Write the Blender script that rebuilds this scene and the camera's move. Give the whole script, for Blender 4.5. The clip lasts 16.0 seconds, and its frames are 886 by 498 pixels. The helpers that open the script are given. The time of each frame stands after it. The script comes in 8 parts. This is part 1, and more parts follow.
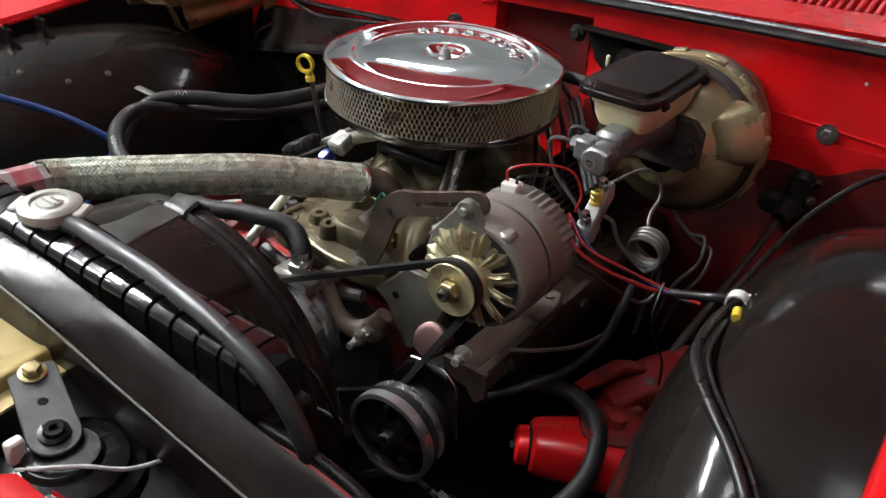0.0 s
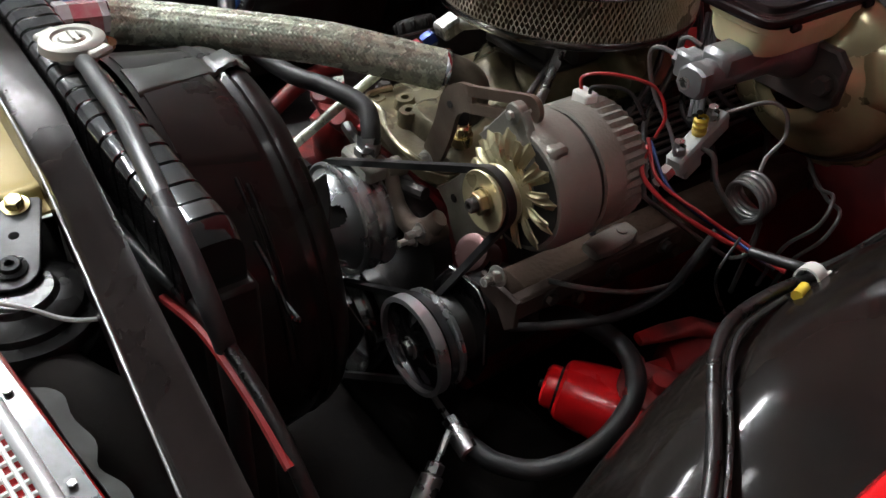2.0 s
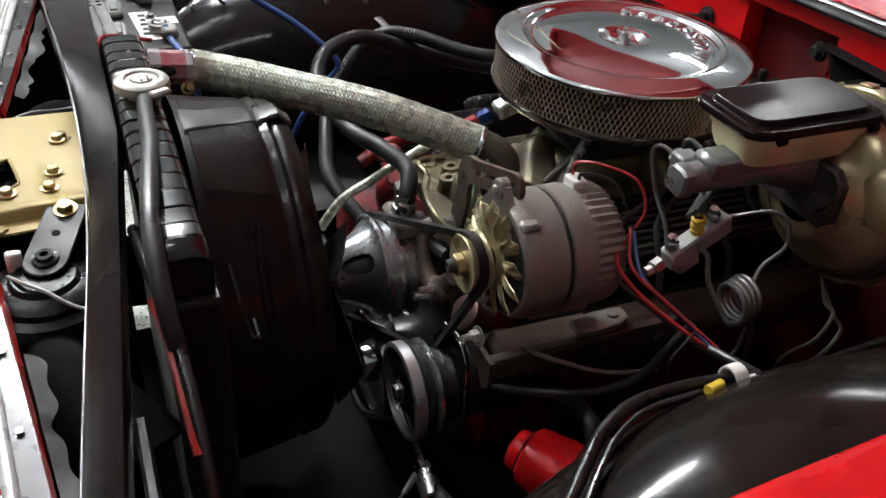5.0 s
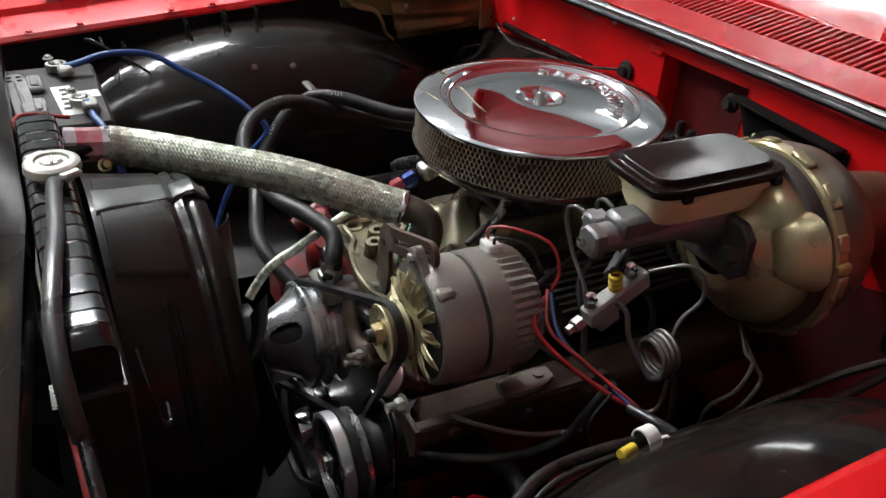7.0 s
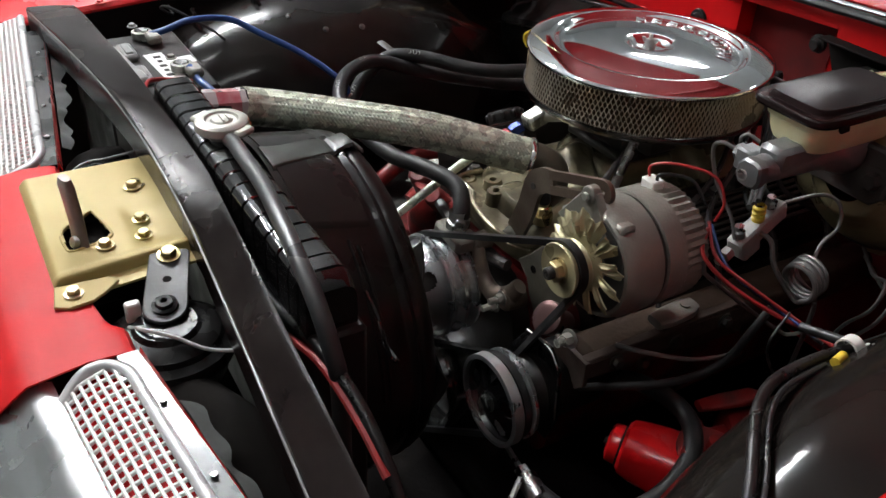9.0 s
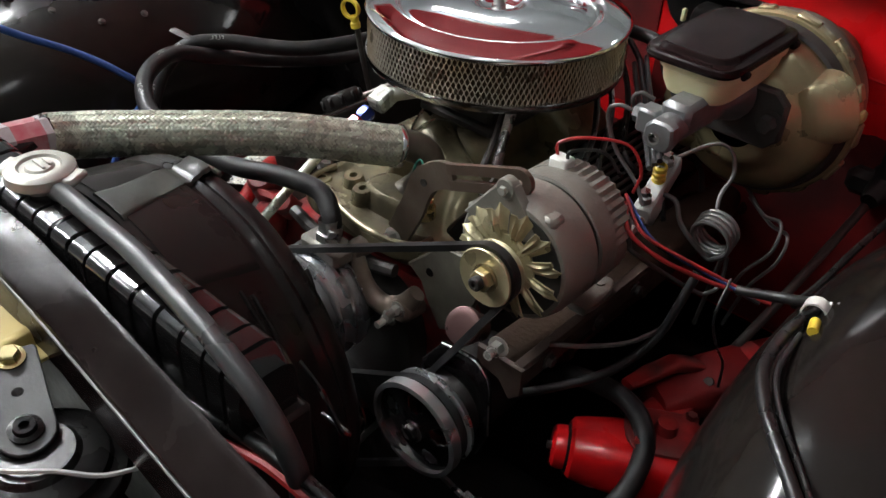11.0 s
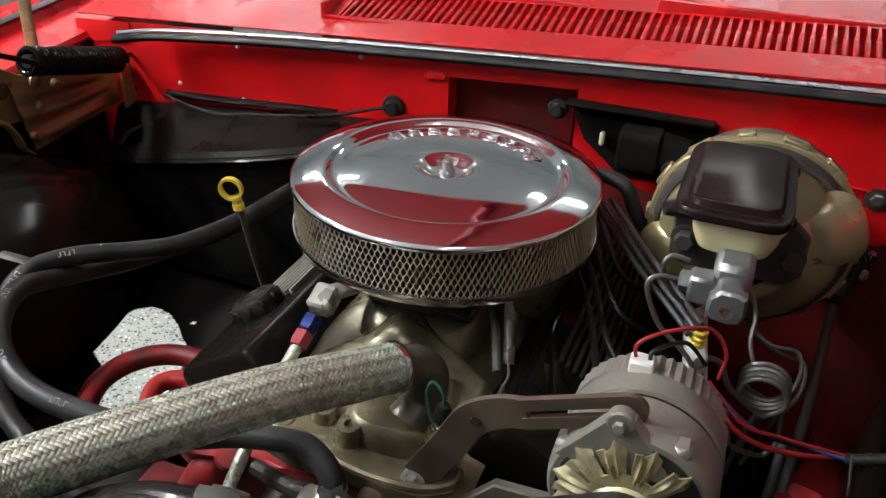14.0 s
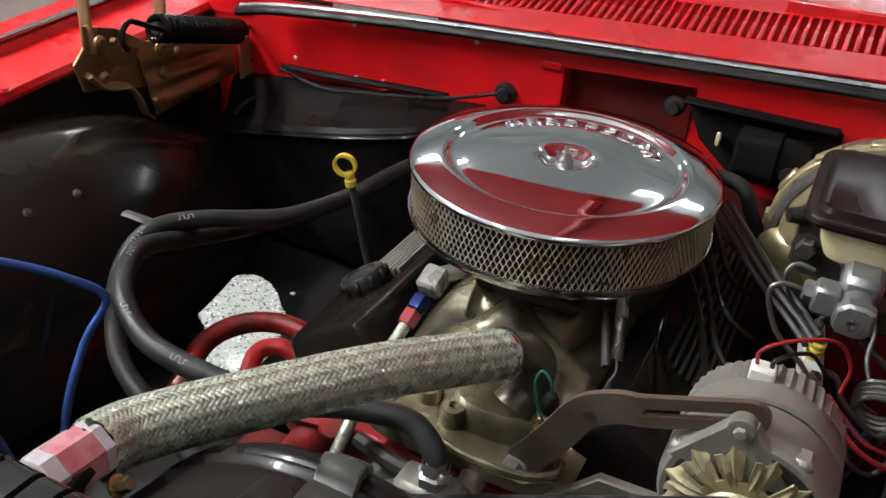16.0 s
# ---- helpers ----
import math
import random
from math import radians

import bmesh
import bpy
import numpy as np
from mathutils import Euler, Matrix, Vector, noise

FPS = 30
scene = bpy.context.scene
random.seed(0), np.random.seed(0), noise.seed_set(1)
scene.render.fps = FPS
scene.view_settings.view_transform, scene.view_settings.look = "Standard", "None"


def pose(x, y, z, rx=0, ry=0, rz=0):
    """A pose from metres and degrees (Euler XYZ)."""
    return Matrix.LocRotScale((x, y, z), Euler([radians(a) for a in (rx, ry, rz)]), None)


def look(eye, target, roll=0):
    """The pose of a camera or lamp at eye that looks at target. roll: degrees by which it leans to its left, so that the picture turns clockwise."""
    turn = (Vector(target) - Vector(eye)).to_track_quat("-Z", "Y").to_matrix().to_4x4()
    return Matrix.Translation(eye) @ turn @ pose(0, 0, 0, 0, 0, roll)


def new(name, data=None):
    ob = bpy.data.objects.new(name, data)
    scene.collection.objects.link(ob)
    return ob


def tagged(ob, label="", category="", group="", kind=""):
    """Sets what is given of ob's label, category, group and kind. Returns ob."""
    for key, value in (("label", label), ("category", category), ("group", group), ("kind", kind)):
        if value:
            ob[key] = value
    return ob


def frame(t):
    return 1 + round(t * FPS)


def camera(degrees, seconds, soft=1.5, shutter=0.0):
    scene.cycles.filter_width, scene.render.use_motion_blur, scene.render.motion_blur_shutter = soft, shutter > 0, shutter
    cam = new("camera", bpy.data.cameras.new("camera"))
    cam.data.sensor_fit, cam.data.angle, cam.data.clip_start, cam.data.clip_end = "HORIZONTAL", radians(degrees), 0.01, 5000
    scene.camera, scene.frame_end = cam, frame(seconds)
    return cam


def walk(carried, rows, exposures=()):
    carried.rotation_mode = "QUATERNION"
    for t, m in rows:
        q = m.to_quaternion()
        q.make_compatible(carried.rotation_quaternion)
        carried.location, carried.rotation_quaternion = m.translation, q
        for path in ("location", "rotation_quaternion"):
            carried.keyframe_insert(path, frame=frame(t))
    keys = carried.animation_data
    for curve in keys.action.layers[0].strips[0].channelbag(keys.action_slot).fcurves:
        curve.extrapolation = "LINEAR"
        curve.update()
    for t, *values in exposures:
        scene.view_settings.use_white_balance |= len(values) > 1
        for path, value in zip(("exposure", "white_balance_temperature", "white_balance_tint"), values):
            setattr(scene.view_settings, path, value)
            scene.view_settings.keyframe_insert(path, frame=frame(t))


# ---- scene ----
cam = camera(53.9, 16.0)
METRES = 1.6337
BASE = pose(0.7303, -1.0117, 1.3816, -31.666, -2.994, 36.991)
ROWS = [
    (0.0, 0.0, 0.0, 0.0, 0.0, 0.0, -0.0),
    (0.5, -0.0138, 0.0183, 0.0019, 1.16, -0.31, -0.65),
    (1.0, -0.001, 0.0313, 0.01, 4.68, -0.29, -3.17),
    (1.5, 0.0545, 0.0544, 0.0151, 9.8, -2.7, -6.82),
    (2.0, 0.1065, 0.0764, 0.0066, 14.49, -7.39, -9.35),
    (2.5, 0.1354, 0.0666, 0.0027, 16.25, -7.9, -9.36),
    (3.0, 0.1669, 0.0137, -0.0303, 16.89, -6.8, -11.39),
    (3.5, 0.1822, -0.0008, -0.0202, 19.99, -6.04, -13.47),
    (4.0, 0.2059, 0.0408, 0.0087, 24.28, -6.14, -16.43),
    (6.5, 0.2374, 0.0741, 0.0482, 24.08, -2.43, -14.73),
    (7.0, 0.2479, 0.0748, 0.0506, 23.16, -1.57, -14.27),
    (7.5, 0.2496, 0.0706, 0.0477, 23.07, -2.0, -14.68),
    (8.0, 0.2337, 0.0496, 0.0281, 23.34, -3.18, -14.83),
    (10.5, 0.019, 0.0514, 0.0139, 10.57, -3.7, -5.51),
    (11.0, 0.0176, 0.067, 0.0241, 4.38, -3.92, -2.41),
    (11.5, -0.0161, 0.1058, 0.0448, -3.3, -3.6, 2.13),
    (12.0, -0.0607, 0.1289, 0.0775, -9.54, -2.04, 6.35),
    (12.5, -0.0661, 0.142, 0.0835, -10.97, -1.63, 6.19),
    (13.0, -0.0693, 0.1317, 0.0863, -8.8, -0.53, 4.75),
    (13.5, -0.0946, 0.1528, 0.0965, -10.14, 0.29, 5.97),
    (14.0, -0.1474, 0.197, 0.1224, -13.09, -0.12, 9.01),
    (14.5, -0.1743, 0.2131, 0.1258, -13.46, -1.09, 8.78),
    (15.0, -0.1756, 0.2062, 0.1229, -11.24, -1.12, 6.25),
    (15.5, -0.1764, 0.2004, 0.1261, -9.34, -0.52, 5.24),
    (16.0, -0.1769, 0.1994, 0.1261, -8.47, -0.46, 4.76),
]
EDGES = [
    (4.2, look((0.962, -0.733, 1.371), (-0.498, -0.024, 0.203), 5.9)),
    (6.3, look((0.948, -0.674, 1.406), (-0.555, 0.079, 0.323), 4.0)),
    (8.2, look((0.972, -0.759, 1.400), (-0.496, 0.046, 0.306), 4.5)),
    (10.3, look((0.725, -0.928, 1.361), (-0.522, 0.122, 0.203), 1.8)),
]
POSES = [(t, BASE @ pose(METRES * x, METRES * y, METRES * z, 90 + pitch, roll, yaw)) for t, x, y, z, yaw, pitch, roll in ROWS]
walk(cam, sorted(POSES + EDGES, key=lambda row: row[0]), exposures=[(0.0, 0.3), (1.0, 0.22), (2.5, 0.08), (4.0, 0.02), (8.0, 0.0), (10.4, -0.08), (11.0, 0.12), (11.6, 0.42), (12.1, 0.4), (12.6, 0.28), (13.5, 0.18), (14.5, 0.08), (16.0, 0.14)])

# ---- fitted places ----
WPX, WPZ = 0.0, 0.638
PSX, PSZ, PSR = 0.235, 0.622, 0.062
CRX, CRZ = 0.0, 0.455
HOOD_ANGLE = 66.0
LIGHT_Z = 3.15
LIGHTS = [(-2.3, -0.6, False, 5.0), (-1.0, -1.7, False, 0.6), (0.6, -1.25, False, 0.2), (-3.2, -2.0, False, 2.4), (-3.0, 3.4, True, 0.6), (0.4, 3.4, True, 0.22)]
LID = [(0.170, 0.9415), (0.1765, 0.941), (0.1785, 0.944), (0.1775, 0.9475), (0.174, 0.9495), (0.158, 0.9535), (0.1465, 0.9558), (0.1425, 0.9565), (0.1395, 0.9562), (0.1365, 0.9545), (0.134, 0.9512), (0.1315, 0.9490), (0.128, 0.9483), (0.124, 0.9488), (0.118, 0.9501), (0.108, 0.9517), (0.096, 0.9531), (0.085, 0.9541), (0.07, 0.9551), (0.055, 0.9557), (0.040, 0.9560), (0.033, 0.9558), (0.029, 0.9530), (0.024, 0.9485), (0.018, 0.9465), (0.0, 0.9465)]
HOSE = [(-0.150, -0.566, 0.901), (-0.1490, -0.5327, 0.8920), (-0.1253, -0.486, 0.8862), (-0.0960, -0.4400, 0.8812), (-0.0650, -0.3915, 0.8760), (-0.0340, -0.3430, 0.8690), (-0.0060, -0.2940, 0.8560), (0.0220, -0.2430, 0.8405), (0.034, -0.222, 0.835)]
HH1 = [(-0.373, 0.305, 0.708), (-0.418, 0.13, 0.705), (-0.447, -0.02, 0.732), (-0.455, -0.135, 0.768), (-0.443, -0.228, 0.803), (-0.396, -0.305, 0.805), (-0.327, -0.345, 0.789), (-0.241, -0.352, 0.782), (-0.155, -0.339, 0.775), (-0.090, -0.315, 0.778), (-0.028, -0.300, 0.776), (0.008, -0.312, 0.758), (0.010, -0.318, 0.740)]
HH2 = [(-0.20, 0.29, 0.80), (-0.285, 0.18, 0.795), (-0.322, 0.06, 0.785), (-0.36, -0.03, 0.783), (-0.401, -0.074, 0.785), (-0.45, -0.126, 0.793), (-0.481, -0.176, 0.79), (-0.484, -0.223, 0.762), (-0.466, -0.262, 0.721), (-0.427, -0.298, 0.683), (-0.353, -0.324, 0.658), (-0.268, -0.341, 0.631), (-0.166, -0.313, 0.601)]

# ---- world, lamps ----
world = bpy.data.worlds.new("world")
scene.world = world
world.use_nodes = True
world.node_tree.nodes["Background"].inputs[0].default_value = (0.9, 0.95, 1.0, 1)
world.node_tree.nodes["Background"].inputs[1].default_value = 0.04

TUBE_POWER = 104.0


# ---- mesh helpers ----
class G:
    """Vertices and faces in world metres."""

    def __init__(self):
        self.v, self.f = [], []

    def add(self, verts, faces, m=None):
        k = len(self.v)
        self.v += [tuple(m @ Vector(p)) if m is not None else tuple(p) for p in verts]
        self.f += [tuple(k + i for i in q) for q in faces]
        return self


def along(p, d, up=(0, 0, 1)):
    """A pose at p whose z axis points along d."""
    d = Vector(d).normalized()
    u = Vector(up)
    if abs(d.dot(u.normalized())) > 0.98:
        u = Vector((0, 1, 0))
    x = u.cross(d).normalized()
    y = d.cross(x)
    m = Matrix((x, y, d)).transposed().to_4x4()
    m.translation = p
    return m


def rbox(g, c, s, ch=0.004, m=None):
    """A box with chamfered edges, about c, of the sizes s."""
    hx, hy, hz = [0.5 * a for a in s]
    ch = min(ch, 0.45 * min(s))
    vs, idx = [], {}
    for sx in (-1, 1):
        for sy in (-1, 1):
            for sz in (-1, 1):
                for ax in range(3):
                    p = [sx * (hx - ch), sy * (hy - ch), sz * (hz - ch)]
                    p[ax] = (sx * hx, sy * hy, sz * hz)[ax]
                    idx[sx, sy, sz, ax] = len(vs)
                    vs.append([c[i] + p[i] for i in range(3)])
    fs = []
    for ax in range(3):
        o = [a for a in range(3) if a != ax]
        for s0 in (-1, 1):
            q = []
            for a, b in ((-1, -1), (1, -1), (1, 1), (-1, 1)):
                k = [0, 0, 0]
                k[ax], k[o[0]], k[o[1]] = s0, a, b
                q.append(idx[k[0], k[1], k[2], ax])
            fs.append(q if (s0 > 0) == (ax != 1) else q[::-1])
    for ax in range(3):
        o = [a for a in range(3) if a != ax]
        for a in (-1, 1):
            for b in (-1, 1):
                k0, k1 = [0, 0, 0], [0, 0, 0]
                k0[ax], k1[ax] = -1, 1
                k0[o[0]] = k1[o[0]] = a
                k0[o[1]] = k1[o[1]] = b
                fs.append([idx[*k0, o[0]], idx[*k1, o[0]], idx[*k1, o[1]], idx[*k0, o[1]]])
    for sx in (-1, 1):
        for sy in (-1, 1):
            for sz in (-1, 1):
                fs.append([idx[sx, sy, sz, a] for a in range(3)])
    return g.add(vs, fs, m)


def lathe(g, prof, m=None, n=48, a0=0.0, a1=360.0):
    """Turn a profile of (radius, height) about the z axis of m."""
    full = abs(a1 - a0) >= 359.9
    k = n if full else n + 1
    vs, fs = [], []
    for i in range(k):
        a = radians(a0 + (a1 - a0) * i / n)
        vs += [(r * math.cos(a), r * math.sin(a), h) for r, h in prof]
    p = len(prof)
    for i in range(n):
        j = (i + 1) % k
        fs += [(i * p + q, j * p + q, j * p + q + 1, i * p + q + 1) for q in range(p - 1)]
    return g.add(vs, fs, m)


def curve_points(pts, sub=8):
    """A smooth line through the points."""
    P = [Vector(p) for p in pts]
    P = [2 * P[0] - P[1]] + P + [2 * P[-1] - P[-2]]
    out = []
    for i in range(1, len(P) - 2):
        a, b, c, d = P[i - 1:i + 3]
        for k in range(sub):
            t = k / sub
            out.append(0.5 * (2 * b + (c - a) * t + (2 * a - 5 * b + 4 * c - d) * t * t + (3 * b - a - 3 * c + d) * t ** 3))
    return out + [P[-2]]


def frames_along(line):
    """Tangent, normal and binormal at each point of a line, without twist."""
    out, nrm = [], None
    for i, p in enumerate(line):
        t = (line[min(i + 1, len(line) - 1)] - line[max(i - 1, 0)]).normalized()
        if nrm is None:
            nrm = t.cross(Vector((0, 0, 1)) if abs(t.z) < 0.9 else Vector((0, 1, 0))).normalized()
        nrm = (nrm - t * nrm.dot(t)).normalized()
        out.append((p, t, nrm, t.cross(nrm)))
    return out


def tube(g, pts, r, n=10, sub=8, caps=True, flat=1.0):
    """A hose, rod or wire through the points; r may be a list of radii at the points."""
    line = curve_points(pts, sub) if sub > 1 else [Vector(p) for p in pts]
    vs, fs = [], []
    L = len(line)
    for i, (p, t, u, w) in enumerate(frames_along(line)):
        q = i / max(L - 1, 1) * (len(pts) - 1)
        k = min(int(q), len(pts) - 2)
        rr = r if not isinstance(r, (list, tuple)) else r[k] + (r[k + 1] - r[k]) * (q - k)
        vs += [p + rr * (math.cos(2 * math.pi * j / n) * u + flat * math.sin(2 * math.pi * j / n) * w) for j in range(n)]
    for i in range(L - 1):
        fs += [(i * n + j, i * n + (j + 1) % n, (i + 1) * n + (j + 1) % n, (i + 1) * n + j) for j in range(n)]
    if caps:
        fs += [tuple(range(n))[::-1], tuple((L - 1) * n + j for j in range(n))]
    return g.add(vs, fs)


def prism(g, poly, h, m=None, ch=0.0):
    """A flat plate with the outline poly in the xy plane of m, from z = 0 to h, its upper rim chamfered by ch."""
    n = len(poly)
    cx, cy = sum(p[0] for p in poly) / n, sum(p[1] for p in poly) / n
    loops = [(0.0, 0.0)] + ([(h - ch, 0.0), (h, ch)] if ch else [(h, 0.0)])
    vs = []
    for z, inset in loops:
        for i, (x, y) in enumerate(poly):
            if inset:
                ax, ay = poly[i - 1]
                bx, by = poly[(i + 1) % n]
                e1, e2 = Vector((x - ax, y - ay)).normalized(), Vector((bx - x, by - y)).normalized()
                nn = Vector((-(e1 + e2).y, (e1 + e2).x))
                nn = nn.normalized() if nn.length > 1e-6 else Vector((cx - x, cy - y)).normalized()
                area = sum(poly[k][0] * poly[(k + 1) % n][1] - poly[(k + 1) % n][0] * poly[k][1] for k in range(n))
                nn = nn if area > 0 else -nn
                x, y = x + nn.x * inset, y + nn.y * inset
            vs.append((x, y, z))
    fs = [tuple(range(n))[::-1], tuple((len(loops) - 1) * n + i for i in range(n))]
    for k in range(len(loops) - 1):
        fs += [(k * n + i, k * n + (i + 1) % n, (k + 1) * n + (i + 1) % n, (k + 1) * n + i) for i in range(n)]
    return g.add(vs, fs, m)


def loft(g, rings, caps=True):
    """Skin closed rings of equal count."""
    n = len(rings[0])
    vs = [p for r in rings for p in r]
    fs = []
    for i in range(len(rings) - 1):
        fs += [(i * n + j, i * n + (j + 1) % n, (i + 1) * n + (j + 1) % n, (i + 1) * n + j) for j in range(n)]
    if caps:
        fs += [tuple(range(n))[::-1], tuple((len(rings) - 1) * n + j for j in range(n))]
    return g.add(vs, fs)


def oval(c, u, w, a, b, p=2.0, n=28):
    """A ring about c, of half widths a along u and b along w; a higher p makes it boxier."""
    c, u, w = Vector(c), Vector(u).normalized(), Vector(w).normalized()
    out = []
    for i in range(n):
        t = 2 * math.pi * i / n
        ct, st = math.cos(t), math.sin(t)
        out.append(c + u * a * math.copysign(abs(ct) ** (2 / p), ct) + w * b * math.copysign(abs(st) ** (2 / p), st))
    return out


def sheet(g, fn, nu, nv):
    """A surface fn(u, v), u and v from 0 to 1."""
    vs = [fn(i / nu, j / nv) for i in range(nu + 1) for j in range(nv + 1)]
    fs = [(i * (nv + 1) + j, (i + 1) * (nv + 1) + j, (i + 1) * (nv + 1) + j + 1, i * (nv + 1) + j + 1) for i in range(nu) for j in range(nv)]
    return g.add(vs, fs)


def hexbolt(g, p, d, r=0.007, h=0.006, washer=True):
    m = along(p, d)
    if washer:
        lathe(g, [(0, 0), (r * 1.45, 0), (r * 1.45, 0.0015), (r, 0.002)], m, 16)
    lathe(g, [(r, 0.001), (r, h * 0.85), (r * 0.85, h), (0, h)], m, 6)
    return g


def mesh_of(name, g, material, at=(0, 0, 0), sharp=38, solid=0.0):
    me = bpy.data.meshes.new(name)
    at = Vector(at)
    me.from_pydata([tuple(Vector(p) - at) for p in g.v], [], g.f)
    bm = bmesh.new()
    bm.from_mesh(me)
    bmesh.ops.recalc_face_normals(bm, faces=bm.faces)
    if solid:
        bmesh.ops.solidify(bm, geom=bm.faces[:], thickness=solid)
    bm.to_mesh(me)
    bm.free()
    me.materials.append(material)
    me.polygons.foreach_set("use_smooth", [True] * len(me.polygons))
    me.set_sharp_from_angle(angle=radians(sharp))
    return me


def thing(name, at, label, category, group="", kind=""):
    ob = new(name)
    ob.location = at
    ob.empty_display_size = 0.05
    return tagged(ob, label, category, group, kind)


def root_of(ob):
    while ob.parent:
        ob = ob.parent
    return ob


def part(name, g, material, parent, label="", sharp=38, solid=0.0):
    ob = new(name, mesh_of(name, g, material, root_of(parent).location, sharp, solid))
    ob.parent = parent
    if label:
        tagged(ob, label)
    return ob


def single(name, g, material, at, label, category, group="", kind="", sharp=38, solid=0.0):
    ob = new(name, mesh_of(name, g, material, at, sharp, solid))
    ob.location = at
    return tagged(ob, label, category, group, kind)


# ---- materials ----
def material(name, color, rough=0.5, metal=0.0, second=None, scale=30.0, amount=0.5, bump=0.0, bump_scale=200.0, coat=0.0, rough_var=0.12, spec=0.5,
             stretch=(1, 1, 1), stain=None, stain_scale=8.0, stain_amount=0.0, subsurface=0.0):
    """Two scales of colour, an uneven gloss, and fine relief."""
    mt = bpy.data.materials.new(name)
    mt.use_nodes = True
    nt = mt.node_tree
    b = nt.nodes["Principled BSDF"]
    tc = nt.nodes.new("ShaderNodeTexCoord")
    mp = nt.nodes.new("ShaderNodeMapping")
    mp.inputs["Scale"].default_value = stretch
    nt.links.new(tc.outputs["Object"], mp.inputs["Vector"])

    def noise_node(sc, detail=5.0):
        n = nt.nodes.new("ShaderNodeTexNoise")
        n.inputs["Scale"].default_value, n.inputs["Detail"].default_value = sc, detail
        nt.links.new(mp.outputs[0], n.inputs["Vector"])
        return n

    def ramp(src, lo, hi):
        r = nt.nodes.new("ShaderNodeMapRange")
        r.inputs["From Min"].default_value, r.inputs["From Max"].default_value = 0.35, 0.65
        r.inputs["To Min"].default_value, r.inputs["To Max"].default_value = lo, hi
        nt.links.new(src.outputs["Fac"], r.inputs["Value"])
        return r

    def mixed(fac, a, c):
        mx = nt.nodes.new("ShaderNodeMix")
        mx.data_type = "RGBA"
        nt.links.new(fac.outputs[0], mx.inputs[0])
        if not isinstance(a, tuple):
            nt.links.new(a, mx.inputs[6])
        else:
            mx.inputs[6].default_value = (*a, 1)
        mx.inputs[7].default_value = (*c, 1)
        return mx.outputs[2]

    n1 = noise_node(scale)
    second = second or tuple(0.6 * c for c in color)
    col = mixed(ramp(n1, 0, amount), color, second)
    if stain:
        col = mixed(ramp(noise_node(stain_scale, 8.0), 0, stain_amount), col, stain)
    nt.links.new(col, b.inputs["Base Color"])
    rr = ramp(noise_node(scale * 0.4 + 3, 6.0), max(rough - rough_var, 0.02), min(rough + rough_var, 1))
    nt.links.new(rr.outputs[0], b.inputs["Roughness"])
    b.inputs["Metallic"].default_value = metal
    b.inputs["Coat Weight"].default_value = coat
    b.inputs["Coat Roughness"].default_value = 0.06
    b.inputs["Specular IOR Level"].default_value = spec
    b.inputs["Subsurface Weight"].default_value = subsurface
    if bump:
        bn = nt.nodes.new("ShaderNodeBump")
        bn.inputs["Strength"].default_value, bn.inputs["Distance"].default_value = bump, 0.002
        nt.links.new(noise_node(bump_scale, 4.0).outputs["Fac"], bn.inputs["Height"])
        nt.links.new(bn.outputs[0], b.inputs["Normal"])
    return mt


RED = material("red_paint", (0.64, 0.008, 0.011), 0.3, second=(0.55, 0.006, 0.009), scale=6, coat=0.65, spec=0.4, bump=0.06, bump_scale=45, stain=(0.3, 0.01, 0.01), stain_scale=25, stain_amount=0.15)
RED_OLD = material("red_paint_dusty", (0.5, 0.014, 0.014), 0.45, second=(0.36, 0.012, 0.012), scale=20, bump=0.2, bump_scale=90, stain=(0.10, 0.03, 0.022), stain_scale=22, stain_amount=0.55)
# Grimy blotches plus shade on the lower firewall and recess, in the colour.
RED_GRIMY_SHADE = material("grimy_shaded_red", (0.26, 0.009, 0.010), 0.55, second=(0.10, 0.009, 0.009), scale=7, amount=1.0, bump=0.25, bump_scale=70, spec=0.25, stain=(0.02, 0.010, 0.010), stain_scale=6, stain_amount=0.7)
# Soiled red paint, darker than RED_OLD to carry shade on low parts.
RED_SOILED_SHADE = material("soiled_shaded_red", (0.34, 0.010, 0.011), 0.5, second=(0.20, 0.009, 0.009), scale=16, amount=0.9, bump=0.25, bump_scale=90, stain=(0.03, 0.018, 0.015), stain_scale=24, stain_amount=0.8)
BLACK = material("gloss_black_paint", (0.0085, 0.007, 0.0065), 0.14, rough_var=0.05, spec=0.14, second=(0.006, 0.005, 0.005), scale=8, coat=0.03, bump=0.12, bump_scale=26, stain=(0.018, 0.014, 0.011), stain_scale=14, stain_amount=0.35)
BLACK_SHEET = material("black_sheet_steel", (0.010, 0.009, 0.009), 0.4, spec=0.3, second=(0.014, 0.012, 0.011), scale=12, coat=0.1, bump=0.2, bump_scale=40, stain=(0.022, 0.02, 0.018), stain_scale=30, stain_amount=0.25)
BLACK_DULL = material("black_plastic", (0.012, 0.0113, 0.011), 0.42, spec=0.25, second=(0.018, 0.016, 0.015), scale=30, bump=0.15, bump_scale=150, stain=(0.035, 0.03, 0.026), stain_scale=9, stain_amount=0.3)
SHROUD = material("satin_black_plastic", (0.009, 0.008, 0.0078), 0.32, rough_var=0.08, spec=0.12, second=(0.013, 0.010, 0.009), scale=20, coat=0.15, bump=0.1, bump_scale=20, stain=(0.02, 0.016, 0.014), stain_scale=24, stain_amount=0.3)
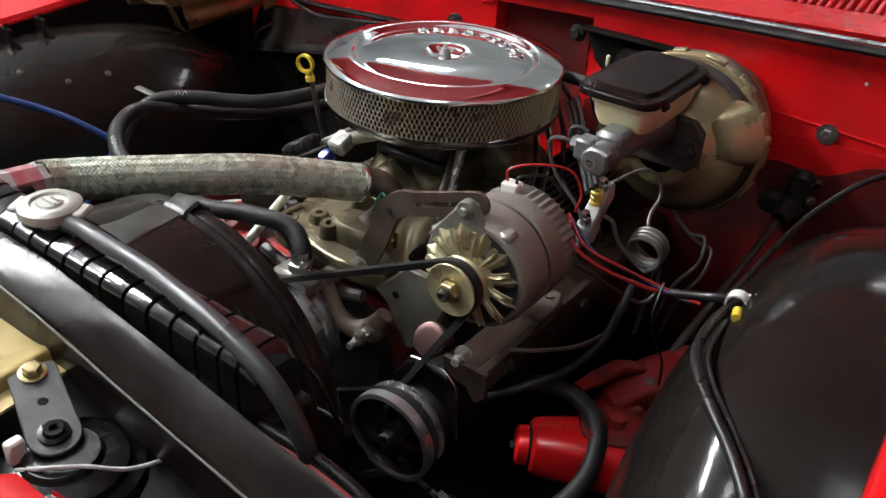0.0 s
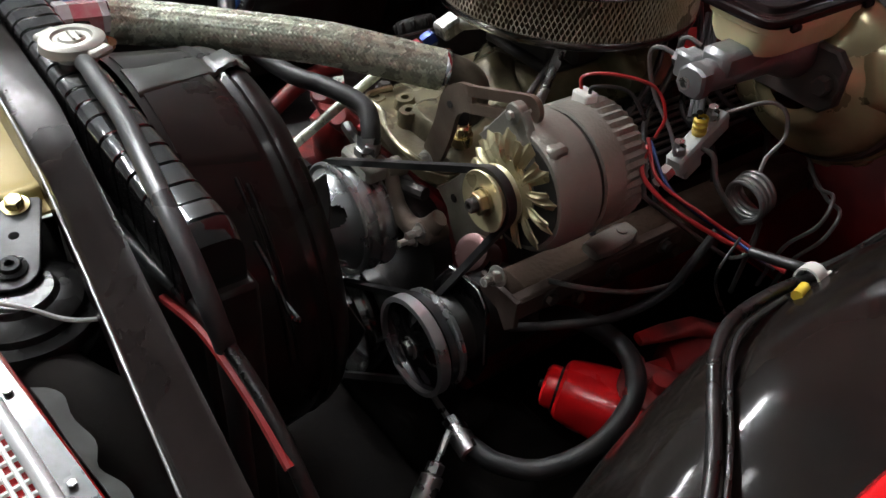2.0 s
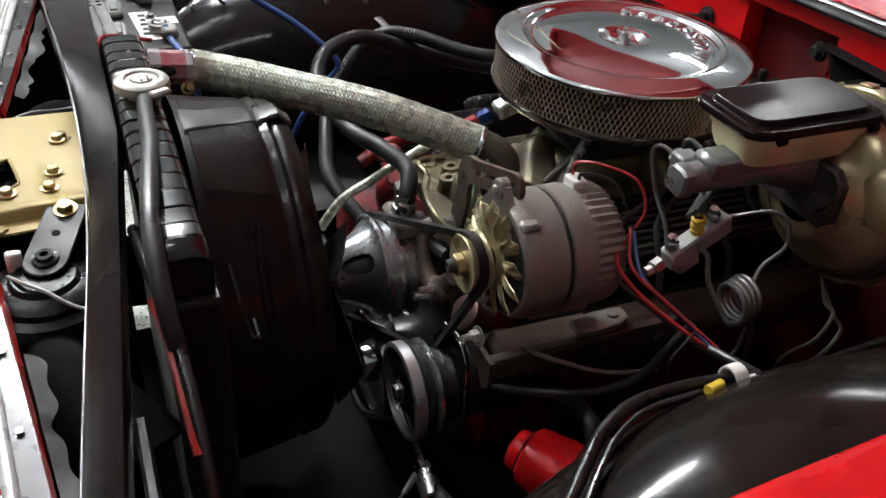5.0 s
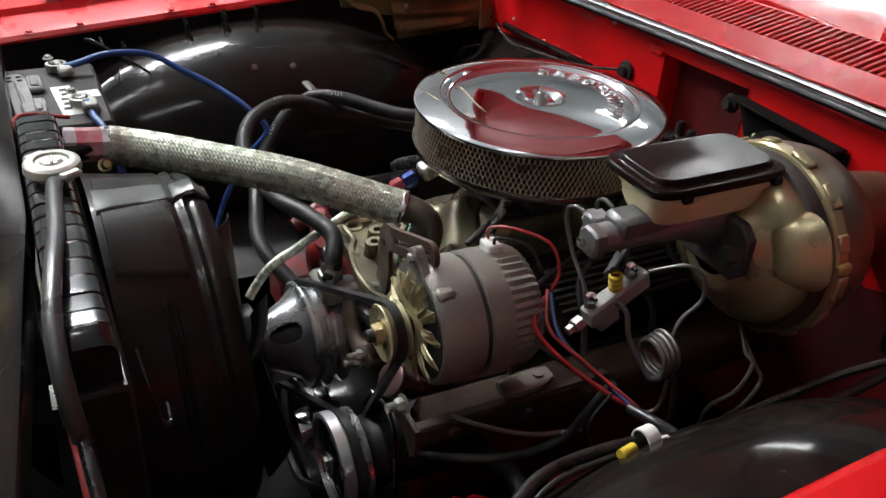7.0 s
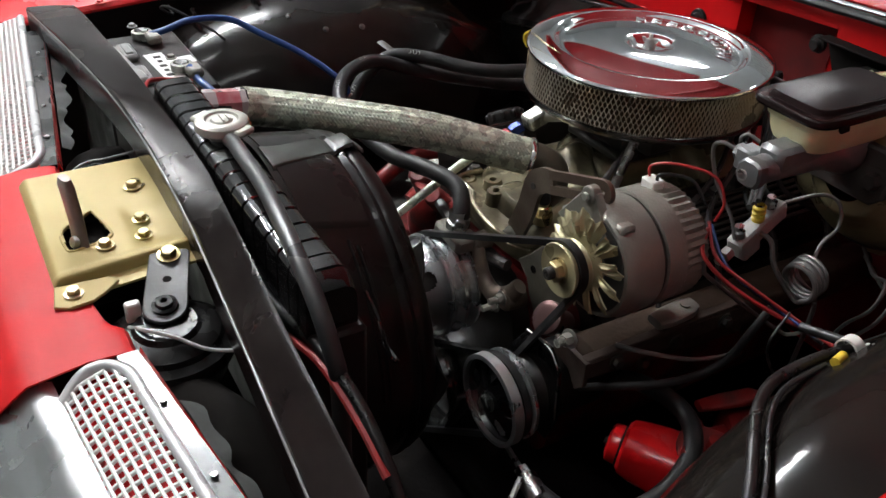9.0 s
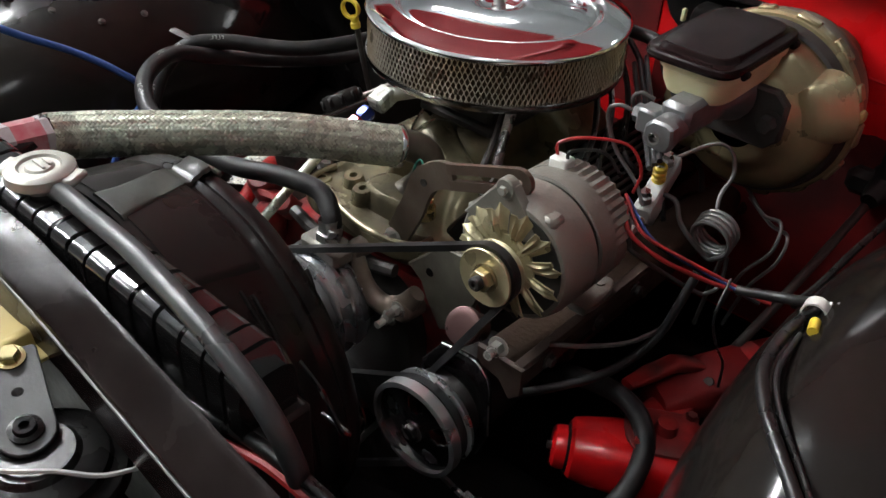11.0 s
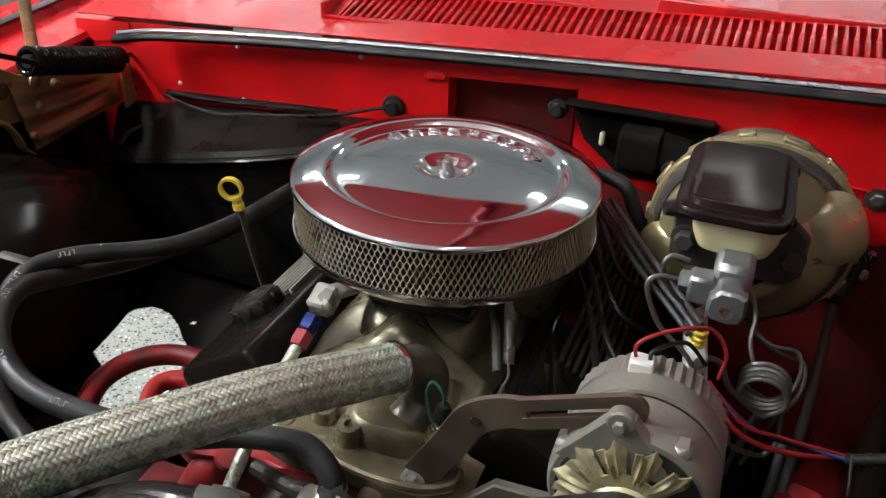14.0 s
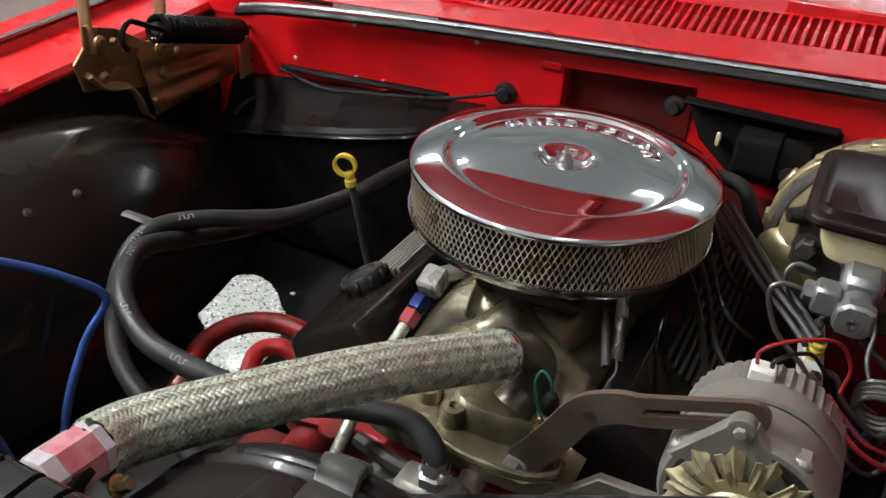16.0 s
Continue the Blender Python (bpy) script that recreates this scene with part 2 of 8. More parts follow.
TANK = material("black_enamel_tank", (0.009, 0.008, 0.008), 0.15, spec=0.7, scale=25, coat=0.3, bump=0.3, bump_scale=45, stain=(0.02, 0.02, 0.02), stain_scale=30, stain_amount=0.3)
RUBBER = material("black_rubber", (0.011, 0.011, 0.012), 0.45, spec=0.22, second=(0.017, 0.017, 0.017), scale=40, bump=0.1, bump_scale=300, stain=(0.08, 0.075, 0.07), stain_scale=20, stain_amount=0.2)
CHANNEL = material("bare_channel_metal", (0.3, 0.31, 0.32), 0.35, 0.6, second=(0.3, 0.3, 0.3), scale=40)
LINE_STEEL = material("dull_steel_line", (0.17, 0.167, 0.16), 0.42, 0.7, second=(0.11, 0.105, 0.10), scale=60)
RUBBER_GREY = material("grey_rubber", (0.034, 0.036, 0.038), 0.38, second=(0.024, 0.025, 0.026), scale=40, bump=0.1, bump_scale=300, stain=(0.09, 0.09, 0.088), stain_scale=30, stain_amount=0.2)
DARK = material("grimy_dark_metal", (0.03, 0.027, 0.025), 0.6, second=(0.06, 0.05, 0.04), scale=25, bump=0.3, bump_scale=120)
CHROME = material("chrome", (0.86, 0.87, 0.88), 0.06, 1.0, second=(0.8, 0.8, 0.8), scale=10, rough_var=0.03)
CHROME_WORN = material("chrome_worn", (0.72, 0.72, 0.72), 0.16, 1.0, second=(0.5, 0.49, 0.48), scale=40, rough_var=0.08)
STEEL = material("bright_steel", (0.55, 0.55, 0.54), 0.3, 1.0, second=(0.35, 0.34, 0.33), scale=80, bump=0.1)
BRAID = material("braided_steel", (0.62, 0.66, 0.54), 0.27, 0.5, rough_var=0.04, second=(0.50, 0.535, 0.43), scale=160, amount=0.5, stain=(0.42, 0.43, 0.33), stain_scale=14, stain_amount=0.05)
MESH_WIRE = material("filter_mesh_steel", (0.7, 0.67, 0.6), 0.36, 0.6, second=(0.42, 0.38, 0.32), scale=60, stain=(0.36, 0.25, 0.12), stain_scale=6, stain_amount=0.8)
PAPER = material("brown_filter_paper", (0.025, 0.02, 0.015), 0.9, second=(0.12, 0.075, 0.035), scale=6, amount=0.8, bump=0.3)
CAST = material("cast_aluminium_warm", (0.33, 0.30, 0.19), 0.32, 0.5, second=(0.18, 0.152, 0.088), scale=12, amount=1.0, bump=0.28, bump_scale=170, stain=(0.05, 0.04, 0.025), stain_scale=15, stain_amount=0.95)
CAST_GREY = material("cast_aluminium_grey", (0.275, 0.262, 0.228), 0.45, 0.35, second=(0.20, 0.19, 0.163), scale=14, amount=0.7, bump=0.35, bump_scale=320, stain=(0.18, 0.165, 0.15), stain_scale=20, stain_amount=0.3)
CAST_IRON = material("master_cylinder_alloy", (0.29, 0.296, 0.30), 0.42, 0.65, second=(0.2, 0.2, 0.205), scale=20, bump=0.3, bump_scale=240, stain=(0.10, 0.10, 0.10), stain_scale=12, stain_amount=0.4)
HINGE_GOLD = material("worn_gold_plate", (0.48, 0.33, 0.16), 0.33, 0.5, second=(0.3, 0.21, 0.1), scale=10, amount=0.9, bump=0.1, stain=(0.16, 0.1, 0.05), stain_scale=16, stain_amount=0.6)
PRINT = material("faded_white_print", (0.4, 0.4, 0.39), 0.6, second=(0.2, 0.2, 0.2), scale=300)
# Near-black matte; under the engine it stands in for deep shade.
DEEP_BLACK = material("near_black_matte", (0.0065, 0.0056, 0.0052), 0.85, second=(0.011, 0.009, 0.008), scale=20, bump=0.4, bump_scale=80, spec=0.07)
HEATER = material("satin_black_heater_paint", (0.0048, 0.0042, 0.0042), 0.32, spec=0.07, second=(0.007, 0.0062, 0.006), scale=12, bump=0.25, bump_scale=30, stain=(0.011, 0.009, 0.008), stain_scale=12, stain_amount=0.4)
HOOD_INNER = material("dull_red_underside", (0.36, 0.010, 0.016), 0.5, second=(0.3, 0.010, 0.014), scale=5, bump=0.05, spec=0.3)
FAN_GOLD = material("pale_gold_passivate", (0.52, 0.47, 0.29), 0.36, 0.45, second=(0.44, 0.38, 0.22), scale=25, amount=0.8, stain=(0.24, 0.2, 0.11), stain_scale=30, stain_amount=0.4)
SATIN = material("satin_aluminium", (0.45, 0.46, 0.46), 0.27, 0.8, second=(0.42, 0.42, 0.42), scale=25, bump=0.05)
STRAP_SATIN = material("satin_olive_plastic", (0.034, 0.037, 0.032), 0.34, spec=0.42, second=(0.026, 0.028, 0.025), scale=18, bump=0.25, bump_scale=45, stain=(0.075, 0.08, 0.07), stain_scale=22, stain_amount=0.4)
LIP_GREY = material("dark_slate_paint", (0.016, 0.0165, 0.017), 0.3, second=(0.022, 0.022, 0.022), scale=15, bump=0.2, bump_scale=40, stain=(0.045, 0.045, 0.043), stain_scale=20, stain_amount=0.35)
BAR_BLACK = material("black_bar_paint", (0.0075, 0.0048, 0.0046), 0.22, rough_var=0.08, spec=0.095, second=(0.011, 0.0072, 0.0066), scale=9, bump=0.22, bump_scale=30, stain=(0.022, 0.016, 0.015), stain_scale=30, stain_amount=0.35)
SLATE = material("slate_grey_casting", (0.045, 0.044, 0.042), 0.5, 0.3, second=(0.03, 0.029, 0.028), scale=20, bump=0.2)
PULLEY_STEEL = material("brushed_pulley_steel", (0.70, 0.71, 0.72), 0.3, 0.9, second=(0.56, 0.565, 0.57), scale=30, rough_var=0.08)
CAST_BRIGHT = material("bright_plated_metal", (0.50, 0.495, 0.45), 0.36, 0.5, second=(0.36, 0.35, 0.31), scale=40, stain=(0.26, 0.25, 0.21), stain_scale=50, stain_amount=0.4)
ZINC = material("yellow_zinc", (0.62, 0.5, 0.24), 0.3, 0.85, second=(0.5, 0.46, 0.3), scale=14, amount=0.8, rough_var=0.1, bump=0.06, stain=(0.5, 0.33, 0.22), stain_scale=9, stain_amount=0.35)
ZINC_PALE = material("pale_gold_paint", (0.42, 0.335, 0.125), 0.5, 0.1, second=(0.37, 0.29, 0.11), scale=10, spec=0.3, stain=(0.38, 0.27, 0.11), stain_scale=16, stain_amount=0.35)
BOOSTER = material("gold_cadmium", (0.50, 0.43, 0.24), 0.30, 0.5, second=(0.36, 0.30, 0.16), scale=8, amount=0.8, bump=0.1, bump_scale=60, stain=(0.16, 0.125, 0.075), stain_scale=11, stain_amount=0.55)
BOOSTER_DULL = material("tarnished_cadmium", (0.20, 0.155, 0.10), 0.42, 0.4, second=(0.13, 0.10, 0.068), scale=10, amount=0.8, bump=0.1, bump_scale=60, stain=(0.07, 0.052, 0.038), stain_scale=12, stain_amount=0.6)
BRONZE = material("bronze_zinc", (0.34, 0.2, 0.085), 0.34, 0.5, second=(0.42, 0.3, 0.15), scale=9, amount=0.9, stain=(0.14, 0.08, 0.04), stain_scale=14, stain_amount=0.5)
BROWN_CAP = material("dark_brown_plastic", (0.012, 0.007, 0.007), 0.2, spec=0.085, rough_var=0.04, second=(0.015, 0.009, 0.009), scale=30, bump=0.05, bump_scale=60, stain=(0.022, 0.015, 0.0145), stain_scale=16, stain_amount=0.2)
CREAM = material("cream_plastic", (0.72, 0.66, 0.4), 0.4, second=(0.66, 0.58, 0.32), scale=20, stain=(0.45, 0.36, 0.18), stain_scale=18, stain_amount=0.3, subsurface=0.1)
YELLOW = material("yellow_plastic", (0.75, 0.55, 0.05), 0.4, second=(0.6, 0.42, 0.04), scale=60)
WHITE = material("white_plastic", (0.75, 0.74, 0.7), 0.45, second=(0.6, 0.58, 0.53), scale=40)
LABEL = material("white_sticker", (0.8, 0.8, 0.78), 0.45, second=(0.72, 0.71, 0.68), scale=20)
RUST_BROWN = material("brown_rusted_steel", (0.040, 0.023, 0.016), 0.7, 0.1, second=(0.026, 0.016, 0.012), scale=26, amount=0.9, bump=0.4, bump_scale=160, stain=(0.065, 0.038, 0.026), stain_scale=12, stain_amount=0.45)
PLATE = material("olive_grey_casting", (0.17, 0.16, 0.125), 0.5, 0.25, second=(0.11, 0.10, 0.08), scale=18, amount=0.9, bump=0.3, bump_scale=200, stain=(0.05, 0.044, 0.035), stain_scale=14, stain_amount=0.6)
OUTLET = material("oily_brown_casting", (0.075, 0.062, 0.045), 0.42, 0.3, second=(0.045, 0.037, 0.028), scale=22, amount=0.9, bump=0.3, bump_scale=180, stain=(0.15, 0.125, 0.085), stain_scale=18, stain_amount=0.5)
PUMP_CAST = material("brown_grey_casting", (0.235, 0.185, 0.145), 0.48, 0.3, second=(0.17, 0.13, 0.10), scale=20, amount=0.8, bump=0.35, bump_scale=220, stain=(0.06, 0.05, 0.04), stain_scale=16, stain_amount=0.55)
RUST = material("rusty_iron", (0.036, 0.022, 0.015), 0.75, 0.1, second=(0.022, 0.014, 0.010), scale=30, amount=0.9, bump=0.5, bump_scale=180, spec=0.15, stain=(0.055, 0.032, 0.021), stain_scale=10, stain_amount=0.5)
BRACKET = material("bare_steel_rusting", (0.165, 0.130, 0.10), 0.5, 0.4, second=(0.11, 0.076, 0.056), scale=22, amount=0.9, bump=0.2, stain=(0.085, 0.052, 0.037), stain_scale=12, stain_amount=0.6)
BLUE = material("blue_insulation", (0.026, 0.072, 0.24), 0.36, second=(0.02, 0.052, 0.18), scale=30)
RED_WIRE = material("red_insulation", (0.34, 0.018, 0.018), 0.42, second=(0.24, 0.014, 0.014), scale=50)
BLACK_TAPE = material("black_tape", (0.010, 0.010, 0.010), 0.35, spec=0.4, second=(0.018, 0.017, 0.016), scale=60, bump=0.3)
GREY_PLASTIC = material("grey_sealer", (0.050, 0.053, 0.050), 0.55, second=(0.036, 0.038, 0.035), scale=50, bump=0.3, bump_scale=60, stain=(0.025, 0.025, 0.022), stain_scale=30, stain_amount=0.5)
CLEAR_EDGE = material("milky_clear_plastic", (0.50, 0.46, 0.47), 0.14, second=(0.36, 0.31, 0.32), scale=60, coat=0.6)
RED_ANODISED = material("red_anodised", (0.42, 0.06, 0.075), 0.2, 0.3, second=(0.3, 0.02, 0.03), scale=30, coat=0.6)
PINK_CLEAR = material("clear_red_plastic", (0.46, 0.11, 0.13), 0.16, 0.0, second=(0.40, 0.06, 0.08), scale=30, coat=0.8, stain=(0.62, 0.52, 0.53), stain_scale=60, stain_amount=0.35)
BLUE_ANODISED = material("blue_anodised", (0.015, 0.03, 0.13), 0.3, 0.6, second=(0.02, 0.04, 0.2), scale=30)
WALL_PAINT = material("wall_paint", (0.46, 0.465, 0.47), 0.7, second=(0.40, 0.405, 0.41), scale=3, bump=0.1)
CEILING_PAINT = material("ceiling_paint", (0.78, 0.81, 0.85), 0.8, second=(0.72, 0.75, 0.79), scale=3, bump=0.1)
STRAP = material("grey_steel_strap", (0.036, 0.036, 0.035), 0.5, 0.3, second=(0.024, 0.024, 0.023), scale=40, bump=0.15)
HORN_BLACK = material("satin_black_horn_paint", (0.0068, 0.0064, 0.0064), 0.27, spec=0.16, second=(0.010, 0.0095, 0.0095), scale=20, bump=0.15, bump_scale=60, stain=(0.022, 0.021, 0.02), stain_scale=22, stain_amount=0.3)
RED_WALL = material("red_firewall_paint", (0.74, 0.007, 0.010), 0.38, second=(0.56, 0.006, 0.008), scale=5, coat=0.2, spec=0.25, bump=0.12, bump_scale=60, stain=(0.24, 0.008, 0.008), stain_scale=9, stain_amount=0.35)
RED_FRONT = material("satin_red_paint", (0.60, 0.010, 0.012), 0.5, second=(0.5, 0.008, 0.010), scale=8, spec=0.2, bump=0.08, bump_scale=60, stain=(0.3, 0.02, 0.018), stain_scale=30, stain_amount=0.2)
# Chrome cap; the red it reflects is painted into the base colour.
CAP_TINT = material("chrome_with_red_reflection", (0.15, 0.082, 0.078), 0.33, 0.7, second=(0.10, 0.06, 0.055), scale=40)
FRAME_GREY = material("translucent_grey_plastic", (0.22, 0.225, 0.215), 0.4, second=(0.15, 0.155, 0.15), scale=25, bump=0.15, stain=(0.4, 0.4, 0.38), stain_scale=30, stain_amount=0.3)
LEAD = material("corroded_lead", (0.24, 0.235, 0.21), 0.5, 0.4, second=(0.13, 0.125, 0.11), scale=50, amount=0.9, bump=0.5, bump_scale=120, stain=(0.5, 0.5, 0.47), stain_scale=40, stain_amount=0.4)
SURROUND = material("silver_white_plastic", (0.62, 0.62, 0.62), 0.35, 0.2, second=(0.54, 0.54, 0.54), scale=30)
STRAP_HOOK = material("worn_hook_steel", (0.20, 0.17, 0.15), 0.38, 0.6, second=(0.13, 0.075, 0.055), scale=40, amount=0.9, bump=0.15, stain=(0.32, 0.31, 0.29), stain_scale=25, stain_amount=0.5)
PALE_PLASTIC = material("pale_grey_plastic", (0.42, 0.43, 0.41), 0.45, second=(0.3, 0.3, 0.29), scale=30, bump=0.2)


def lamp_material(name, strength):
    mt = bpy.data.materials.new(name)
    mt.use_nodes = True
    b = mt.node_tree.nodes["Principled BSDF"]
    b.inputs["Base Color"].default_value = (0.9, 0.9, 0.9, 1)
    b.inputs["Emission Color"].default_value = (0.96, 0.98, 1.0, 1)
    b.inputs["Emission Strength"].default_value = strength
    return mt




def speckled():
    mt = material("speckled_epoxy", (0.48, 0.5, 0.45), 0.3, second=(0.42, 0.44, 0.4), scale=4, coat=0.3)
    nt = mt.node_tree
    b = nt.nodes["Principled BSDF"]
    src = b.inputs["Base Color"].links[0].from_socket
    for sc, col, cut in ((70.0, (0.05, 0.06, 0.055), 0.26), (95.0, (0.2, 0.23, 0.2), 0.3), (60.0, (0.85, 0.85, 0.82), 0.2)):
        v = nt.nodes.new("ShaderNodeTexVoronoi")
        v.inputs["Scale"].default_value = sc
        lt = nt.nodes.new("ShaderNodeMath")
        lt.operation = "LESS_THAN"
        lt.inputs[1].default_value = cut
        tcn = nt.nodes.new("ShaderNodeTexCoord")
        nt.links.new(tcn.outputs["Object"], v.inputs["Vector"])
        nt.links.new(v.outputs["Distance"], lt.inputs[0])
        mx = nt.nodes.new("ShaderNodeMix")
        mx.data_type = "RGBA"
        nt.links.new(lt.outputs[0], mx.inputs[0])
        nt.links.new(src, mx.inputs[6])
        mx.inputs[7].default_value = (*col, 1)
        src = mx.outputs[2]
    nt.links.new(src, b.inputs["Base Color"])
    return mt


SPECKLED = speckled()


def glass():
    mt = bpy.data.materials.new("windshield_glass")
    mt.use_nodes = True
    b = mt.node_tree.nodes["Principled BSDF"]
    b.inputs["Base Color"].default_value = (0.85, 0.9, 0.88, 1)
    b.inputs["Transmission Weight"].default_value = 1.0
    b.inputs["Roughness"].default_value = 0.02
    return mt


GLASS = glass()


# ---- garage ----
def garage():
    g = G()
    rbox(g, (0, 0, -0.06), (14, 12, 0.12), 0.01)
    single("floor", g, SPECKLED, (0, 0, 0), "pale grey epoxy garage floor with dark and light flakes", "floor", kind="structure")
    for name, c, s in (("wall_north", (0, 6.1, 1.6), (14, 0.2, 3.2)), ("wall_south", (0, -6.1, 1.6), (14, 0.2, 3.2)),
                       ("wall_east", (7.1, 0, 1.6), (0.2, 12.4, 3.2)), ("wall_west", (-7.1, 0, 1.6), (0.2, 12.4, 3.2))):
        g = G()
        rbox(g, c, s, 0.01)
        single(name, g, WALL_PAINT, (c[0], c[1], 0), "plain painted pale grey garage wall", "wall", kind="structure")
    g = G()
    rbox(g, (0, 0, 3.27), (14.4, 12.4, 0.12), 0.01)
    single("ceiling", g, CEILING_PAINT, (0, 0, 3.2), "plain painted pale garage ceiling", "ceiling", kind="structure")


garage()


def tube_light(x, y, z, along_x, power, length=1.2):
    t = thing("fluorescent_light", (x, y, z), "white twin tube fluorescent fixture on the ceiling, switched on", "ceiling light", "ceiling lights")
    u = Vector((1, 0, 0)) if along_x else Vector((0, 1, 0))
    w = Vector((-u.y, u.x, 0))
    g = G()
    size = (length + 0.06, 0.2, 0.06) if along_x else (0.2, length + 0.06, 0.06)
    rbox(g, (x, y, z + 0.03), size, 0.012)
    part("housing", g, WHITE, t)
    for s in (-1, 1):
        g = G()
        c = Vector((x, y, z - 0.025)) + w * 0.05 * s
        tube(g, [c - u * length / 2, c + u * length / 2], 0.013, 12, 1)
        part("tube", g, lamp_material("fluorescent_tube", TUBE_POWER * power), t, "glowing white glass tube")
    return t


for lx, ly, lax, power in LIGHTS:
    tube_light(lx, ly, LIGHT_Z, lax, power)


# ---- car shell ----
def slant(x):
    """The cowl and firewall lean a little across the car."""
    return 0.057 * x


def grid_panel(g, xs, zs, y, holes, depth, top):
    """A panel in the xz plane with pockets pressed back by depth in the cells named."""
    def pz(x, k):
        return zs[k] + (slant(x) if k >= top else 0)
    for i in range(len(xs) - 1):
        for k in range(len(zs) - 1):
            yy = y + (depth if (i, k) in holes else 0)
            a, b = xs[i], xs[i + 1]
            g.add([(a, yy, pz(a, k)), (b, yy, pz(b, k)), (b, yy, pz(b, k + 1)), (a, yy, pz(a, k + 1))], [(0, 1, 2, 3)])
            if (i, k) in holes:
                for (p, q) in (((a, k), (b, k)), ((b, k), (b, k + 1)), ((b, k + 1), (a, k + 1)), ((a, k + 1), (a, k))):
                    cell = (i, k - 1) if p[1] == q[1] == k else (i, k + 1) if p[1] == q[1] == k + 1 else (i + 1, k) if p[0] == q[0] == b else (i - 1, k)
                    if cell not in holes:
                        g.add([(p[0], y, pz(*p)), (q[0], y, pz(*q)), (q[0], yy, pz(*q)), (p[0], yy, pz(*p))], [(0, 1, 2, 3)])


def firewall():
    t = thing("firewall", (0, 0.32, 0.3), "glossy red painted steel firewall with pressed recess and beads", "firewall", kind="structure")
    g = G()
    grid_panel(g, [-0.80, -0.69, -0.12, 0.075, 0.30, 0.80], [0.42, 0.6, 0.83, 0.955, 0.99], 0.315, {(2, 2), (2, 1)}, 0.045, 2)
    part("panel", g, RED_WALL, t, solid=0.003)
    # Darker sheet stands in for the shade low on the driver's side.
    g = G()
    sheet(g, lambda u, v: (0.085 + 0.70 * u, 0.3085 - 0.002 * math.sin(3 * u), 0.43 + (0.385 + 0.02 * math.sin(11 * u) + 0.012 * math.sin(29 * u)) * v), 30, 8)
    part("shaded_sheet", g, RED_GRIMY_SHADE, t, "blotched dark red lower firewall sheet with its shade painted in", solid=0.002)
    # Toe panel painted black where the firewall is only in shade.
    g = G()
    sheet(g, lambda u, v: (-0.32 + 1.12 * u, 0.318 + 0.10 * v, 0.44 - 0.16 * v), 6, 3)
    part("toe_panel", g, DEEP_BLACK, t, "black toe panel, its shade painted in", solid=0.003)
    # Darker back: the recess's shade is painted into its red.
    g = G()
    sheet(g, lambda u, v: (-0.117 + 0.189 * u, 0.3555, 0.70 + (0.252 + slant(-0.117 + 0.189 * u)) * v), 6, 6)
    part("recess_back", g, RED_GRIMY_SHADE, t, "back of the pressed recess, its shade painted in", solid=0.002)
    # pressed beads and seams
    for pts in ([(-0.454, 0.3145, 0.829), (-0.411, 0.3145, 0.844), (-0.353, 0.3145, 0.860), (-0.332, 0.3145, 0.850), (-0.300, 0.3145, 0.842), (-0.24, 0.3145, 0.85)],
                [(0.40, 0.3145, 0.885), (0.60, 0.3145, 0.875), (0.79, 0.3145, 0.86)], [(0.38, 0.313, 0.72), (0.60, 0.313, 0.71), (0.79, 0.313, 0.70)]):
        g = G()
        tube(g, pts, 0.0022, 8, 6, flat=1.0)
        part("bead", g, RED_WALL, t)
    g = G()
    rbox(g, (-0.135, 0.312, 0.945), (0.03, 0.006, 0.012), 0.002)
    part("tab", g, RED, t)
    for x, z, r in ((-0.477, 0.851, 0.004), (-0.424, 0.852, 0.008), (-0.149, 0.942, 0.007), (-0.26, 0.955, 0.0045), (-0.48, 0.94, 0.004), (-0.60, 0.86, 0.004), (0.66, 0.88, 0.005), (0.52, 0.96, 0.003), (0.60, 0.80, 0.004)):
        g = G()
        lathe(g, [(0, 0.003), (r * 0.7, 0.003), (r, 0.0)], along((x, 0.314, z), (0, -1, 0)), 12)
        part("plug", g, RED if r > 0.005 else LABEL, t)
    g = G()
    hexbolt(g, (0.489, 0.312, 0.873), (0, -1, 0), 0.009, 0.007)
    lathe(g, [(0.016, 0), (0.016, 0.002), (0.0, 0.002)], along((0.489, 0.312, 0.873), (0, -1, 0)), 20)
    part("bolt", g, STEEL, t, "dull steel bolt and washer")
    for x, z, r in ((-0.205, 0.885, 0.017), (0.052, 0.925, 0.014)):
        g = G()
        lathe(g, [(0, 0.014), (r * 0.55, 0.014), (r * 0.7, 0.006), (r, 0.005), (r * 1.1, 0)], along((x, 0.313, z), (0, -1, 0)), 20)
        part("grommet", g, RUBBER, t, "black rubber grommet")


firewall()


def cowl_seal():
    t = thing("cowl_seal", (0, 0.3, 0.98), "black rubber hood seal strip in a metal channel", "weatherstrip")
    pts = [(x, 0.302 - 0.02 * (x / 0.6) ** 2 - (0.03 if x < -0.6 else 0), 0.985 + slant(x) - (0.004 if x < -0.5 else 0)) for x in (-0.67, -0.6, -0.4, -0.2, 0, 0.2, 0.4, 0.6, 0.72)]
    g = G()
    tube(g, pts, 0.0085, 10, 6, flat=0.8)
    part("rubber", g, RUBBER, t)
    g = G()
    tube(g, [(x, y + 0.012, z + 0.008) for x, y, z in pts], 0.0058, 8, 6, flat=0.5)
    part("channel", g, CHANNEL, t, "bare grey metal channel")


cowl_seal()


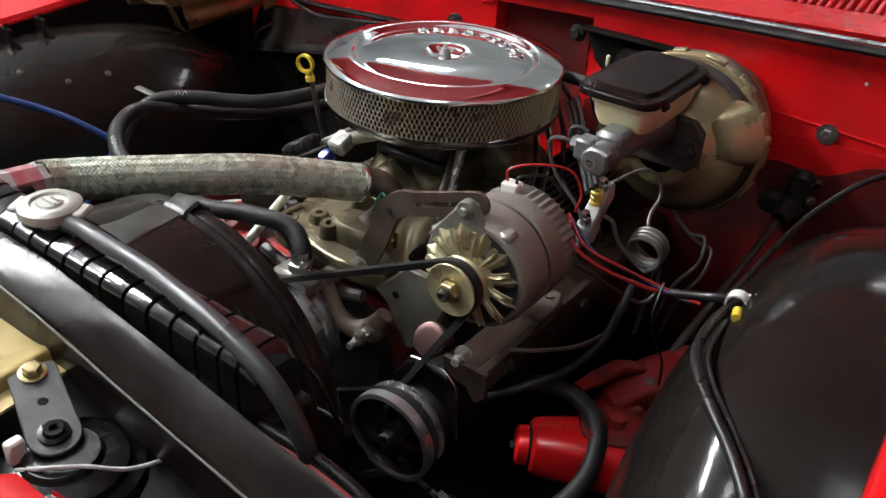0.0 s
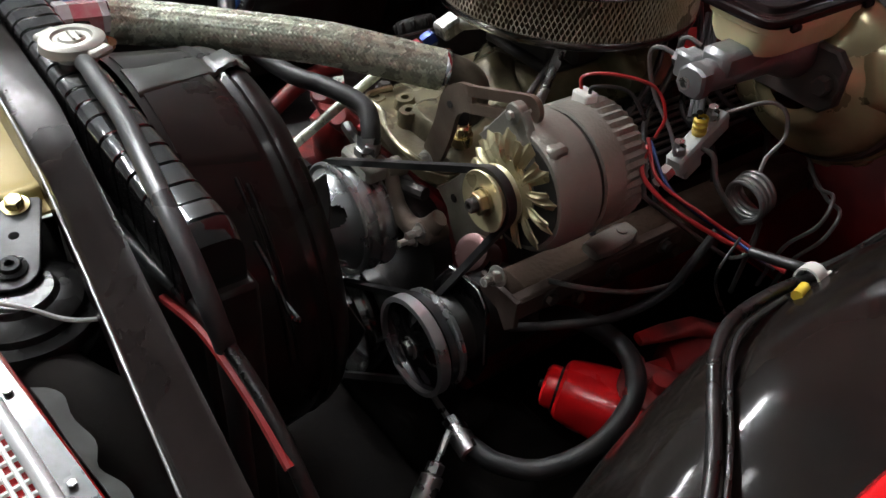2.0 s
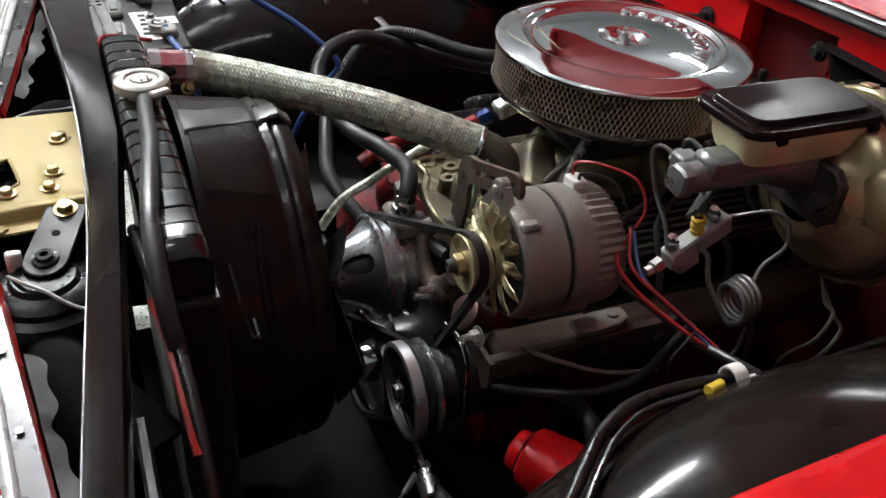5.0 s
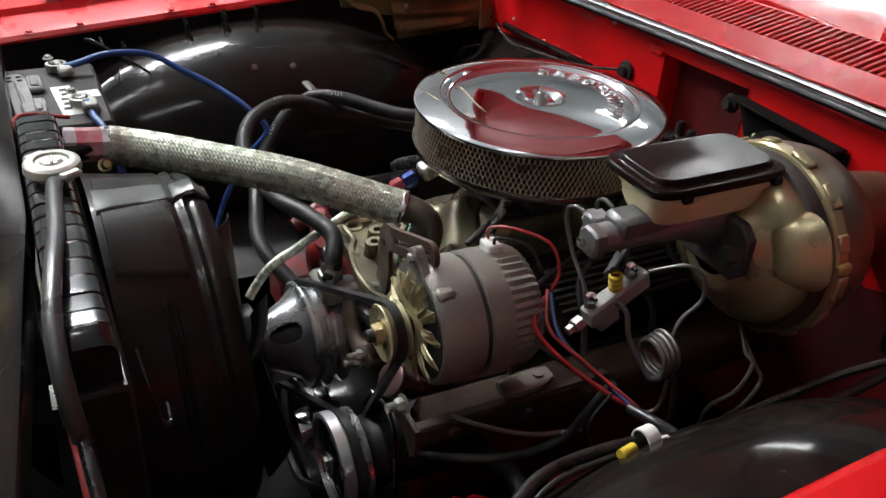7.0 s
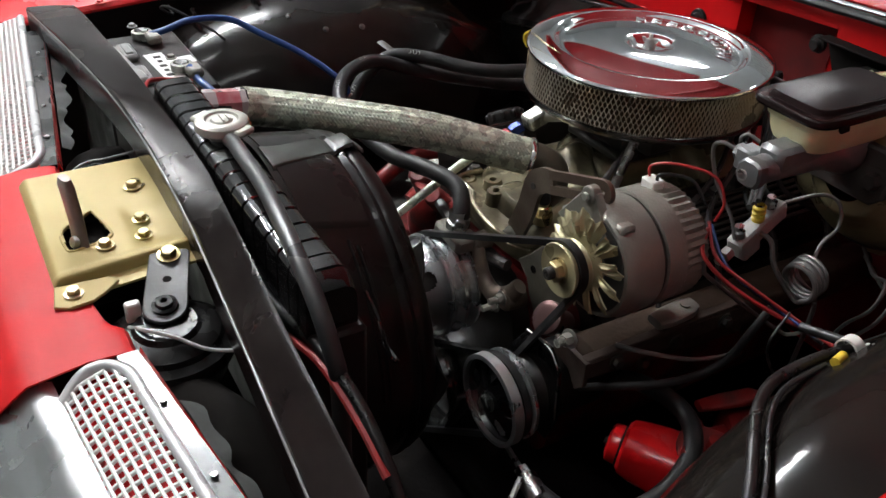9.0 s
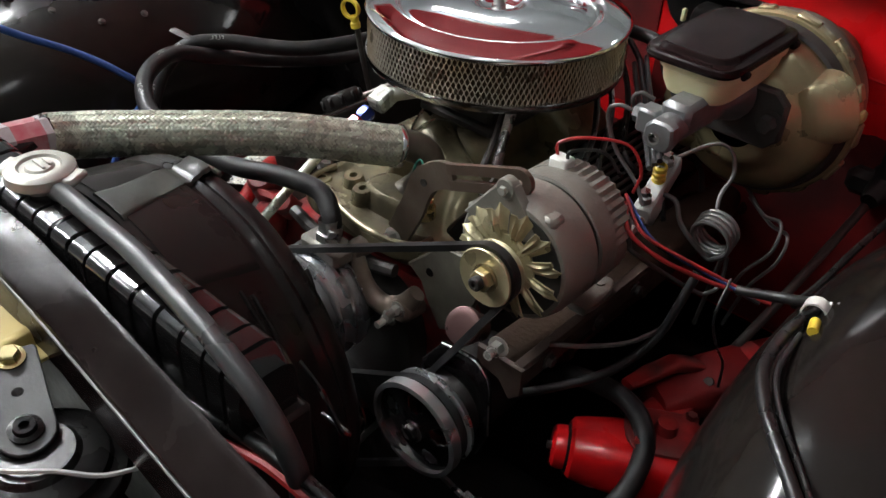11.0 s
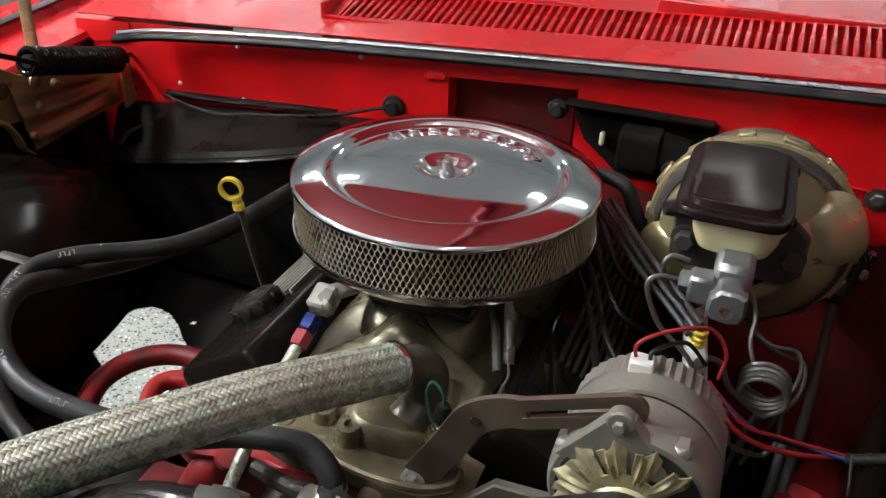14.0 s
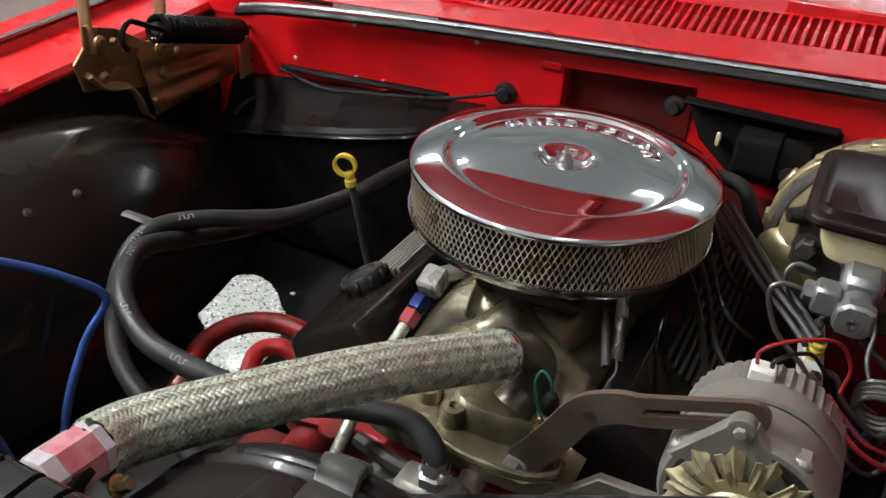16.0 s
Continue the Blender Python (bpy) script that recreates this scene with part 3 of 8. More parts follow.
def cowl_panel():
    t = thing("cowl", (0, 0.32, 1.0), "glossy red cowl panel with a long row of air intake slots", "cowl")

    def top(x, y):
        return 1.0 + slant(x) + 0.22 * (y - 0.32)

    def strip(y0, y1, x0, x1):
        g = G()
        sheet(g, lambda u, v: (x0 + (x1 - x0) * u, y0 + (y1 - y0) * v, top(x0 + (x1 - x0) * u, y0 + (y1 - y0) * v)), 8, 4)
        return g
    part("front_strip", strip(0.316, 0.378, -0.80, 0.80), RED, t, solid=0.002)
    part("rear_strip", strip(0.462, 0.66, -0.80, 0.80), RED, t, solid=0.002)
    part("side_strip", strip(0.378, 0.462, -0.80, -0.33), RED, t, solid=0.002)
    part("side_strip", strip(0.378, 0.462, 0.53, 0.80), RED, t, solid=0.002)
    g = G()
    rbox(g, (0.1, 0.42, 0.972), (0.9, 0.11, 0.01), 0.002)
    part("plenum_floor", g, RED, t, "red plenum floor under the slots")
    for c, d in (((0.1, 0.470, 1.000), (0.9, 0.008, 0.075)), ((0.35, 0.470, 1.030), (0.40, 0.007, 0.060)), ((0.1, 0.366, 0.975), (0.9, 0.006, 0.045)), ((-0.352, 0.42, 0.985), (0.008, 0.11, 0.06)), ((0.552, 0.42, 0.985), (0.008, 0.11, 0.06))):
        g = G()
        rbox(g, c, d, 0.002)
        part("plenum_wall", g, RED, t)
    g = G()
    rbox(g, (0, 0, 0), (0.0078, 0.086, 0.005), 0.0018, pose(0, 0, 0, 12.4, 0, 0))
    me = mesh_of("slat", g, RED)
    k = 0
    x = -0.322
    while x < 0.53:
        ob = new("slat", me)
        ob.parent = t
        ob.location = Vector((x, 0.42, top(x, 0.42) - 0.001)) - t.location
        x += 0.0138
    g = G()
    tube(g, [(x, 0.667, top(x, 0.66) + 0.006) for x in (-0.8, -0.3, 0.3, 0.8)], 0.011, 8, 6, flat=0.6)
    part("trim", g, CHROME_WORN, t, "bright windshield trim")


cowl_panel()


def windshield():
    g = G()
    rbox(g, (0, 0, 0.33), (1.5, 0.006, 0.66), 0.002)
    m = pose(0, 0.685, 1.09, -52, 0, 0)
    g.v = [tuple(m @ Vector(p)) for p in g.v]
    ob = single("windshield", g, GLASS, (0, 0.69, 1.09), "clear raked windshield glass behind the cowl", "windshield")
    ob.visible_shadow = False


windshield()


def wiper_pivot():
    g = G()
    lathe(g, [(0, 0.03), (0.008, 0.03), (0.012, 0.022), (0.013, 0.008), (0.02, 0.004), (0.022, 0)], along((0.575, 0.41, 1.055), (0, -0.2, 1)), 20)
    single("wiper_pivot", g, CHROME, (0.575, 0.41, 1.05), "chrome wiper pivot on the red cowl", "wiper pivot")


wiper_pivot()


def hood():
    t = thing("hood", (0, 0.38, 1.05), "glossy red hood standing open over the engine", "hood")

    def sh(u, v):
        x = -0.84 + 1.66 * u
        s = 1.30 * v
        a = radians(HOOD_ANGLE)
        bow = 0.05 * math.sin(math.pi * v) - 0.05 * (x / 0.84) ** 2
        return (x, 0.36 - s * math.cos(a) + bow * math.sin(a), 1.27 + s * math.sin(a) + bow * math.cos(a))
    g = G()
    sheet(g, sh, 20, 20)
    part("skin", g, RED, t, solid=0.002)
    g = G()
    sheet(g, lambda u, v: Vector(sh(0.01 + 0.98 * u, 0.006 + 0.988 * v)) - Vector((0, 0.006, 0.006)), 20, 20)
    part("inner_panel", g, HOOD_INNER, t, "dull red pressed inner panel", solid=0.002)
    for u0 in (0.03, 0.5, 0.97):
        g = G()
        tube(g, [Vector(sh(u0, v)) - Vector((0, 0.012, 0.016)) for v in (0.03, 0.3, 0.6, 0.95)], 0.022, 8, 5)
        part("brace", g, HOOD_INNER, t)


hood()


def driver_fender():
    t = thing("driver_fender", (0.85, 0, 0.5), "glossy red driver side front fender", "fender")
    prof = [(0.727, 0.897), (0.725, 0.959), (0.729, 0.970), (0.739, 0.975), (0.802, 0.981), (0.827, 0.979), (0.887, 0.972), (0.937, 0.952), (0.972, 0.907), (0.982, 0.817), (0.972, 0.65), (0.957, 0.45)]

    def sh(u, v):
        y = -0.93 + 1.75 * u
        k = v * (len(prof) - 1)
        i = min(int(k), len(prof) - 2)
        a, b = prof[i], prof[i + 1]
        x, z = a[0] + (b[0] - a[0]) * (k - i), a[1] + (b[1] - a[1]) * (k - i)
        f = max(0.0, (-0.6 - y) / 0.33)
        return (x - 0.02 * f * f - 0.03 * min(y + 0.3, 0.1) - 0.006, y, z + 0.014 + 0.06 * (min(y, 0.1) + 0.5) - 0.05 * f * f)
    g = G()
    sheet(g, sh, 24, 33)
    part("panel", g, RED, t, solid=0.002, sharp=60)
    g = G()
    tube(g, [(0.818 - 0.03 * min(y + 0.3, 0.1), y, 0.9945 + 0.06 * (min(y, 0.1) + 0.5)) for y in (-0.58, -0.4, -0.2, 0.1, 0.4, 0.75)], 0.0075, 8, 5, flat=0.6)
    part("trim", g, CHROME_WORN, t, "bright strip along the fender top")


driver_fender()


def passenger_fender():
    t = thing("passenger_fender", (-0.9, 0, 0.5), "glossy red passenger side front fender", "fender")
    prof = [(-0.775, -0.05), (-0.775, -0.004), (-0.781, 0.004), (-0.80, 0.008), (-0.86, 0.018), (-0.865, 0.03), (-0.93, 0.035), (-0.99, 0.0), (-1.02, -0.08), (-1.01, -0.3), (-0.99, -0.45)]

    def sh(u, v):
        y = -0.93 + 1.75 * u
        k = v * (len(prof) - 1)
        i = min(int(k), len(prof) - 2)
        a, b = prof[i], prof[i + 1]
        return (a[0] + (b[0] - a[0]) * (k - i), y, 0.848 + 0.074 * (y + 0.67) + a[1] + (b[1] - a[1]) * (k - i))
    g = G()
    sheet(g, sh, 24, 30)
    part("panel", g, RED, t, solid=0.002, sharp=30)
    # Bright tube stands in for the lamp streaks reflected along this fender.
    g = G()
    tube(g, [(-0.872, y, 0.848 + 0.074 * (y + 0.67) + 0.036) for y in (-0.58, -0.4, -0.2, 0.1, 0.4, 0.75)], 0.0075, 8, 5, flat=0.6)
    part("trim", g, CHROME_WORN, t, "bright strip along the fender top")
    for y in (-0.62, -0.53, -0.36, -0.28, -0.12):
        g = G()
        hexbolt(g, (-0.782, y, 0.848 + 0.074 * (y + 0.67) + 0.006), (0.2, 0, 1), 0.006, 0.005)
        part("bolt", g, RED, t)


passenger_fender()


def wheelhouse(name, side, cx, z0, top, a, b, p, cy, label):
    t = thing(name, (side * cx, cy, 0.3), label, "inner fender")

    def sh(u, v):
        w = -1 + 2 * u
        w = math.copysign(1 - (1 - abs(w)) ** 1.6, w)
        f = max(1 - abs(w) ** 2.1, 0) ** (1 / 2.1)
        th = v * math.pi / 2
        c, s = math.cos(th) ** (2 / p), math.sin(th) ** (2 / p)
        dent = 0.006 * math.sin(9 * u + 3 * v)
        return (side * (cx - a * (0.25 + 0.75 * f) * c) + side * dent * 0.3, cy + b * w, z0 + (top - z0) * f * s + dent * 0.4 * f)
    g = G()
    sheet(g, sh, 56, 26)
    part("arch", g, BLACK, t, solid=0.002, sharp=60)
    g = G()
    x = side * (cx + 0.002)
    zf = (lambda y: 0.84 + 0.074 * (y + 0.67)) if side < 0 else (lambda y: 0.962)
    low = 0.28 if side > 0 else 0.5
    sheet(g, lambda u, v: (x, -0.9 + 1.25 * u, low + (zf(-0.9 + 1.25 * u) - low) * v), 10, 6)
    part("apron", g, BLACK, t, solid=0.002)
    # the lower skirt between arch and frame
    g = G()
    if side < 0:
        return t, sh
    sheet(g, lambda u, v: (side * (cx - a * 0.98 - 0.06 * v), cy - b * 0.95 + 1.9 * b * u, z0 + 0.06 - 0.22 * v), 10, 3)
    part("skirt", g, BLACK_DULL, t, solid=0.002)
    return t, sh


wheel_d, shape_d = wheelhouse("driver_wheelhouse", 1, 0.752, 0.42, 0.93, 0.27, 0.50, 3.6, -0.16, "glossy black inner fender bulging over the front wheel")
wheel_p, shape_p = wheelhouse("passenger_wheelhouse", -1, 0.772, 0.58, 0.850, 0.258, 0.47, 2.3, -0.20, "glossy black inner fender bulging over the front wheel")
for u0, v0 in ((0.30, 0.93), (0.40, 0.95), (0.455, 0.955), (0.50, 0.96)):
    g = G()
    p0 = Vector(shape_p(u0, v0))
    rbox(g, p0 + Vector((0, 0, 0.012)), (0.03, 0.008, 0.035), 0.003)
    tube(g, [p0 + Vector((0.03, 0.004, -0.006)), p0 + Vector((0.012, 0.0, 0.012)), p0 + Vector((0.0, 0, 0.034))], 0.004, 6, 4)
    part("tab", g, BLACK, wheel_p, "bent black metal tab")
for u0, v0 in ((0.47, 0.62), (0.52, 0.6), (0.43, 0.75)):
    g = G()
    p0 = Vector(shape_p(u0, v0))
    hexbolt(g, p0, (0.7, 0, 0.7), 0.0042, 0.004)
    part("bolt", g, LINE_STEEL, wheel_p)


def chassis():
    # Rails and crossmember are near black to stand in for deep shade.
    for side, nm in ((1, "driver_frame_rail"), (-1, "passenger_frame_rail")):
        g = G()
        loft(g, [oval((side * x, y, z), (1, 0, 0), (0, 0, 1), 0.05, 0.055, 6, 20) for x, y, z in
                 ((0.44, -0.9, 0.40), (0.44, -0.5, 0.38), (0.43, -0.2, 0.37), (0.43, 0.1, 0.37), (0.45, 0.45, 0.36))])
        single(nm, g, DEEP_BLACK, (side * 0.4, 0, 0.32), "dark box frame rail beneath the engine, deep shade painted in", "frame rail", "frame rails")
    g = G()
    loft(g, [oval((x, -0.27, z), (0, 1, 0), (0, 0, 1), 0.085, 0.045, 5, 20) for x, z in ((-0.5, 0.42), (-0.3, 0.36), (0, 0.34), (0.3, 0.36), (0.5, 0.42))])
    single("crossmember", g, DEEP_BLACK, (0, -0.27, 0.3), "dark front crossmember, deep shade painted in", "crossmember")
    hole = [(-0.588, -0.005), (-0.602, 0.03), (-0.589, 0.062), (-0.577, 0.104), (-0.551, 0.118), (-0.520, 0.110), (-0.489, 0.09), (-0.44, 0.045), (-0.40, -0.03), (-0.40, -0.12), (-0.45, -0.15), (-0.52, -0.05)]

    def within(x, y):
        odd = False
        for (ax, ay), (bx, by) in zip(hole, hole[1:] + hole[:1]):
            if (ay > y) != (by > y) and x < ax + (bx - ax) * (y - ay) / (by - ay):
                odd = not odd
        return odd or max(abs(x + 0.604), abs(y - 0.078)) < 0.005 or max(abs(x + 0.467), abs(y - 0.105)) < 0.004
    g = G()
    step = 0.004
    nx, ny = 120, 233
    keep = [(i, j) for i in range(nx) for j in range(ny) if not within(-0.80 + step * (i + 0.5), -0.62 + step * (j + 0.5))]
    g.add([(-0.80 + step * i, -0.62 + step * j, 0.537) for i in range(nx + 1) for j in range(ny + 1)], [(i * (ny + 1) + j, (i + 1) * (ny + 1) + j, (i + 1) * (ny + 1) + j + 1, i * (ny + 1) + j + 1) for i, j in keep])
    single("splash_shield", g, BLACK_DULL, (-0.55, -0.1, 0.535), "black splash shield low beside the engine with a gap", "splash shield")
    # Added pan hides the lit floor so the gaps below look dark.
    g = G()
    prism(g, [(-0.37, -0.9), (0.78, -0.9), (0.78, 0.45), (-0.33, 0.45), (-0.33, -0.16), (-0.37, -0.2)], 0.004, pose(0, 0, 0.30))
    single("added_underpan", g, DEEP_BLACK, (0.2, -0.3, 0.3), "dark pan added to close the space under the engine", "underbody pan")
    # upper arm bracket and arm
    t = thing("control_arm", (-0.42, -0.1, 0.45), "dusty red curved suspension arm and bracket", "control arm")
    # Arm painted darker red for the shade it lies in.
    g = G()
    tube(g, [(-0.43, -0.235, 0.555), (-0.439, -0.182, 0.58), (-0.457, -0.126, 0.585), (-0.449, -0.080, 0.588), (-0.418, -0.042, 0.588), (-0.365, -0.025, 0.585), (-0.30, -0.03, 0.57)], 0.0155, 12, 8)
    part("arm", g, RED_SOILED_SHADE, t)
    g = G()
    tube(g, [(-0.345, -0.20, 0.56), (-0.359, -0.148, 0.59), (-0.374, -0.110, 0.592), (-0.366, -0.088, 0.592), (-0.343, -0.078, 0.59), (-0.30, -0.08, 0.57)], 0.013, 12, 8)
    part("stay", g, RED_OLD, t)
    t = thing("coil_tower", (-0.25, -0.25, 0.45), "red painted frame bracket beside the engine", "bracket")
    g = G()
    rbox(g, (-0.255, -0.265, 0.545), (0.09, 0.12, 0.08), 0.012, None)
    part("tower", g, RED_SOILED_SHADE, t)
    g = G()
    loft(g, [oval(p, (1, 0.3, 0), (0, -0.4, 1), a, b, 3, 20) for p, a, b in (((-0.215, -0.18, 0.60), 0.03, 0.035), ((-0.205, -0.215, 0.63), 0.036, 0.045), ((-0.195, -0.24, 0.645), 0.030, 0.036), ((-0.19, -0.25, 0.65), 0.018, 0.02))])
    part("lobe", g, RED_SOILED_SHADE, t, "rounded red casting", sharp=50)
    g = G()
    loft(g, [oval(p, (1, 0.2, 0), (0, -0.5, 1), a, b, 2.6, 22) for p, a, b in (((-0.185, -0.20, 0.62), 0.040, 0.040), ((-0.175, -0.235, 0.655), 0.046, 0.042), ((-0.165, -0.262, 0.672), 0.040, 0.034), ((-0.160, -0.272, 0.678), 0.024, 0.022))])
    lathe(g, [(0.020, -0.03), (0.020, 0.010), (0.016, 0.014), (0.007, 0.014), (0.006, 0.008), (0.0, 0.008)], along((-0.195, -0.262, 0.700), (0.2, -0.5, 0.85)), 22)
    lathe(g, [(0.016, -0.03), (0.016, 0.010), (0.012, 0.014), (0.0, 0.014)], along((-0.140, -0.268, 0.690), (0.3, -0.6, 0.7)), 20)
    part("boss", g, RED_SOILED_SHADE, t, "red cast lobe with bosses", sharp=45)
    g = G()
    tube(g, [(-0.20, -0.25, 0.60), (-0.17, -0.27, 0.66), (-0.16, -0.25, 0.68)], [0.03, 0.024, 0.016], 10, 6)
    part("ear", g, RED_SOILED_SHADE, t)


chassis()


# ---- engine ----
def engine_block():
    t = thing("engine_block", (0, 0, 0.38), "dusty red painted cast iron engine block and heads", "engine")
    g = G()
    loft(g, [oval((0, y, 0.53), (1, 0, 0), (0, 0, 1), a, 0.155, 5, 28) for y, a in ((-0.255, 0.15), (-0.25, 0.19), (0.25, 0.19), (0.26, 0.15))])
    part("block", g, RED_SOILED_SHADE, t)
    for s in (-1, 1):
        g = G()
        m = Matrix(((s * 0.853, 0, s * 0.522, s * 0.165), (0, 1, 0, 0.02), (-0.522, 0, 0.853, 0.665), (0, 0, 0, 1)))
        rbox(g, (0, 0, 0), (0.15, 0.47, 0.10), 0.012, m)
        part("cylinder_head", g, DARK, t, "grimy dark cylinder head")
    g = G()
    loft(g, [oval((0, y, 0.55), (1, 0, 0), (0, 0, 1), a, 0.13, 3, 28) for y, a in ((-0.29, 0.09), (-0.282, 0.12), (-0.255, 0.125))])
    part("timing_cover", g, DARK, t, "dark timing cover")
    g = G()
    prism(g, [(0.110, 0.728), (0.135, 0.752), (0.160, 0.780), (0.215, 0.782), (0.232, 0.765), (0.214, 0.720), (0.198, 0.672), (0.165, 0.655), (0.142, 0.690), (0.132, 0.712)], 0.010, pose(0, -0.272, 0, 90, 0, 0), 0.002)
    plate = part("bracket_plate", g, PLATE, t, "olive grey flat cast plate with bolt holes")
    for x, z in ((0.146, 0.733), (0.205, 0.762), (0.188, 0.686)):
        g = G()
        lathe(g, [(0.0, 0.0012), (0.0052, 0.0012), (0.0060, 0.0)], along((x, -0.2818, z), (0, -1, 0)), 14)
        part("hole", g, DEEP_BLACK, plate)


engine_block()


def valve_cover(s, name, label):
    t = thing(name, (s * 0.2, 0.02, 0.7), label, "valve cover", "valve covers")
    m = Matrix(((s * 0.853, 0, s * 0.522, s * 0.195), (0, 1, 0, 0.0), (-0.522, 0, 0.853, 0.765), (0, 0, 0, 1)))
    g = G()
    rings = []
    for zz, a, b in ((-0.075, 0.068, 0.258), (-0.07, 0.068, 0.258), (-0.008, 0.060, 0.252), (-0.002, 0.056, 0.249), (0.0, 0.051, 0.243)):
        rings.append([m @ Vector(p) for p in oval((0, 0.019, zz), (1, 0, 0), (0, 1, 0), a, b - 0.019, 16, 48)])
    loft(g, rings)
    part("cover", g, BLACK, t)
    for i in range(7):
        g = G()
        rbox(g, (-0.03 + 0.01 * i, 0.075, 0.002), (0.0045, 0.30, 0.008), 0.0012, m)
        part("fin", g, CAST_GREY if s < 0 else DARK, t, "worn edge of a cooling fin")
    return t, m


vc_p, m_p = valve_cover(-1, "valve_cover", "black finned alloy valve cover with a filler cap, beside the carburetor")
vc_d, m_d = valve_cover(1, "valve_cover", "black finned alloy valve cover below the master cylinder")


def oil_cap():
    t = thing("oil_filler_cap", m_p @ Vector((0.004, -0.10, 0)), "black plastic twist oil filler cap on the valve cover", "oil cap")
    g = G()
    m = m_p @ pose(0.004, -0.10, 0)
    lathe(g, [(0.029, 0.0), (0.03, 0.006), (0.03, 0.017), (0.027, 0.021), (0.02, 0.022), (0.018, 0.019), (0, 0.019)], m, 30)
    part("cap", g, BLACK_DULL, t)
    for i in range(10):
        a = 2 * math.pi * i / 10
        g = G()
        rbox(g, (0.03 * math.cos(a), 0.03 * math.sin(a), 0.011), (0.007, 0.007, 0.014), 0.002, m)
        part("lug", g, BLACK_DULL, t)


oil_cap()


def intake_manifold():
    t = thing("intake_manifold", (0, 0, 0.68), "oil stained gold toned cast aluminium intake manifold", "intake manifold")
    X, Y, Z = (1, 0, 0), (0, 1, 0), (0, 0, 1)
    g = G()
    loft(g, [oval((0, y, z), X, Z, a, b, 3.2, 36) for y, z, a, b in
             ((-0.265, 0.715, 0.09, 0.014), (-0.258, 0.717, 0.105, 0.022), (-0.20, 0.725, 0.115, 0.03), (-0.10, 0.735, 0.12, 0.035), (0.15, 0.735, 0.12, 0.035), (0.22, 0.72, 0.11, 0.02))])
    part("base", g, CAST, t)
    # the arched front casting: plenum flank, two winged runners, thermostat pad
    def seg(x, y, ax, ay, bx, by):
        dx, dy = bx - ax, by - ay
        k = max(0.0, min(1.0, ((x - ax) * dx + (y - ay) * dy) / (dx * dx + dy * dy)))
        px, py = x - ax - k * dx, y - ay - k * dy
        return k, math.hypot(px, py), py

    def top(u, v):
        x, y = -0.112 + 0.246 * u, -0.272 + 0.262 * v
        d = math.hypot(x / 0.074, (y + 0.015) / 0.100)
        hs = [0.064 / (1 + d ** 7)]
        k, w, side = seg(x, y, 0.0, -0.098, 0.132, -0.168)
        wide = 0.048 if side < 0 else 0.024
        hs.append((0.066 * (1 - k) + 0.038 * k) * math.exp(-(w / wide) ** 4))
        k, w, side = seg(x, y, -0.01, -0.105, -0.108, -0.170)
        wide = 0.036 if side < 0 else 0.022
        hs.append((0.062 * (1 - k) + 0.020 * k) * math.exp(-(w / wide) ** 3))
        hs.append(0.034 * math.exp(-(math.hypot((x - 0.046) / 0.044, (y + 0.208) / 0.034)) ** 4))
        k, w, side = seg(x, y, -0.005, -0.238, -0.012, -0.16)
        hs.append((0.016 + 0.03 * k) * math.exp(-(w / 0.015) ** 2))
        k, w, side = seg(x, y, 0.09, -0.235, 0.075, -0.17)
        hs.append((0.022 + 0.03 * k) * math.exp(-(w / 0.018) ** 2))
        h = sum(max(q, 0.0) ** 5 for q in hs) ** 0.2
        rim = min(1.0, 9 * min(u, 1 - u), 9 * v)
        return (x, y, 0.738 + h * rim)
    g = G()
    sheet(g, top, 90, 90)
    part("front_casting", g, CAST, t, "cast runners arching to the carburetor", sharp=80)
    for sgn in (-1, 1):
        g = G()
        loft(g, [oval((sgn * x, 0.08 - 0.03 * k, z), (0.35 * sgn, 0, 1), Y, a, b, 5, 28) for x, k, z, a, b in
                 ((0.132, 0.0, 0.735, 0.032, 0.045), (0.112, 0.08, 0.765, 0.033, 0.05), (0.08, 0.35, 0.793, 0.033, 0.05), (0.0, 1.0, 0.81, 0.032, 0.045))])
        part("runner", g, CAST, t, sharp=24)
    g = G()
    loft(g, [oval((0, -0.01, z), X, Y, a, b, 4, 32) for z, a, b in ((0.75, 0.080, 0.11), (0.785, 0.074, 0.10), (0.798, 0.070, 0.088), (0.802, 0.066, 0.082))])
    part("plenum", g, CAST, t)
    # front flange plate
    g = G()
    prism(g, [(-0.098, -0.245), (-0.088, -0.258), (-0.05, -0.262), (-0.02, -0.278), (0.04, -0.290), (0.09, -0.288), (0.118, -0.270), (0.118, -0.245), (0.06, -0.19), (0.0, -0.17), (-0.07, -0.19), (-0.095, -0.215)], 0.018, pose(0, 0, 0.728), 0.004)
    part("front_flange", g, CAST, t)
    g = G()
    tube(g, [(-0.092, -0.215, 0.75), (-0.094, -0.245, 0.749), (-0.084, -0.260, 0.748), (-0.05, -0.260, 0.748), (-0.02, -0.275, 0.747), (0.03, -0.286, 0.747), (0.085, -0.284, 0.748), (0.114, -0.268, 0.749), (0.116, -0.248, 0.75)], 0.0048, 8, 6)
    part("flange_lip", g, CAST, t)
    # front water neck with its two bolts
    g = G()
    loft(g, [oval((0.03, -0.218, z), X, Y, a, b, 2.6, 30) for z, a, b in ((0.735, 0.062, 0.038), (0.755, 0.054, 0.033), (0.768, 0.046, 0.028), (0.772, 0.04, 0.024))])
    part("thermostat_pad", g, CAST, t)
    for x, y, z in ((-0.006, -0.245, 0.764), (-0.045, -0.225, 0.758), (-0.085, -0.245, 0.745), (0.055, -0.205, 0.77), (-0.10, -0.16, 0.75)):
        g = G()
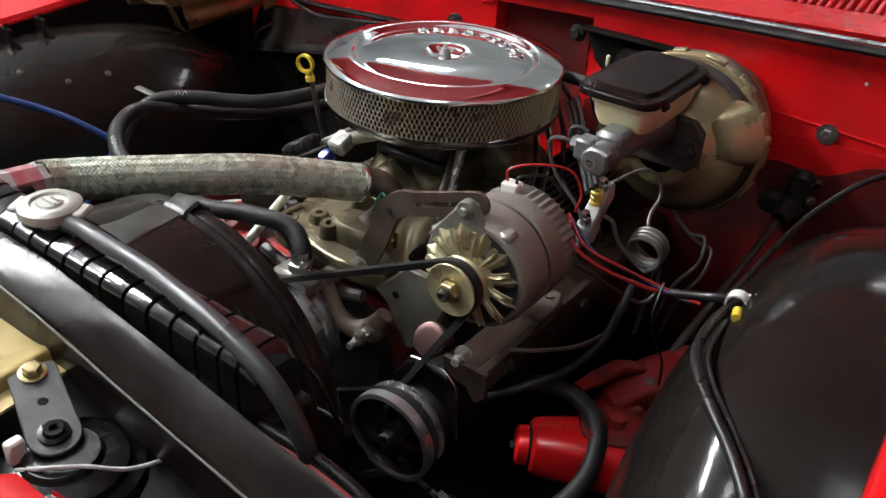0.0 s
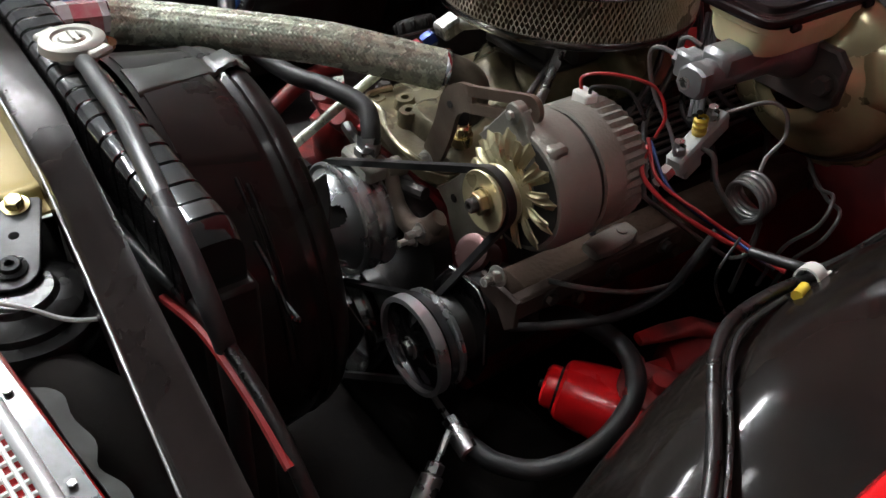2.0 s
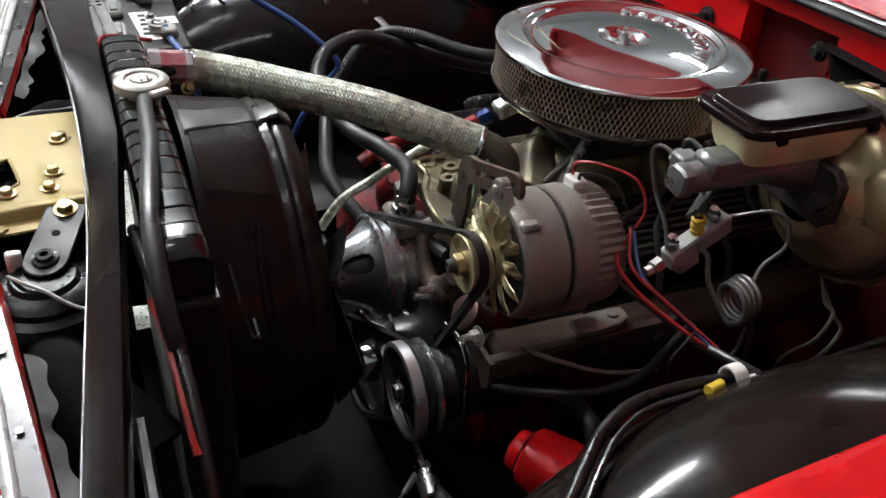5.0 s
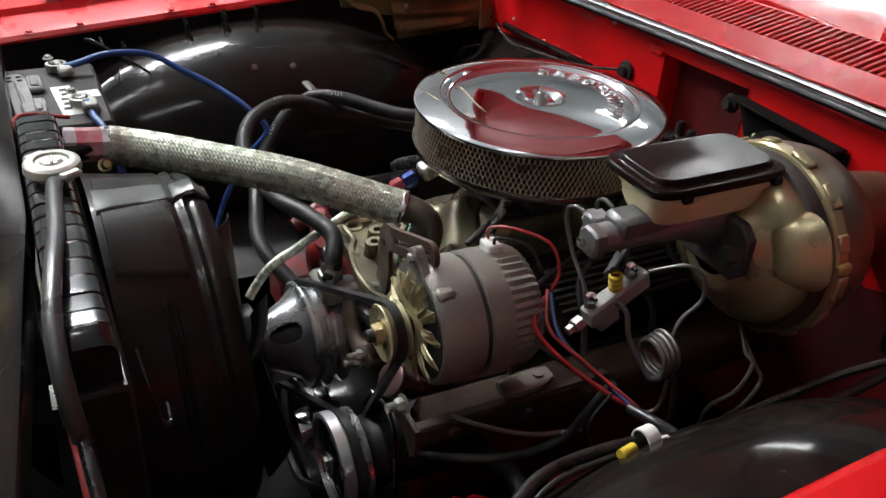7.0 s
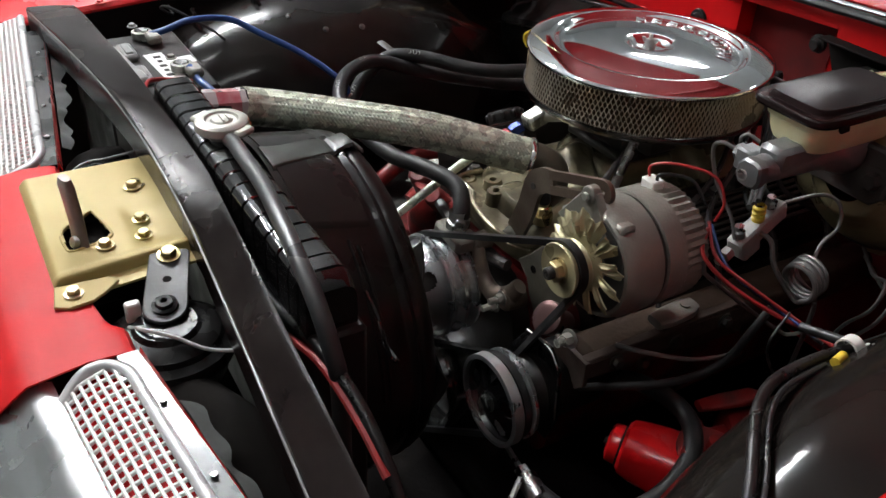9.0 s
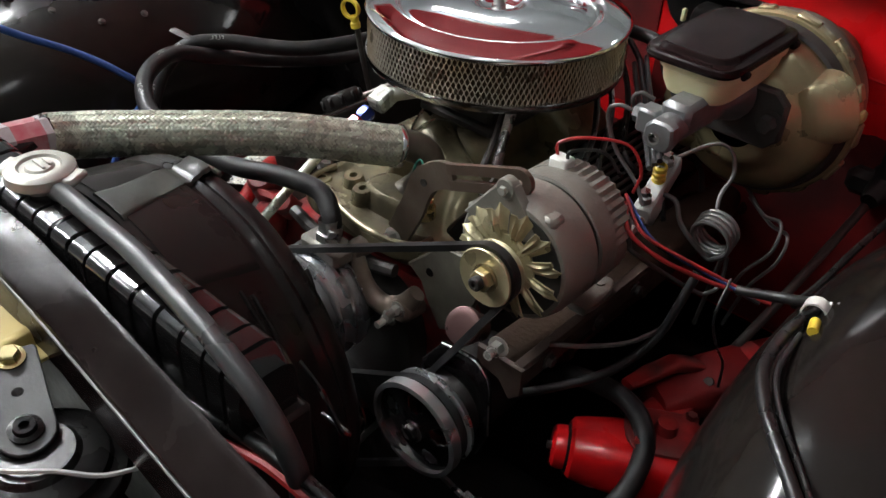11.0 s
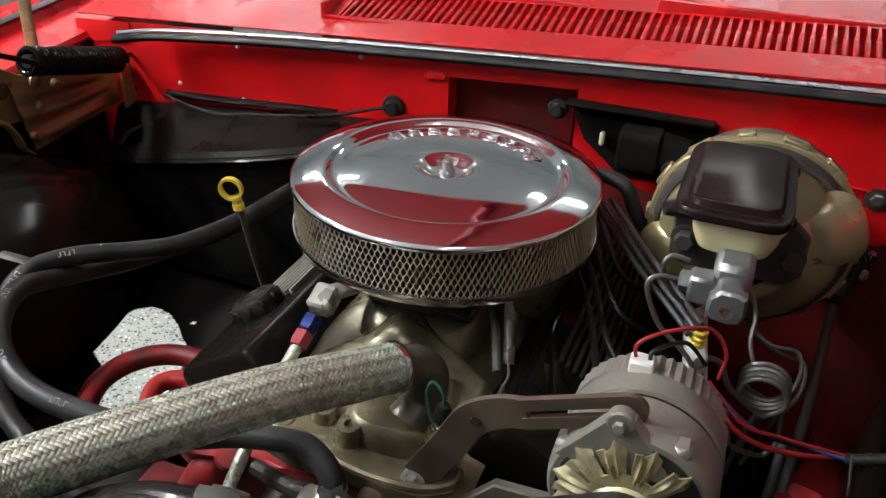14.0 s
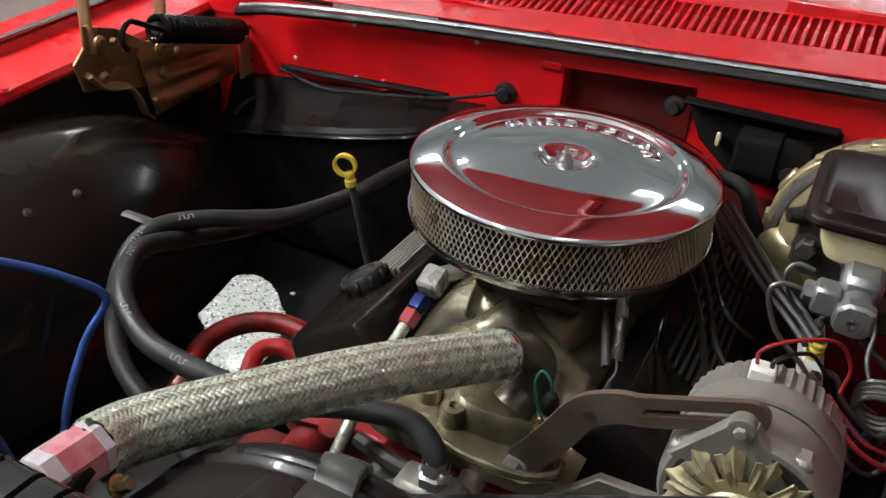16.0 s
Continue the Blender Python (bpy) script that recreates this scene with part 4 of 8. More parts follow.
        lathe(g, [(0.021, -0.03), (0.014, 0.0), (0.0125, 0.003), (0.0055, 0.003), (0.005, -0.004), (0, -0.004)], along((x, y, z), (0, -0.1, 1)), 20)
        part("boss", g, CAST, t)
    for x, y, z in ((-0.02, -0.185, 0.78), (-0.11, -0.215, 0.74)):
        g = G()
        hexbolt(g, (x, y, z), (0, 0, 1), 0.009, 0.01)
        part("bolt", g, DARK, t)
    # rubber stained seam along the front lip
    g = G()
    tube(g, [(-0.10, -0.283, 0.705), (-0.04, -0.292, 0.70), (0.04, -0.292, 0.70), (0.09, -0.283, 0.705)], 0.009, 8, 6)
    part("gasket", g, DARK, t)


intake_manifold()


def carburetor():
    t = thing("carburetor", (0, 0, 0.84), "dark grimy four barrel carburetor under the air cleaner", "carburetor")
    g = G()
    rbox(g, (0, 0.0, 0.808), (0.130, 0.160, 0.014), 0.004)
    rbox(g, (0, 0.0, 0.833), (0.112, 0.140, 0.045), 0.006)
    rbox(g, (0.070, -0.02, 0.832), (0.030, 0.06, 0.030), 0.006)
    rbox(g, (-0.068, -0.03, 0.838), (0.028, 0.05, 0.034), 0.006)
    rbox(g, (0, 0.0, 0.867), (0.105, 0.19, 0.03), 0.008)
    rbox(g, (0.0, -0.10, 0.862), (0.09, 0.03, 0.03), 0.006)
    lathe(g, [(0.06, 0.88), (0.062, 0.885), (0.062, 0.895)], None, 30)
    part("body", g, DARK, t)
    g = G()
    tube(g, [(0.07, -0.06, 0.855), (0.10, -0.11, 0.845), (0.125, -0.17, 0.82)], 0.0045, 8, 6)
    part("lever", g, DARK, t)


carburetor()


def throttle_spring():
    t = thing("throttle_return_spring", (0.125, -0.15, 0.80), "thin steel coil return spring hanging below the air cleaner", "spring")
    g = G()
    a, b = Vector((0.117, -0.11, 0.875)), Vector((0.130, -0.148, 0.818))
    line = [a + (b - a) * (i / 340) + Matrix.Rotation(i / 340 * 34 * 2 * math.pi, 3, (b - a).normalized()) @ Vector((0.0058, 0, 0)) for i in range(341)]
    tube(g, line, 0.0011, 5, 1)
    part("coil", g, STEEL, t)
    g = G()
    tube(g, [b, b + Vector((0.003, -0.008, -0.012)), b + Vector((-0.002, -0.015, -0.025))], 0.0013, 6, 6)
    rbox(g, b + Vector((0, -0.02, -0.035)), (0.004, 0.02, 0.03), 0.001)
    part("hook", g, STEEL, t)


throttle_spring()


# ---- air cleaner ----
def air_cleaner():
    t = thing("air_cleaner", (0, 0, 0.87), "round chrome air cleaner with a dusty expanded metal side", "air cleaner")
    R = 0.178
    g = G()
    lathe(g, LID, None, 128)
    lid = part("lid", g, CHROME, t, "mirror chrome lid with a stepped rim", sharp=60)
    for i in range(9):
        g = G()
        a = radians(146 - i * 13.2)
        m = pose(0.106 * math.cos(a), 0.106 * math.sin(a), 0.9520, 0, 0, math.degrees(a) - 90)
        for dx in (-0.0065, 0.0065) if i not in (4, 7) else (-0.003,):
            rbox(g, (dx, 0, 0), (0.0032, 0.022, 0.005), 0.0014, m)
        for dy in ((-0.008, 0.008), (0.008, 0.0), (-0.008, 0.0, 0.008))[i % 3]:
            rbox(g, (0, dy * 1.15, 0), (0.0135, 0.0032, 0.005), 0.0014, m)
        part("raised_mark", g, CHROME, lid, "raised chrome mark in an arc")
    # wing nut on its stud
    g = G()
    lathe(g, [(0.010, 0.9465), (0.0095, 0.951), (0.007, 0.954), (0.0055, 0.961), (0.003, 0.962), (0.003, 0.968), (0, 0.968)], None, 20)
    for s in (-1, 1):
        prism(g, [(0.004 * s, -0.004), (0.011 * s, 0.001), (0.013 * s, 0.006), (0.009 * s, 0.006), (0.004 * s, 0.002)][::s], 0.003, pose(0, 0, 0.956, 90, 0, 30) @ pose(0, 0, -0.0015))
    part("wing_nut", g, STEEL, t, "small plated wing nut")
    # paper element behind the mesh, pleated
    g = G()
    vs, fs = [], []
    n = 260
    for i in range(n):
        a = 2 * math.pi * i / n
        r = 0.1655 if i % 2 else 0.1605
        vs += [(r * math.cos(a), r * math.sin(a), 0.884), (r * math.cos(a), r * math.sin(a), 0.943)]
    fs = [(2 * i, 2 * ((i + 1) % n), 2 * ((i + 1) % n) + 1, 2 * i + 1) for i in range(n)]
    g.add(vs, fs)
    part("filter_paper", g, PAPER, t, "brown pleated paper", sharp=10)
    # expanded metal diamonds
    g = G()
    cols, rows = 158, 8
    zb, zt = 0.885, 0.943
    step = (zt - zb) / rows
    half = math.pi / cols
    w, rad = 0.00055, 0.1738

    def at(a, z, r):
        return (r * math.cos(a), r * math.sin(a), z)
    for k in range(rows):
        for i in range(cols):
            a = 2 * half * (i + (0.5 if k % 2 else 0))
            for s in (-1, 1):
                vs = []
                for q in range(6):
                    e = q / 5
                    z = zb + (k + e) * step
                    aa = a + s * half * (0.10 + 0.80 * (0.5 - 0.5 * math.cos(math.pi * e)) + 0.0 * e)
                    rr = rad + 0.0007 * s * math.cos(math.pi * e)
                    da = w / rad
                    vs += [at(aa - da, z, rr), at(aa + da, z, rr + 0.0003), at(aa + da, z, rr - 0.0014), at(aa - da, z, rr - 0.0014)]
                fs = [(4 * q + c, 4 * q + (c + 1) % 4, 4 * q + 4 + (c + 1) % 4, 4 * q + 4 + c) for q in range(5) for c in range(4)]
                g.add(vs, fs)
    mesh = part("mesh", g, MESH_WIRE, t, "expanded metal mesh, browned by dust", sharp=20)
    # base pan
    g = G()
    lathe(g, [(0.05, 0.876), (0.12, 0.874), (0.165, 0.874), (0.175, 0.878), (0.1775, 0.884), (0.1775, 0.889), (0.176, 0.889), (0.172, 0.883), (0.12, 0.880), (0.05, 0.880)], None, 96)
    part("base_pan", g, CHROME_WORN, t)


air_cleaner()


# ---- brakes ----
def brake_booster():
    c = Vector((0.338, 0.0, 0.892))
    t = thing("brake_booster", (0.335, 0.15, 0.76), "gold cadmium plated vacuum brake booster on the firewall", "brake booster")
    m = along((c.x, 0.0, c.z), (0, 1, 0))
    g = G()
    lathe(g, [(0.03, 0.034), (0.045, 0.036), (0.054, 0.040), (0.062, 0.052), (0.074, 0.060), (0.088, 0.066), (0.097, 0.076), (0.103, 0.092), (0.105, 0.106), (0.111, 0.108)], m, 72)
    shell = part("front_shell", g, BOOSTER, t)
    # pressed pads on the front shell
    for a0, k0 in ((22, 1.0), (205, 1.0)):
        g = G()
        a = radians(a0)
        cc = Vector((c.x + 0.073 * math.cos(a), 0.063, c.z + 0.073 * math.sin(a)))
        u, w = Vector((math.cos(a), 0, math.sin(a))), Vector((-math.sin(a), 0, math.cos(a)))
        loft(g, [oval(cc + Vector((0, d, 0)) + u * 0.6 * d, u, w, 0.024 * k * k0, 0.030 * k * k0, 2.6, 32) for d, k in ((0.026, 1.5), (0.012, 1.34), (0.003, 1.12), (-0.003, 0.86), (-0.005, 0.5), (-0.0045, 0.2))])
        part("pad", g, BOOSTER, t, "smooth pressed pad", sharp=80)
    g = G()
    lathe(g, [(0.108, 0.104), (0.115, 0.105), (0.1175, 0.108), (0.1175, 0.121), (0.112, 0.126)], m, 72)
    for i in range(14):
        a = 2 * math.pi * i / 14
        rbox(g, (0.1170, 0, 0.114 + 0.002 * (i % 2)), (0.008, 0.030 if i % 3 else 0.020, 0.015), 0.002, m @ Matrix.Rotation(a, 4, "Z"))
    part("rim", g, BOOSTER, t, "crimped rim with tabs")
    g = G()
    lathe(g, [(0.1035, 0.088), (0.1075, 0.090), (0.1105, 0.098), (0.1115, 0.104), (0.110, 0.106)], m, 72)
    part("band", g, DARK, t, "dark grimy band before the rim")
    g = G()
    lathe(g, [(0.112, 0.120), (0.1125, 0.135), (0.111, 0.152), (0.104, 0.176), (0.088, 0.198), (0.065, 0.212), (0.05, 0.31)], m, 60)
    part("rear_shell", g, BOOSTER_DULL, t, "dull brown tarnished rear shell")
    g = G()
    rbox(g, (0.449, 0.115, 0.915), (0.018, 0.02, 0.014), 0.003)
    part("tab", g, ZINC_PALE, t)
    # vacuum check valve
    g = G()
    tube(g, [(0.268, 0.06, 0.94), (0.262, 0.03, 0.945), (0.245, 0.02, 0.945)], [0.012, 0.011, 0.008], 12, 5)
    part("check_valve", g, BLACK_DULL, t)


brake_booster()


def master_cylinder():
    t = thing("brake_master_cylinder", (0.325, -0.05, 0.9), "grey alloy brake master cylinder with a cream reservoir and dark cap", "master cylinder")
    X, Y, Z = (1, 0, 0), (0, 1, 0), (0, 0, 1)
    cx, cz = 0.327, 0.934
    g = G()
    loft(g, [oval((cx, y, cz), X, Z, a, a, p, 24) for y, a, p in ((-0.138, 0.013, 4), (-0.136, 0.015, 3), (-0.118, 0.015, 3), (-0.114, 0.017, 2), (-0.02, 0.020, 2), (0.0, 0.028, 2), (0.015, 0.033, 2.2), (0.034, 0.033, 2.2))])
    rbox(g, (cx, -0.045, cz + 0.012), (0.036, 0.13, 0.030), 0.006)
    part("bore", g, CAST_IRON, t)
    g = G()
    prism(g, [(-0.008, 0.016), (-0.017, 0.007), (-0.018, -0.008), (-0.012, -0.016), (0.003, -0.018), (0.013, -0.016), (0.018, -0.006), (0.016, 0.012), (0.008, 0.016)], 0.014, along((cx, -0.125, cz), (0, -1, 0), Z), 0.003)
    part("nose", g, CAST_IRON, t)
    g = G()
    lathe(g, [(0.0065, 0.0), (0.0065, 0.002), (0.0045, 0.002), (0.0035, -0.003), (0, -0.003)], along((cx, -0.146, cz), (0, -1, 0)), 20)
    part("plug", g, STEEL, t)
    g = G()
    tube(g, [(cx - 0.015, -0.10, cz), (cx - 0.038, -0.105, cz)], 0.011, 16, 1)
    rbox(g, (cx - 0.026, -0.108, cz), (0.024, 0.026, 0.028), 0.003)
    lathe(g, [(0.0105, 0), (0.0105, 0.008), (0.007, 0.010), (0.0, 0.010)], along((cx - 0.038, -0.105, cz), (-1, 0, 0)), 6)
    part("outlet", g, CAST_IRON, t)
    g = G()
    prism(g, [(-0.07, -0.022), (-0.055, -0.036), (0.055, -0.036), (0.07, -0.022), (0.07, 0.022), (0.055, 0.036), (-0.055, 0.036), (-0.07, 0.022)], 0.012, along((cx, 0.036, cz - 0.02), (0, -1, 0), Z), 0.003)
    part("flange", g, DARK, t, "dark mounting flange")
    for s in (-1, 1):
        g = G()
        hexbolt(g, (cx + s * 0.055, 0.022, cz - 0.02), (0, -1, 0), 0.011, 0.014)
        part("nut", g, DARK, t)
    # reservoir, wider at the top
    g = G()
    loft(g, [oval((cx - 0.006, 0.002, z), X, Y, a, b, 5, 44) for z, a, b in ((0.950, 0.030, 0.066), (0.953, 0.037, 0.073), (0.965, 0.042, 0.078), (0.980, 0.0445, 0.0805), (0.982, 0.0475, 0.0835), (0.994, 0.048, 0.084))])
    part("reservoir", g, CREAM, t, "cream translucent plastic tank")
    g = G()
    loft(g, [oval((cx - 0.012, 0.004, z), X, Y, a, b, 6.5, 72) for z, a, b in ((0.990, 0.048, 0.086), (0.9905, 0.0540, 0.0920), (0.994, 0.0555, 0.0935), (0.9985, 0.0550, 0.0930), (1.0005, 0.0535, 0.0915), (1.0010, 0.0460, 0.0835), (1.0018, 0.0448, 0.0823), (1.0065, 0.0425, 0.0800), (1.0075, 0.0410, 0.0785))])
    cap = part("reservoir_cap", g, BROWN_CAP, t, "dark brown plastic cap with a raised panel", sharp=28)
    for y in (-0.05, 0.075):
        g = G()
        rbox(g, (cx + 0.040, y, 0.989), (0.012, 0.014, 0.010), 0.003)
        part("lug", g, BROWN_CAP, cap)


master_cylinder()


def proportioning_valve():
    t = thing("proportioning_valve", (0.308, -0.08, 0.80), "pale plated brake proportioning valve with line fittings", "brake valve")
    a, b = Vector((0.316, -0.115, 0.815)), Vector((0.300, -0.02, 0.848))
    g = G()
    m = along((a + b) / 2, b - a, (0, 0, 1))
    rbox(g, (0, 0, 0), (0.022, 0.026, 0.095), 0.003, m)
    rbox(g, (0.0, -0.014, -0.02), (0.02, 0.03, 0.032), 0.003, m)
    part("body", g, PALE_PLASTIC, t, "pale grey plated block")
    g = G()
    lathe(g, [(0.009, 0), (0.009, 0.012), (0.006, 0.014), (0.006, 0.022), (0.0, 0.022)], along(a + Vector((0, -0.004, 0)), a - b), 6)
    part("end_plug", g, STEEL, t)
    for k, mat_ in ((0.12, STEEL), (0.75, STEEL)):
        g = G()
        p = a + (b - a) * k + Vector((0, -0.003, 0.014))
        lathe(g, [(0.008, 0), (0.008, 0.008), (0.006, 0.01), (0.006, 0.016), (0, 0.016)], along(p, (0, -0.2, 1)), 6)
        part("fitting", g, mat_, t)
    g = G()
    p = a + (b - a) * 0.5 + Vector((0, -0.003, 0.012))
    for h in (0.0, 0.008, 0.016):
        lathe(g, [(0.008, h), (0.0085, h + 0.002), (0.0085, h + 0.005), (0.006, h + 0.007)], along(p, (0.05, -0.2, 1)), 14)
    part("connector", g, YELLOW, t, "bright yellow plastic connector")


proportioning_valve()


def brake_line(pts, r=0.0026, name="brake_line"):
    g = G()
    tube(g, pts, r, 8, 8)
    return single(name, g, LINE_STEEL, pts[0], "bent grey steel brake line", "brake line", "brake lines")


brake_line([(0.280, -0.105, 0.934), (0.260, -0.110, 0.936), (0.252, -0.114, 0.924), (0.268, -0.112, 0.885), (0.30, -0.112, 0.855), (0.317, -0.115, 0.832)])
brake_line([(0.285, -0.075, 0.94), (0.268, -0.078, 0.943), (0.262, -0.08, 0.93), (0.275, -0.06, 0.89), (0.305, -0.04, 0.858)])
brake_line([(0.303, -0.02, 0.852), (0.33, 0.01, 0.87), (0.35, 0.02, 0.865), (0.362, 0.015, 0.84), (0.362, -0.01, 0.82), (0.372, -0.03, 0.80)])
coil = [(0.384 + 0.024 * math.cos(2 * math.pi * k / 12), -0.07 + 0.0055 * k / 12, 0.79 + 0.0025 * k / 12 + 0.021 * math.sin(2 * math.pi * k / 12)) for k in range(9, 57)]
brake_line([(0.318, -0.075, 0.832), (0.335, -0.07, 0.826), (0.350, -0.072, 0.800)] + coil + [(0.39, -0.03, 0.76), (0.38, -0.01, 0.70), (0.37, 0.0, 0.62)], 0.0032)
brake_line([(0.355, 0.10, 0.78), (0.39, 0.08, 0.765), (0.42, 0.06, 0.775), (0.425, 0.04, 0.745), (0.40, 0.03, 0.70), (0.38, 0.04, 0.62)])
brake_line([(0.36, 0.10, 0.77), (0.40, 0.09, 0.75), (0.43, 0.07, 0.755), (0.432, 0.05, 0.725), (0.41, 0.04, 0.68), (0.39, 0.05, 0.60)])

brake_line([(0.345, -0.200, 0.868), (0.352, -0.203, 0.840), (0.360, -0.192, 0.823), (0.390, -0.092, 0.738), (0.402, -0.074, 0.731), (0.409, -0.062, 0.742), (0.406, -0.055, 0.775)])


# ---- alternator and drive ----
AX, AZ = 0.282, 0.840


def alternator():
    t = thing("alternator", (AX, -0.27, 0.765), "dusty grey cast alternator with a gold plated fan and pulley", "alternator")
    m = along((AX, 0, AZ), (0, 1, 0))
    g = G()
    lathe(g, [(0.022, -0.312), (0.03, -0.314), (0.058, -0.3135), (0.0655, -0.3130), (0.0685, -0.3095), (0.0705, -0.298), (0.0705, -0.285), (0.0705, -0.264), (0.0675, -0.2625)], m, 64)
    front = part("front_housing", g, CAST_GREY, t)
    g = G()
    lathe(g, [(0.066, -0.2625), (0.066, -0.2575)], m, 64)
    part("seam", g, DARK, t, "dark gap between the housings")
    g = G()
    lathe(g, [(0.0675, -0.2575), (0.0705, -0.256), (0.0705, -0.235), (0.0695, -0.228)], m, 64)
    part("stator_ring", g, CAST_GREY, t)
    # finned rear housing
    g = G()
    n = 44
    vs, fs = [], []
    prof = [(0.0700, -0.229), (0.0705, -0.222), (0.0695, -0.200), (0.064, -0.191), (0.052, -0.187), (0.0, -0.186)]
    for i in range(n * 2):
        a = math.pi * i / n
        k = 1.0 if i % 2 == 0 else 0.955
        for j, (r, h) in enumerate(prof):
            rr = r * (k if 0 < j < 4 else 1)
            vs.append((rr * math.cos(a), rr * math.sin(a), h))
    p = len(prof)
    for i in range(n * 2):
        j = (i + 1) % (n * 2)
        fs += [(i * p + q, j * p + q, j * p + q + 1, i * p + q + 1) for q in range(p - 1)]
    g.add(vs, fs, m)
    part("rear_housing", g, CAST_GREY, t, "ribbed rear case", sharp=12)
    # ears
    g = G()
    prism(g, [(-0.052, -0.024), (-0.0095, 0.032), (0.0095, 0.032), (0.052, -0.024)], 0.0095, along((AX - 0.014, -0.3052, AZ + 0.052), (0, -1, 0), (0, 0, 1)), 0.003)
    lathe(g, [(0.0115, 0.0), (0.0115, 0.010), (0.010, 0.0112), (0.0, 0.0112)], along((AX - 0.0155, -0.3048, AZ + 0.0775), (0, -1, 0)), 20)
    part("upper_ear", g, CAST_GREY, t)
    g = G()
    hexbolt(g, (AX - 0.016, -0.3160, AZ + 0.077), (0, -1, 0), 0.0052, 0.005, False)
    part("bolt", g, CAST_BRIGHT, t)
    g = G()
    rbox(g, (AX + 0.010, -0.235, AZ - 0.074), (0.024, 0.08, 0.026), 0.006)
    part("lower_ear", g, CAST_GREY, t)
    for a0 in (59, 152, 265):
        g = G()
        a = radians(a0)
        rbox(g, (AX + 0.064 * math.cos(a), -0.300, AZ + 0.064 * math.sin(a)), (0.018, 0.022, 0.018), 0.004)
        lathe(g, [(0.0035, 0), (0.0035, -0.0025), (0, -0.0025)], along((AX + 0.064 * math.cos(a), -0.3112, AZ + 0.064 * math.sin(a)), (0, -1, 0)), 10)
        part("screw_boss", g, CAST_GREY, t)
    g = G()
    lathe(g, [(0.061, -0.3132), (0.061, -0.3146), (0.03, -0.3146)], m, 48)
    part("front_face", g, SLATE, t, "dark recessed face behind the fan")
    # fan: a disc with twelve bent blades
    fan_y = -0.322
    g = G()
    lathe(g, [(0.012, fan_y), (0.034, fan_y), (0.034, fan_y + 0.002), (0.012, fan_y + 0.002)], m, 40)
    fan = part("fan", g, FAN_GOLD, t, "gold plated pressed fan")
    for i in range(12):
        a = 2 * math.pi * i / 12 + 0.2
        g = G()
        rm = m @ Matrix.Rotation(a, 4, "Z")

        def blade(u, v):
            tip = 0.0595 + 0.0065 * max(0.0, 1 - abs(v - 0.62) / 0.16) - 0.003 * max(0.0, 1 - abs(v - 0.36) / 0.1) - 0.004 * max(0.0, v - 0.8) / 0.2
            r = 0.026 + (tip - 0.026) * u
            wv = (-0.0054 - 0.0056 * u) + (0.0108 + 0.0112 * u) * v
            bend = 0.007 * (v - 0.42) * min(1.0, 1.7 * max(0.0, u - 0.08)) + 0.004 * max(0.0, u - 0.8) / 0.2 * v
            ridge = 0.0040 * (math.exp(-((v - 0.30) / 0.08) ** 2) + 0.9 * math.exp(-((v - 0.66) / 0.08) ** 2)) * math.sin(math.pi * min(1, max(0, (u - 0.05) / 0.9)))
            return rm @ Vector((r, wv, fan_y + bend - ridge))
        sheet(g, blade, 10, 20)
        part("blade", g, FAN_GOLD, fan, solid=0.0018, sharp=60)
    # pulley
    g = G()
    lathe(g, [(0.008, -0.3545), (0.024, -0.3545), (0.0315, -0.357), (0.0325, -0.3555), (0.0255, -0.3465), (0.0255, -0.3425), (0.0325, -0.334), (0.0315, -0.3325), (0.02, -0.334), (0.012, -0.325)], m, 56)
    part("pulley", g, FAN_GOLD, t, "gold plated V pulley")
    g = G()
    lathe(g, [(0.0125, -0.356), (0.0125, -0.364), (0.011, -0.3655), (0.0075, -0.3655)], m, 6)
    lathe(g, [(0.015, -0.3545), (0.015, -0.3565), (0.012, -0.357)], m, 24)
    part("nut", g, ZINC, t)
    g = G()
    lathe(g, [(0.0075, -0.36), (0.0075, -0.372), (0.006, -0.3735), (0.0035, -0.3735), (0.003, -0.370), (0.0, -0.370)], m, 20)
    part("shaft", g, DARK, t)
    # plug on top of the rear case
    g = G()
    rbox(g, (AX - 0.014, -0.222, AZ + 0.071), (0.022, 0.018, 0.014), 0.002)
    part("plug", g, WHITE, t, "white plastic plug")
    return t


alternator()


def wire(name, pts, r, mat_, label, category="wire"):
    g = G()
    tube(g, pts, r, 16 if r > 0.005 else 8, 8)
    return single(name, g, mat_, pts[0], label, category)


wire("wire", [(0.262, -0.222, 0.915), (0.262, -0.222, 0.932), (0.285, -0.205, 0.94), (0.318, -0.18, 0.935), (0.335, -0.175, 0.91), (0.333, -0.18, 0.885)], 0.0018, RED_WIRE, "thin red insulated wire looping from the alternator plug")
wire("wire", [(0.274, -0.222, 0.914), (0.276, -0.219, 0.926), (0.30, -0.195, 0.925), (0.32, -0.185, 0.90)], 0.002, BLACK_TAPE, "thin black insulated wire from the alternator plug")
wire("wire", [(0.33, -0.185, 0.875), (0.352, -0.21, 0.86), (0.385, -0.195, 0.835), (0.43, -0.16, 0.81), (0.457, -0.139, 0.801), (0.49, -0.135, 0.80)], 0.0026, RED_WIRE, "thick red insulated charging wire")
wire("wire", [(0.325, -0.18, 0.88), (0.36, -0.195, 0.855), (0.40, -0.17, 0.83), (0.45, -0.14, 0.805), (0.48, -0.135, 0.80)], 0.0021, RED_WIRE, "red insulated wire beside the charging wire")
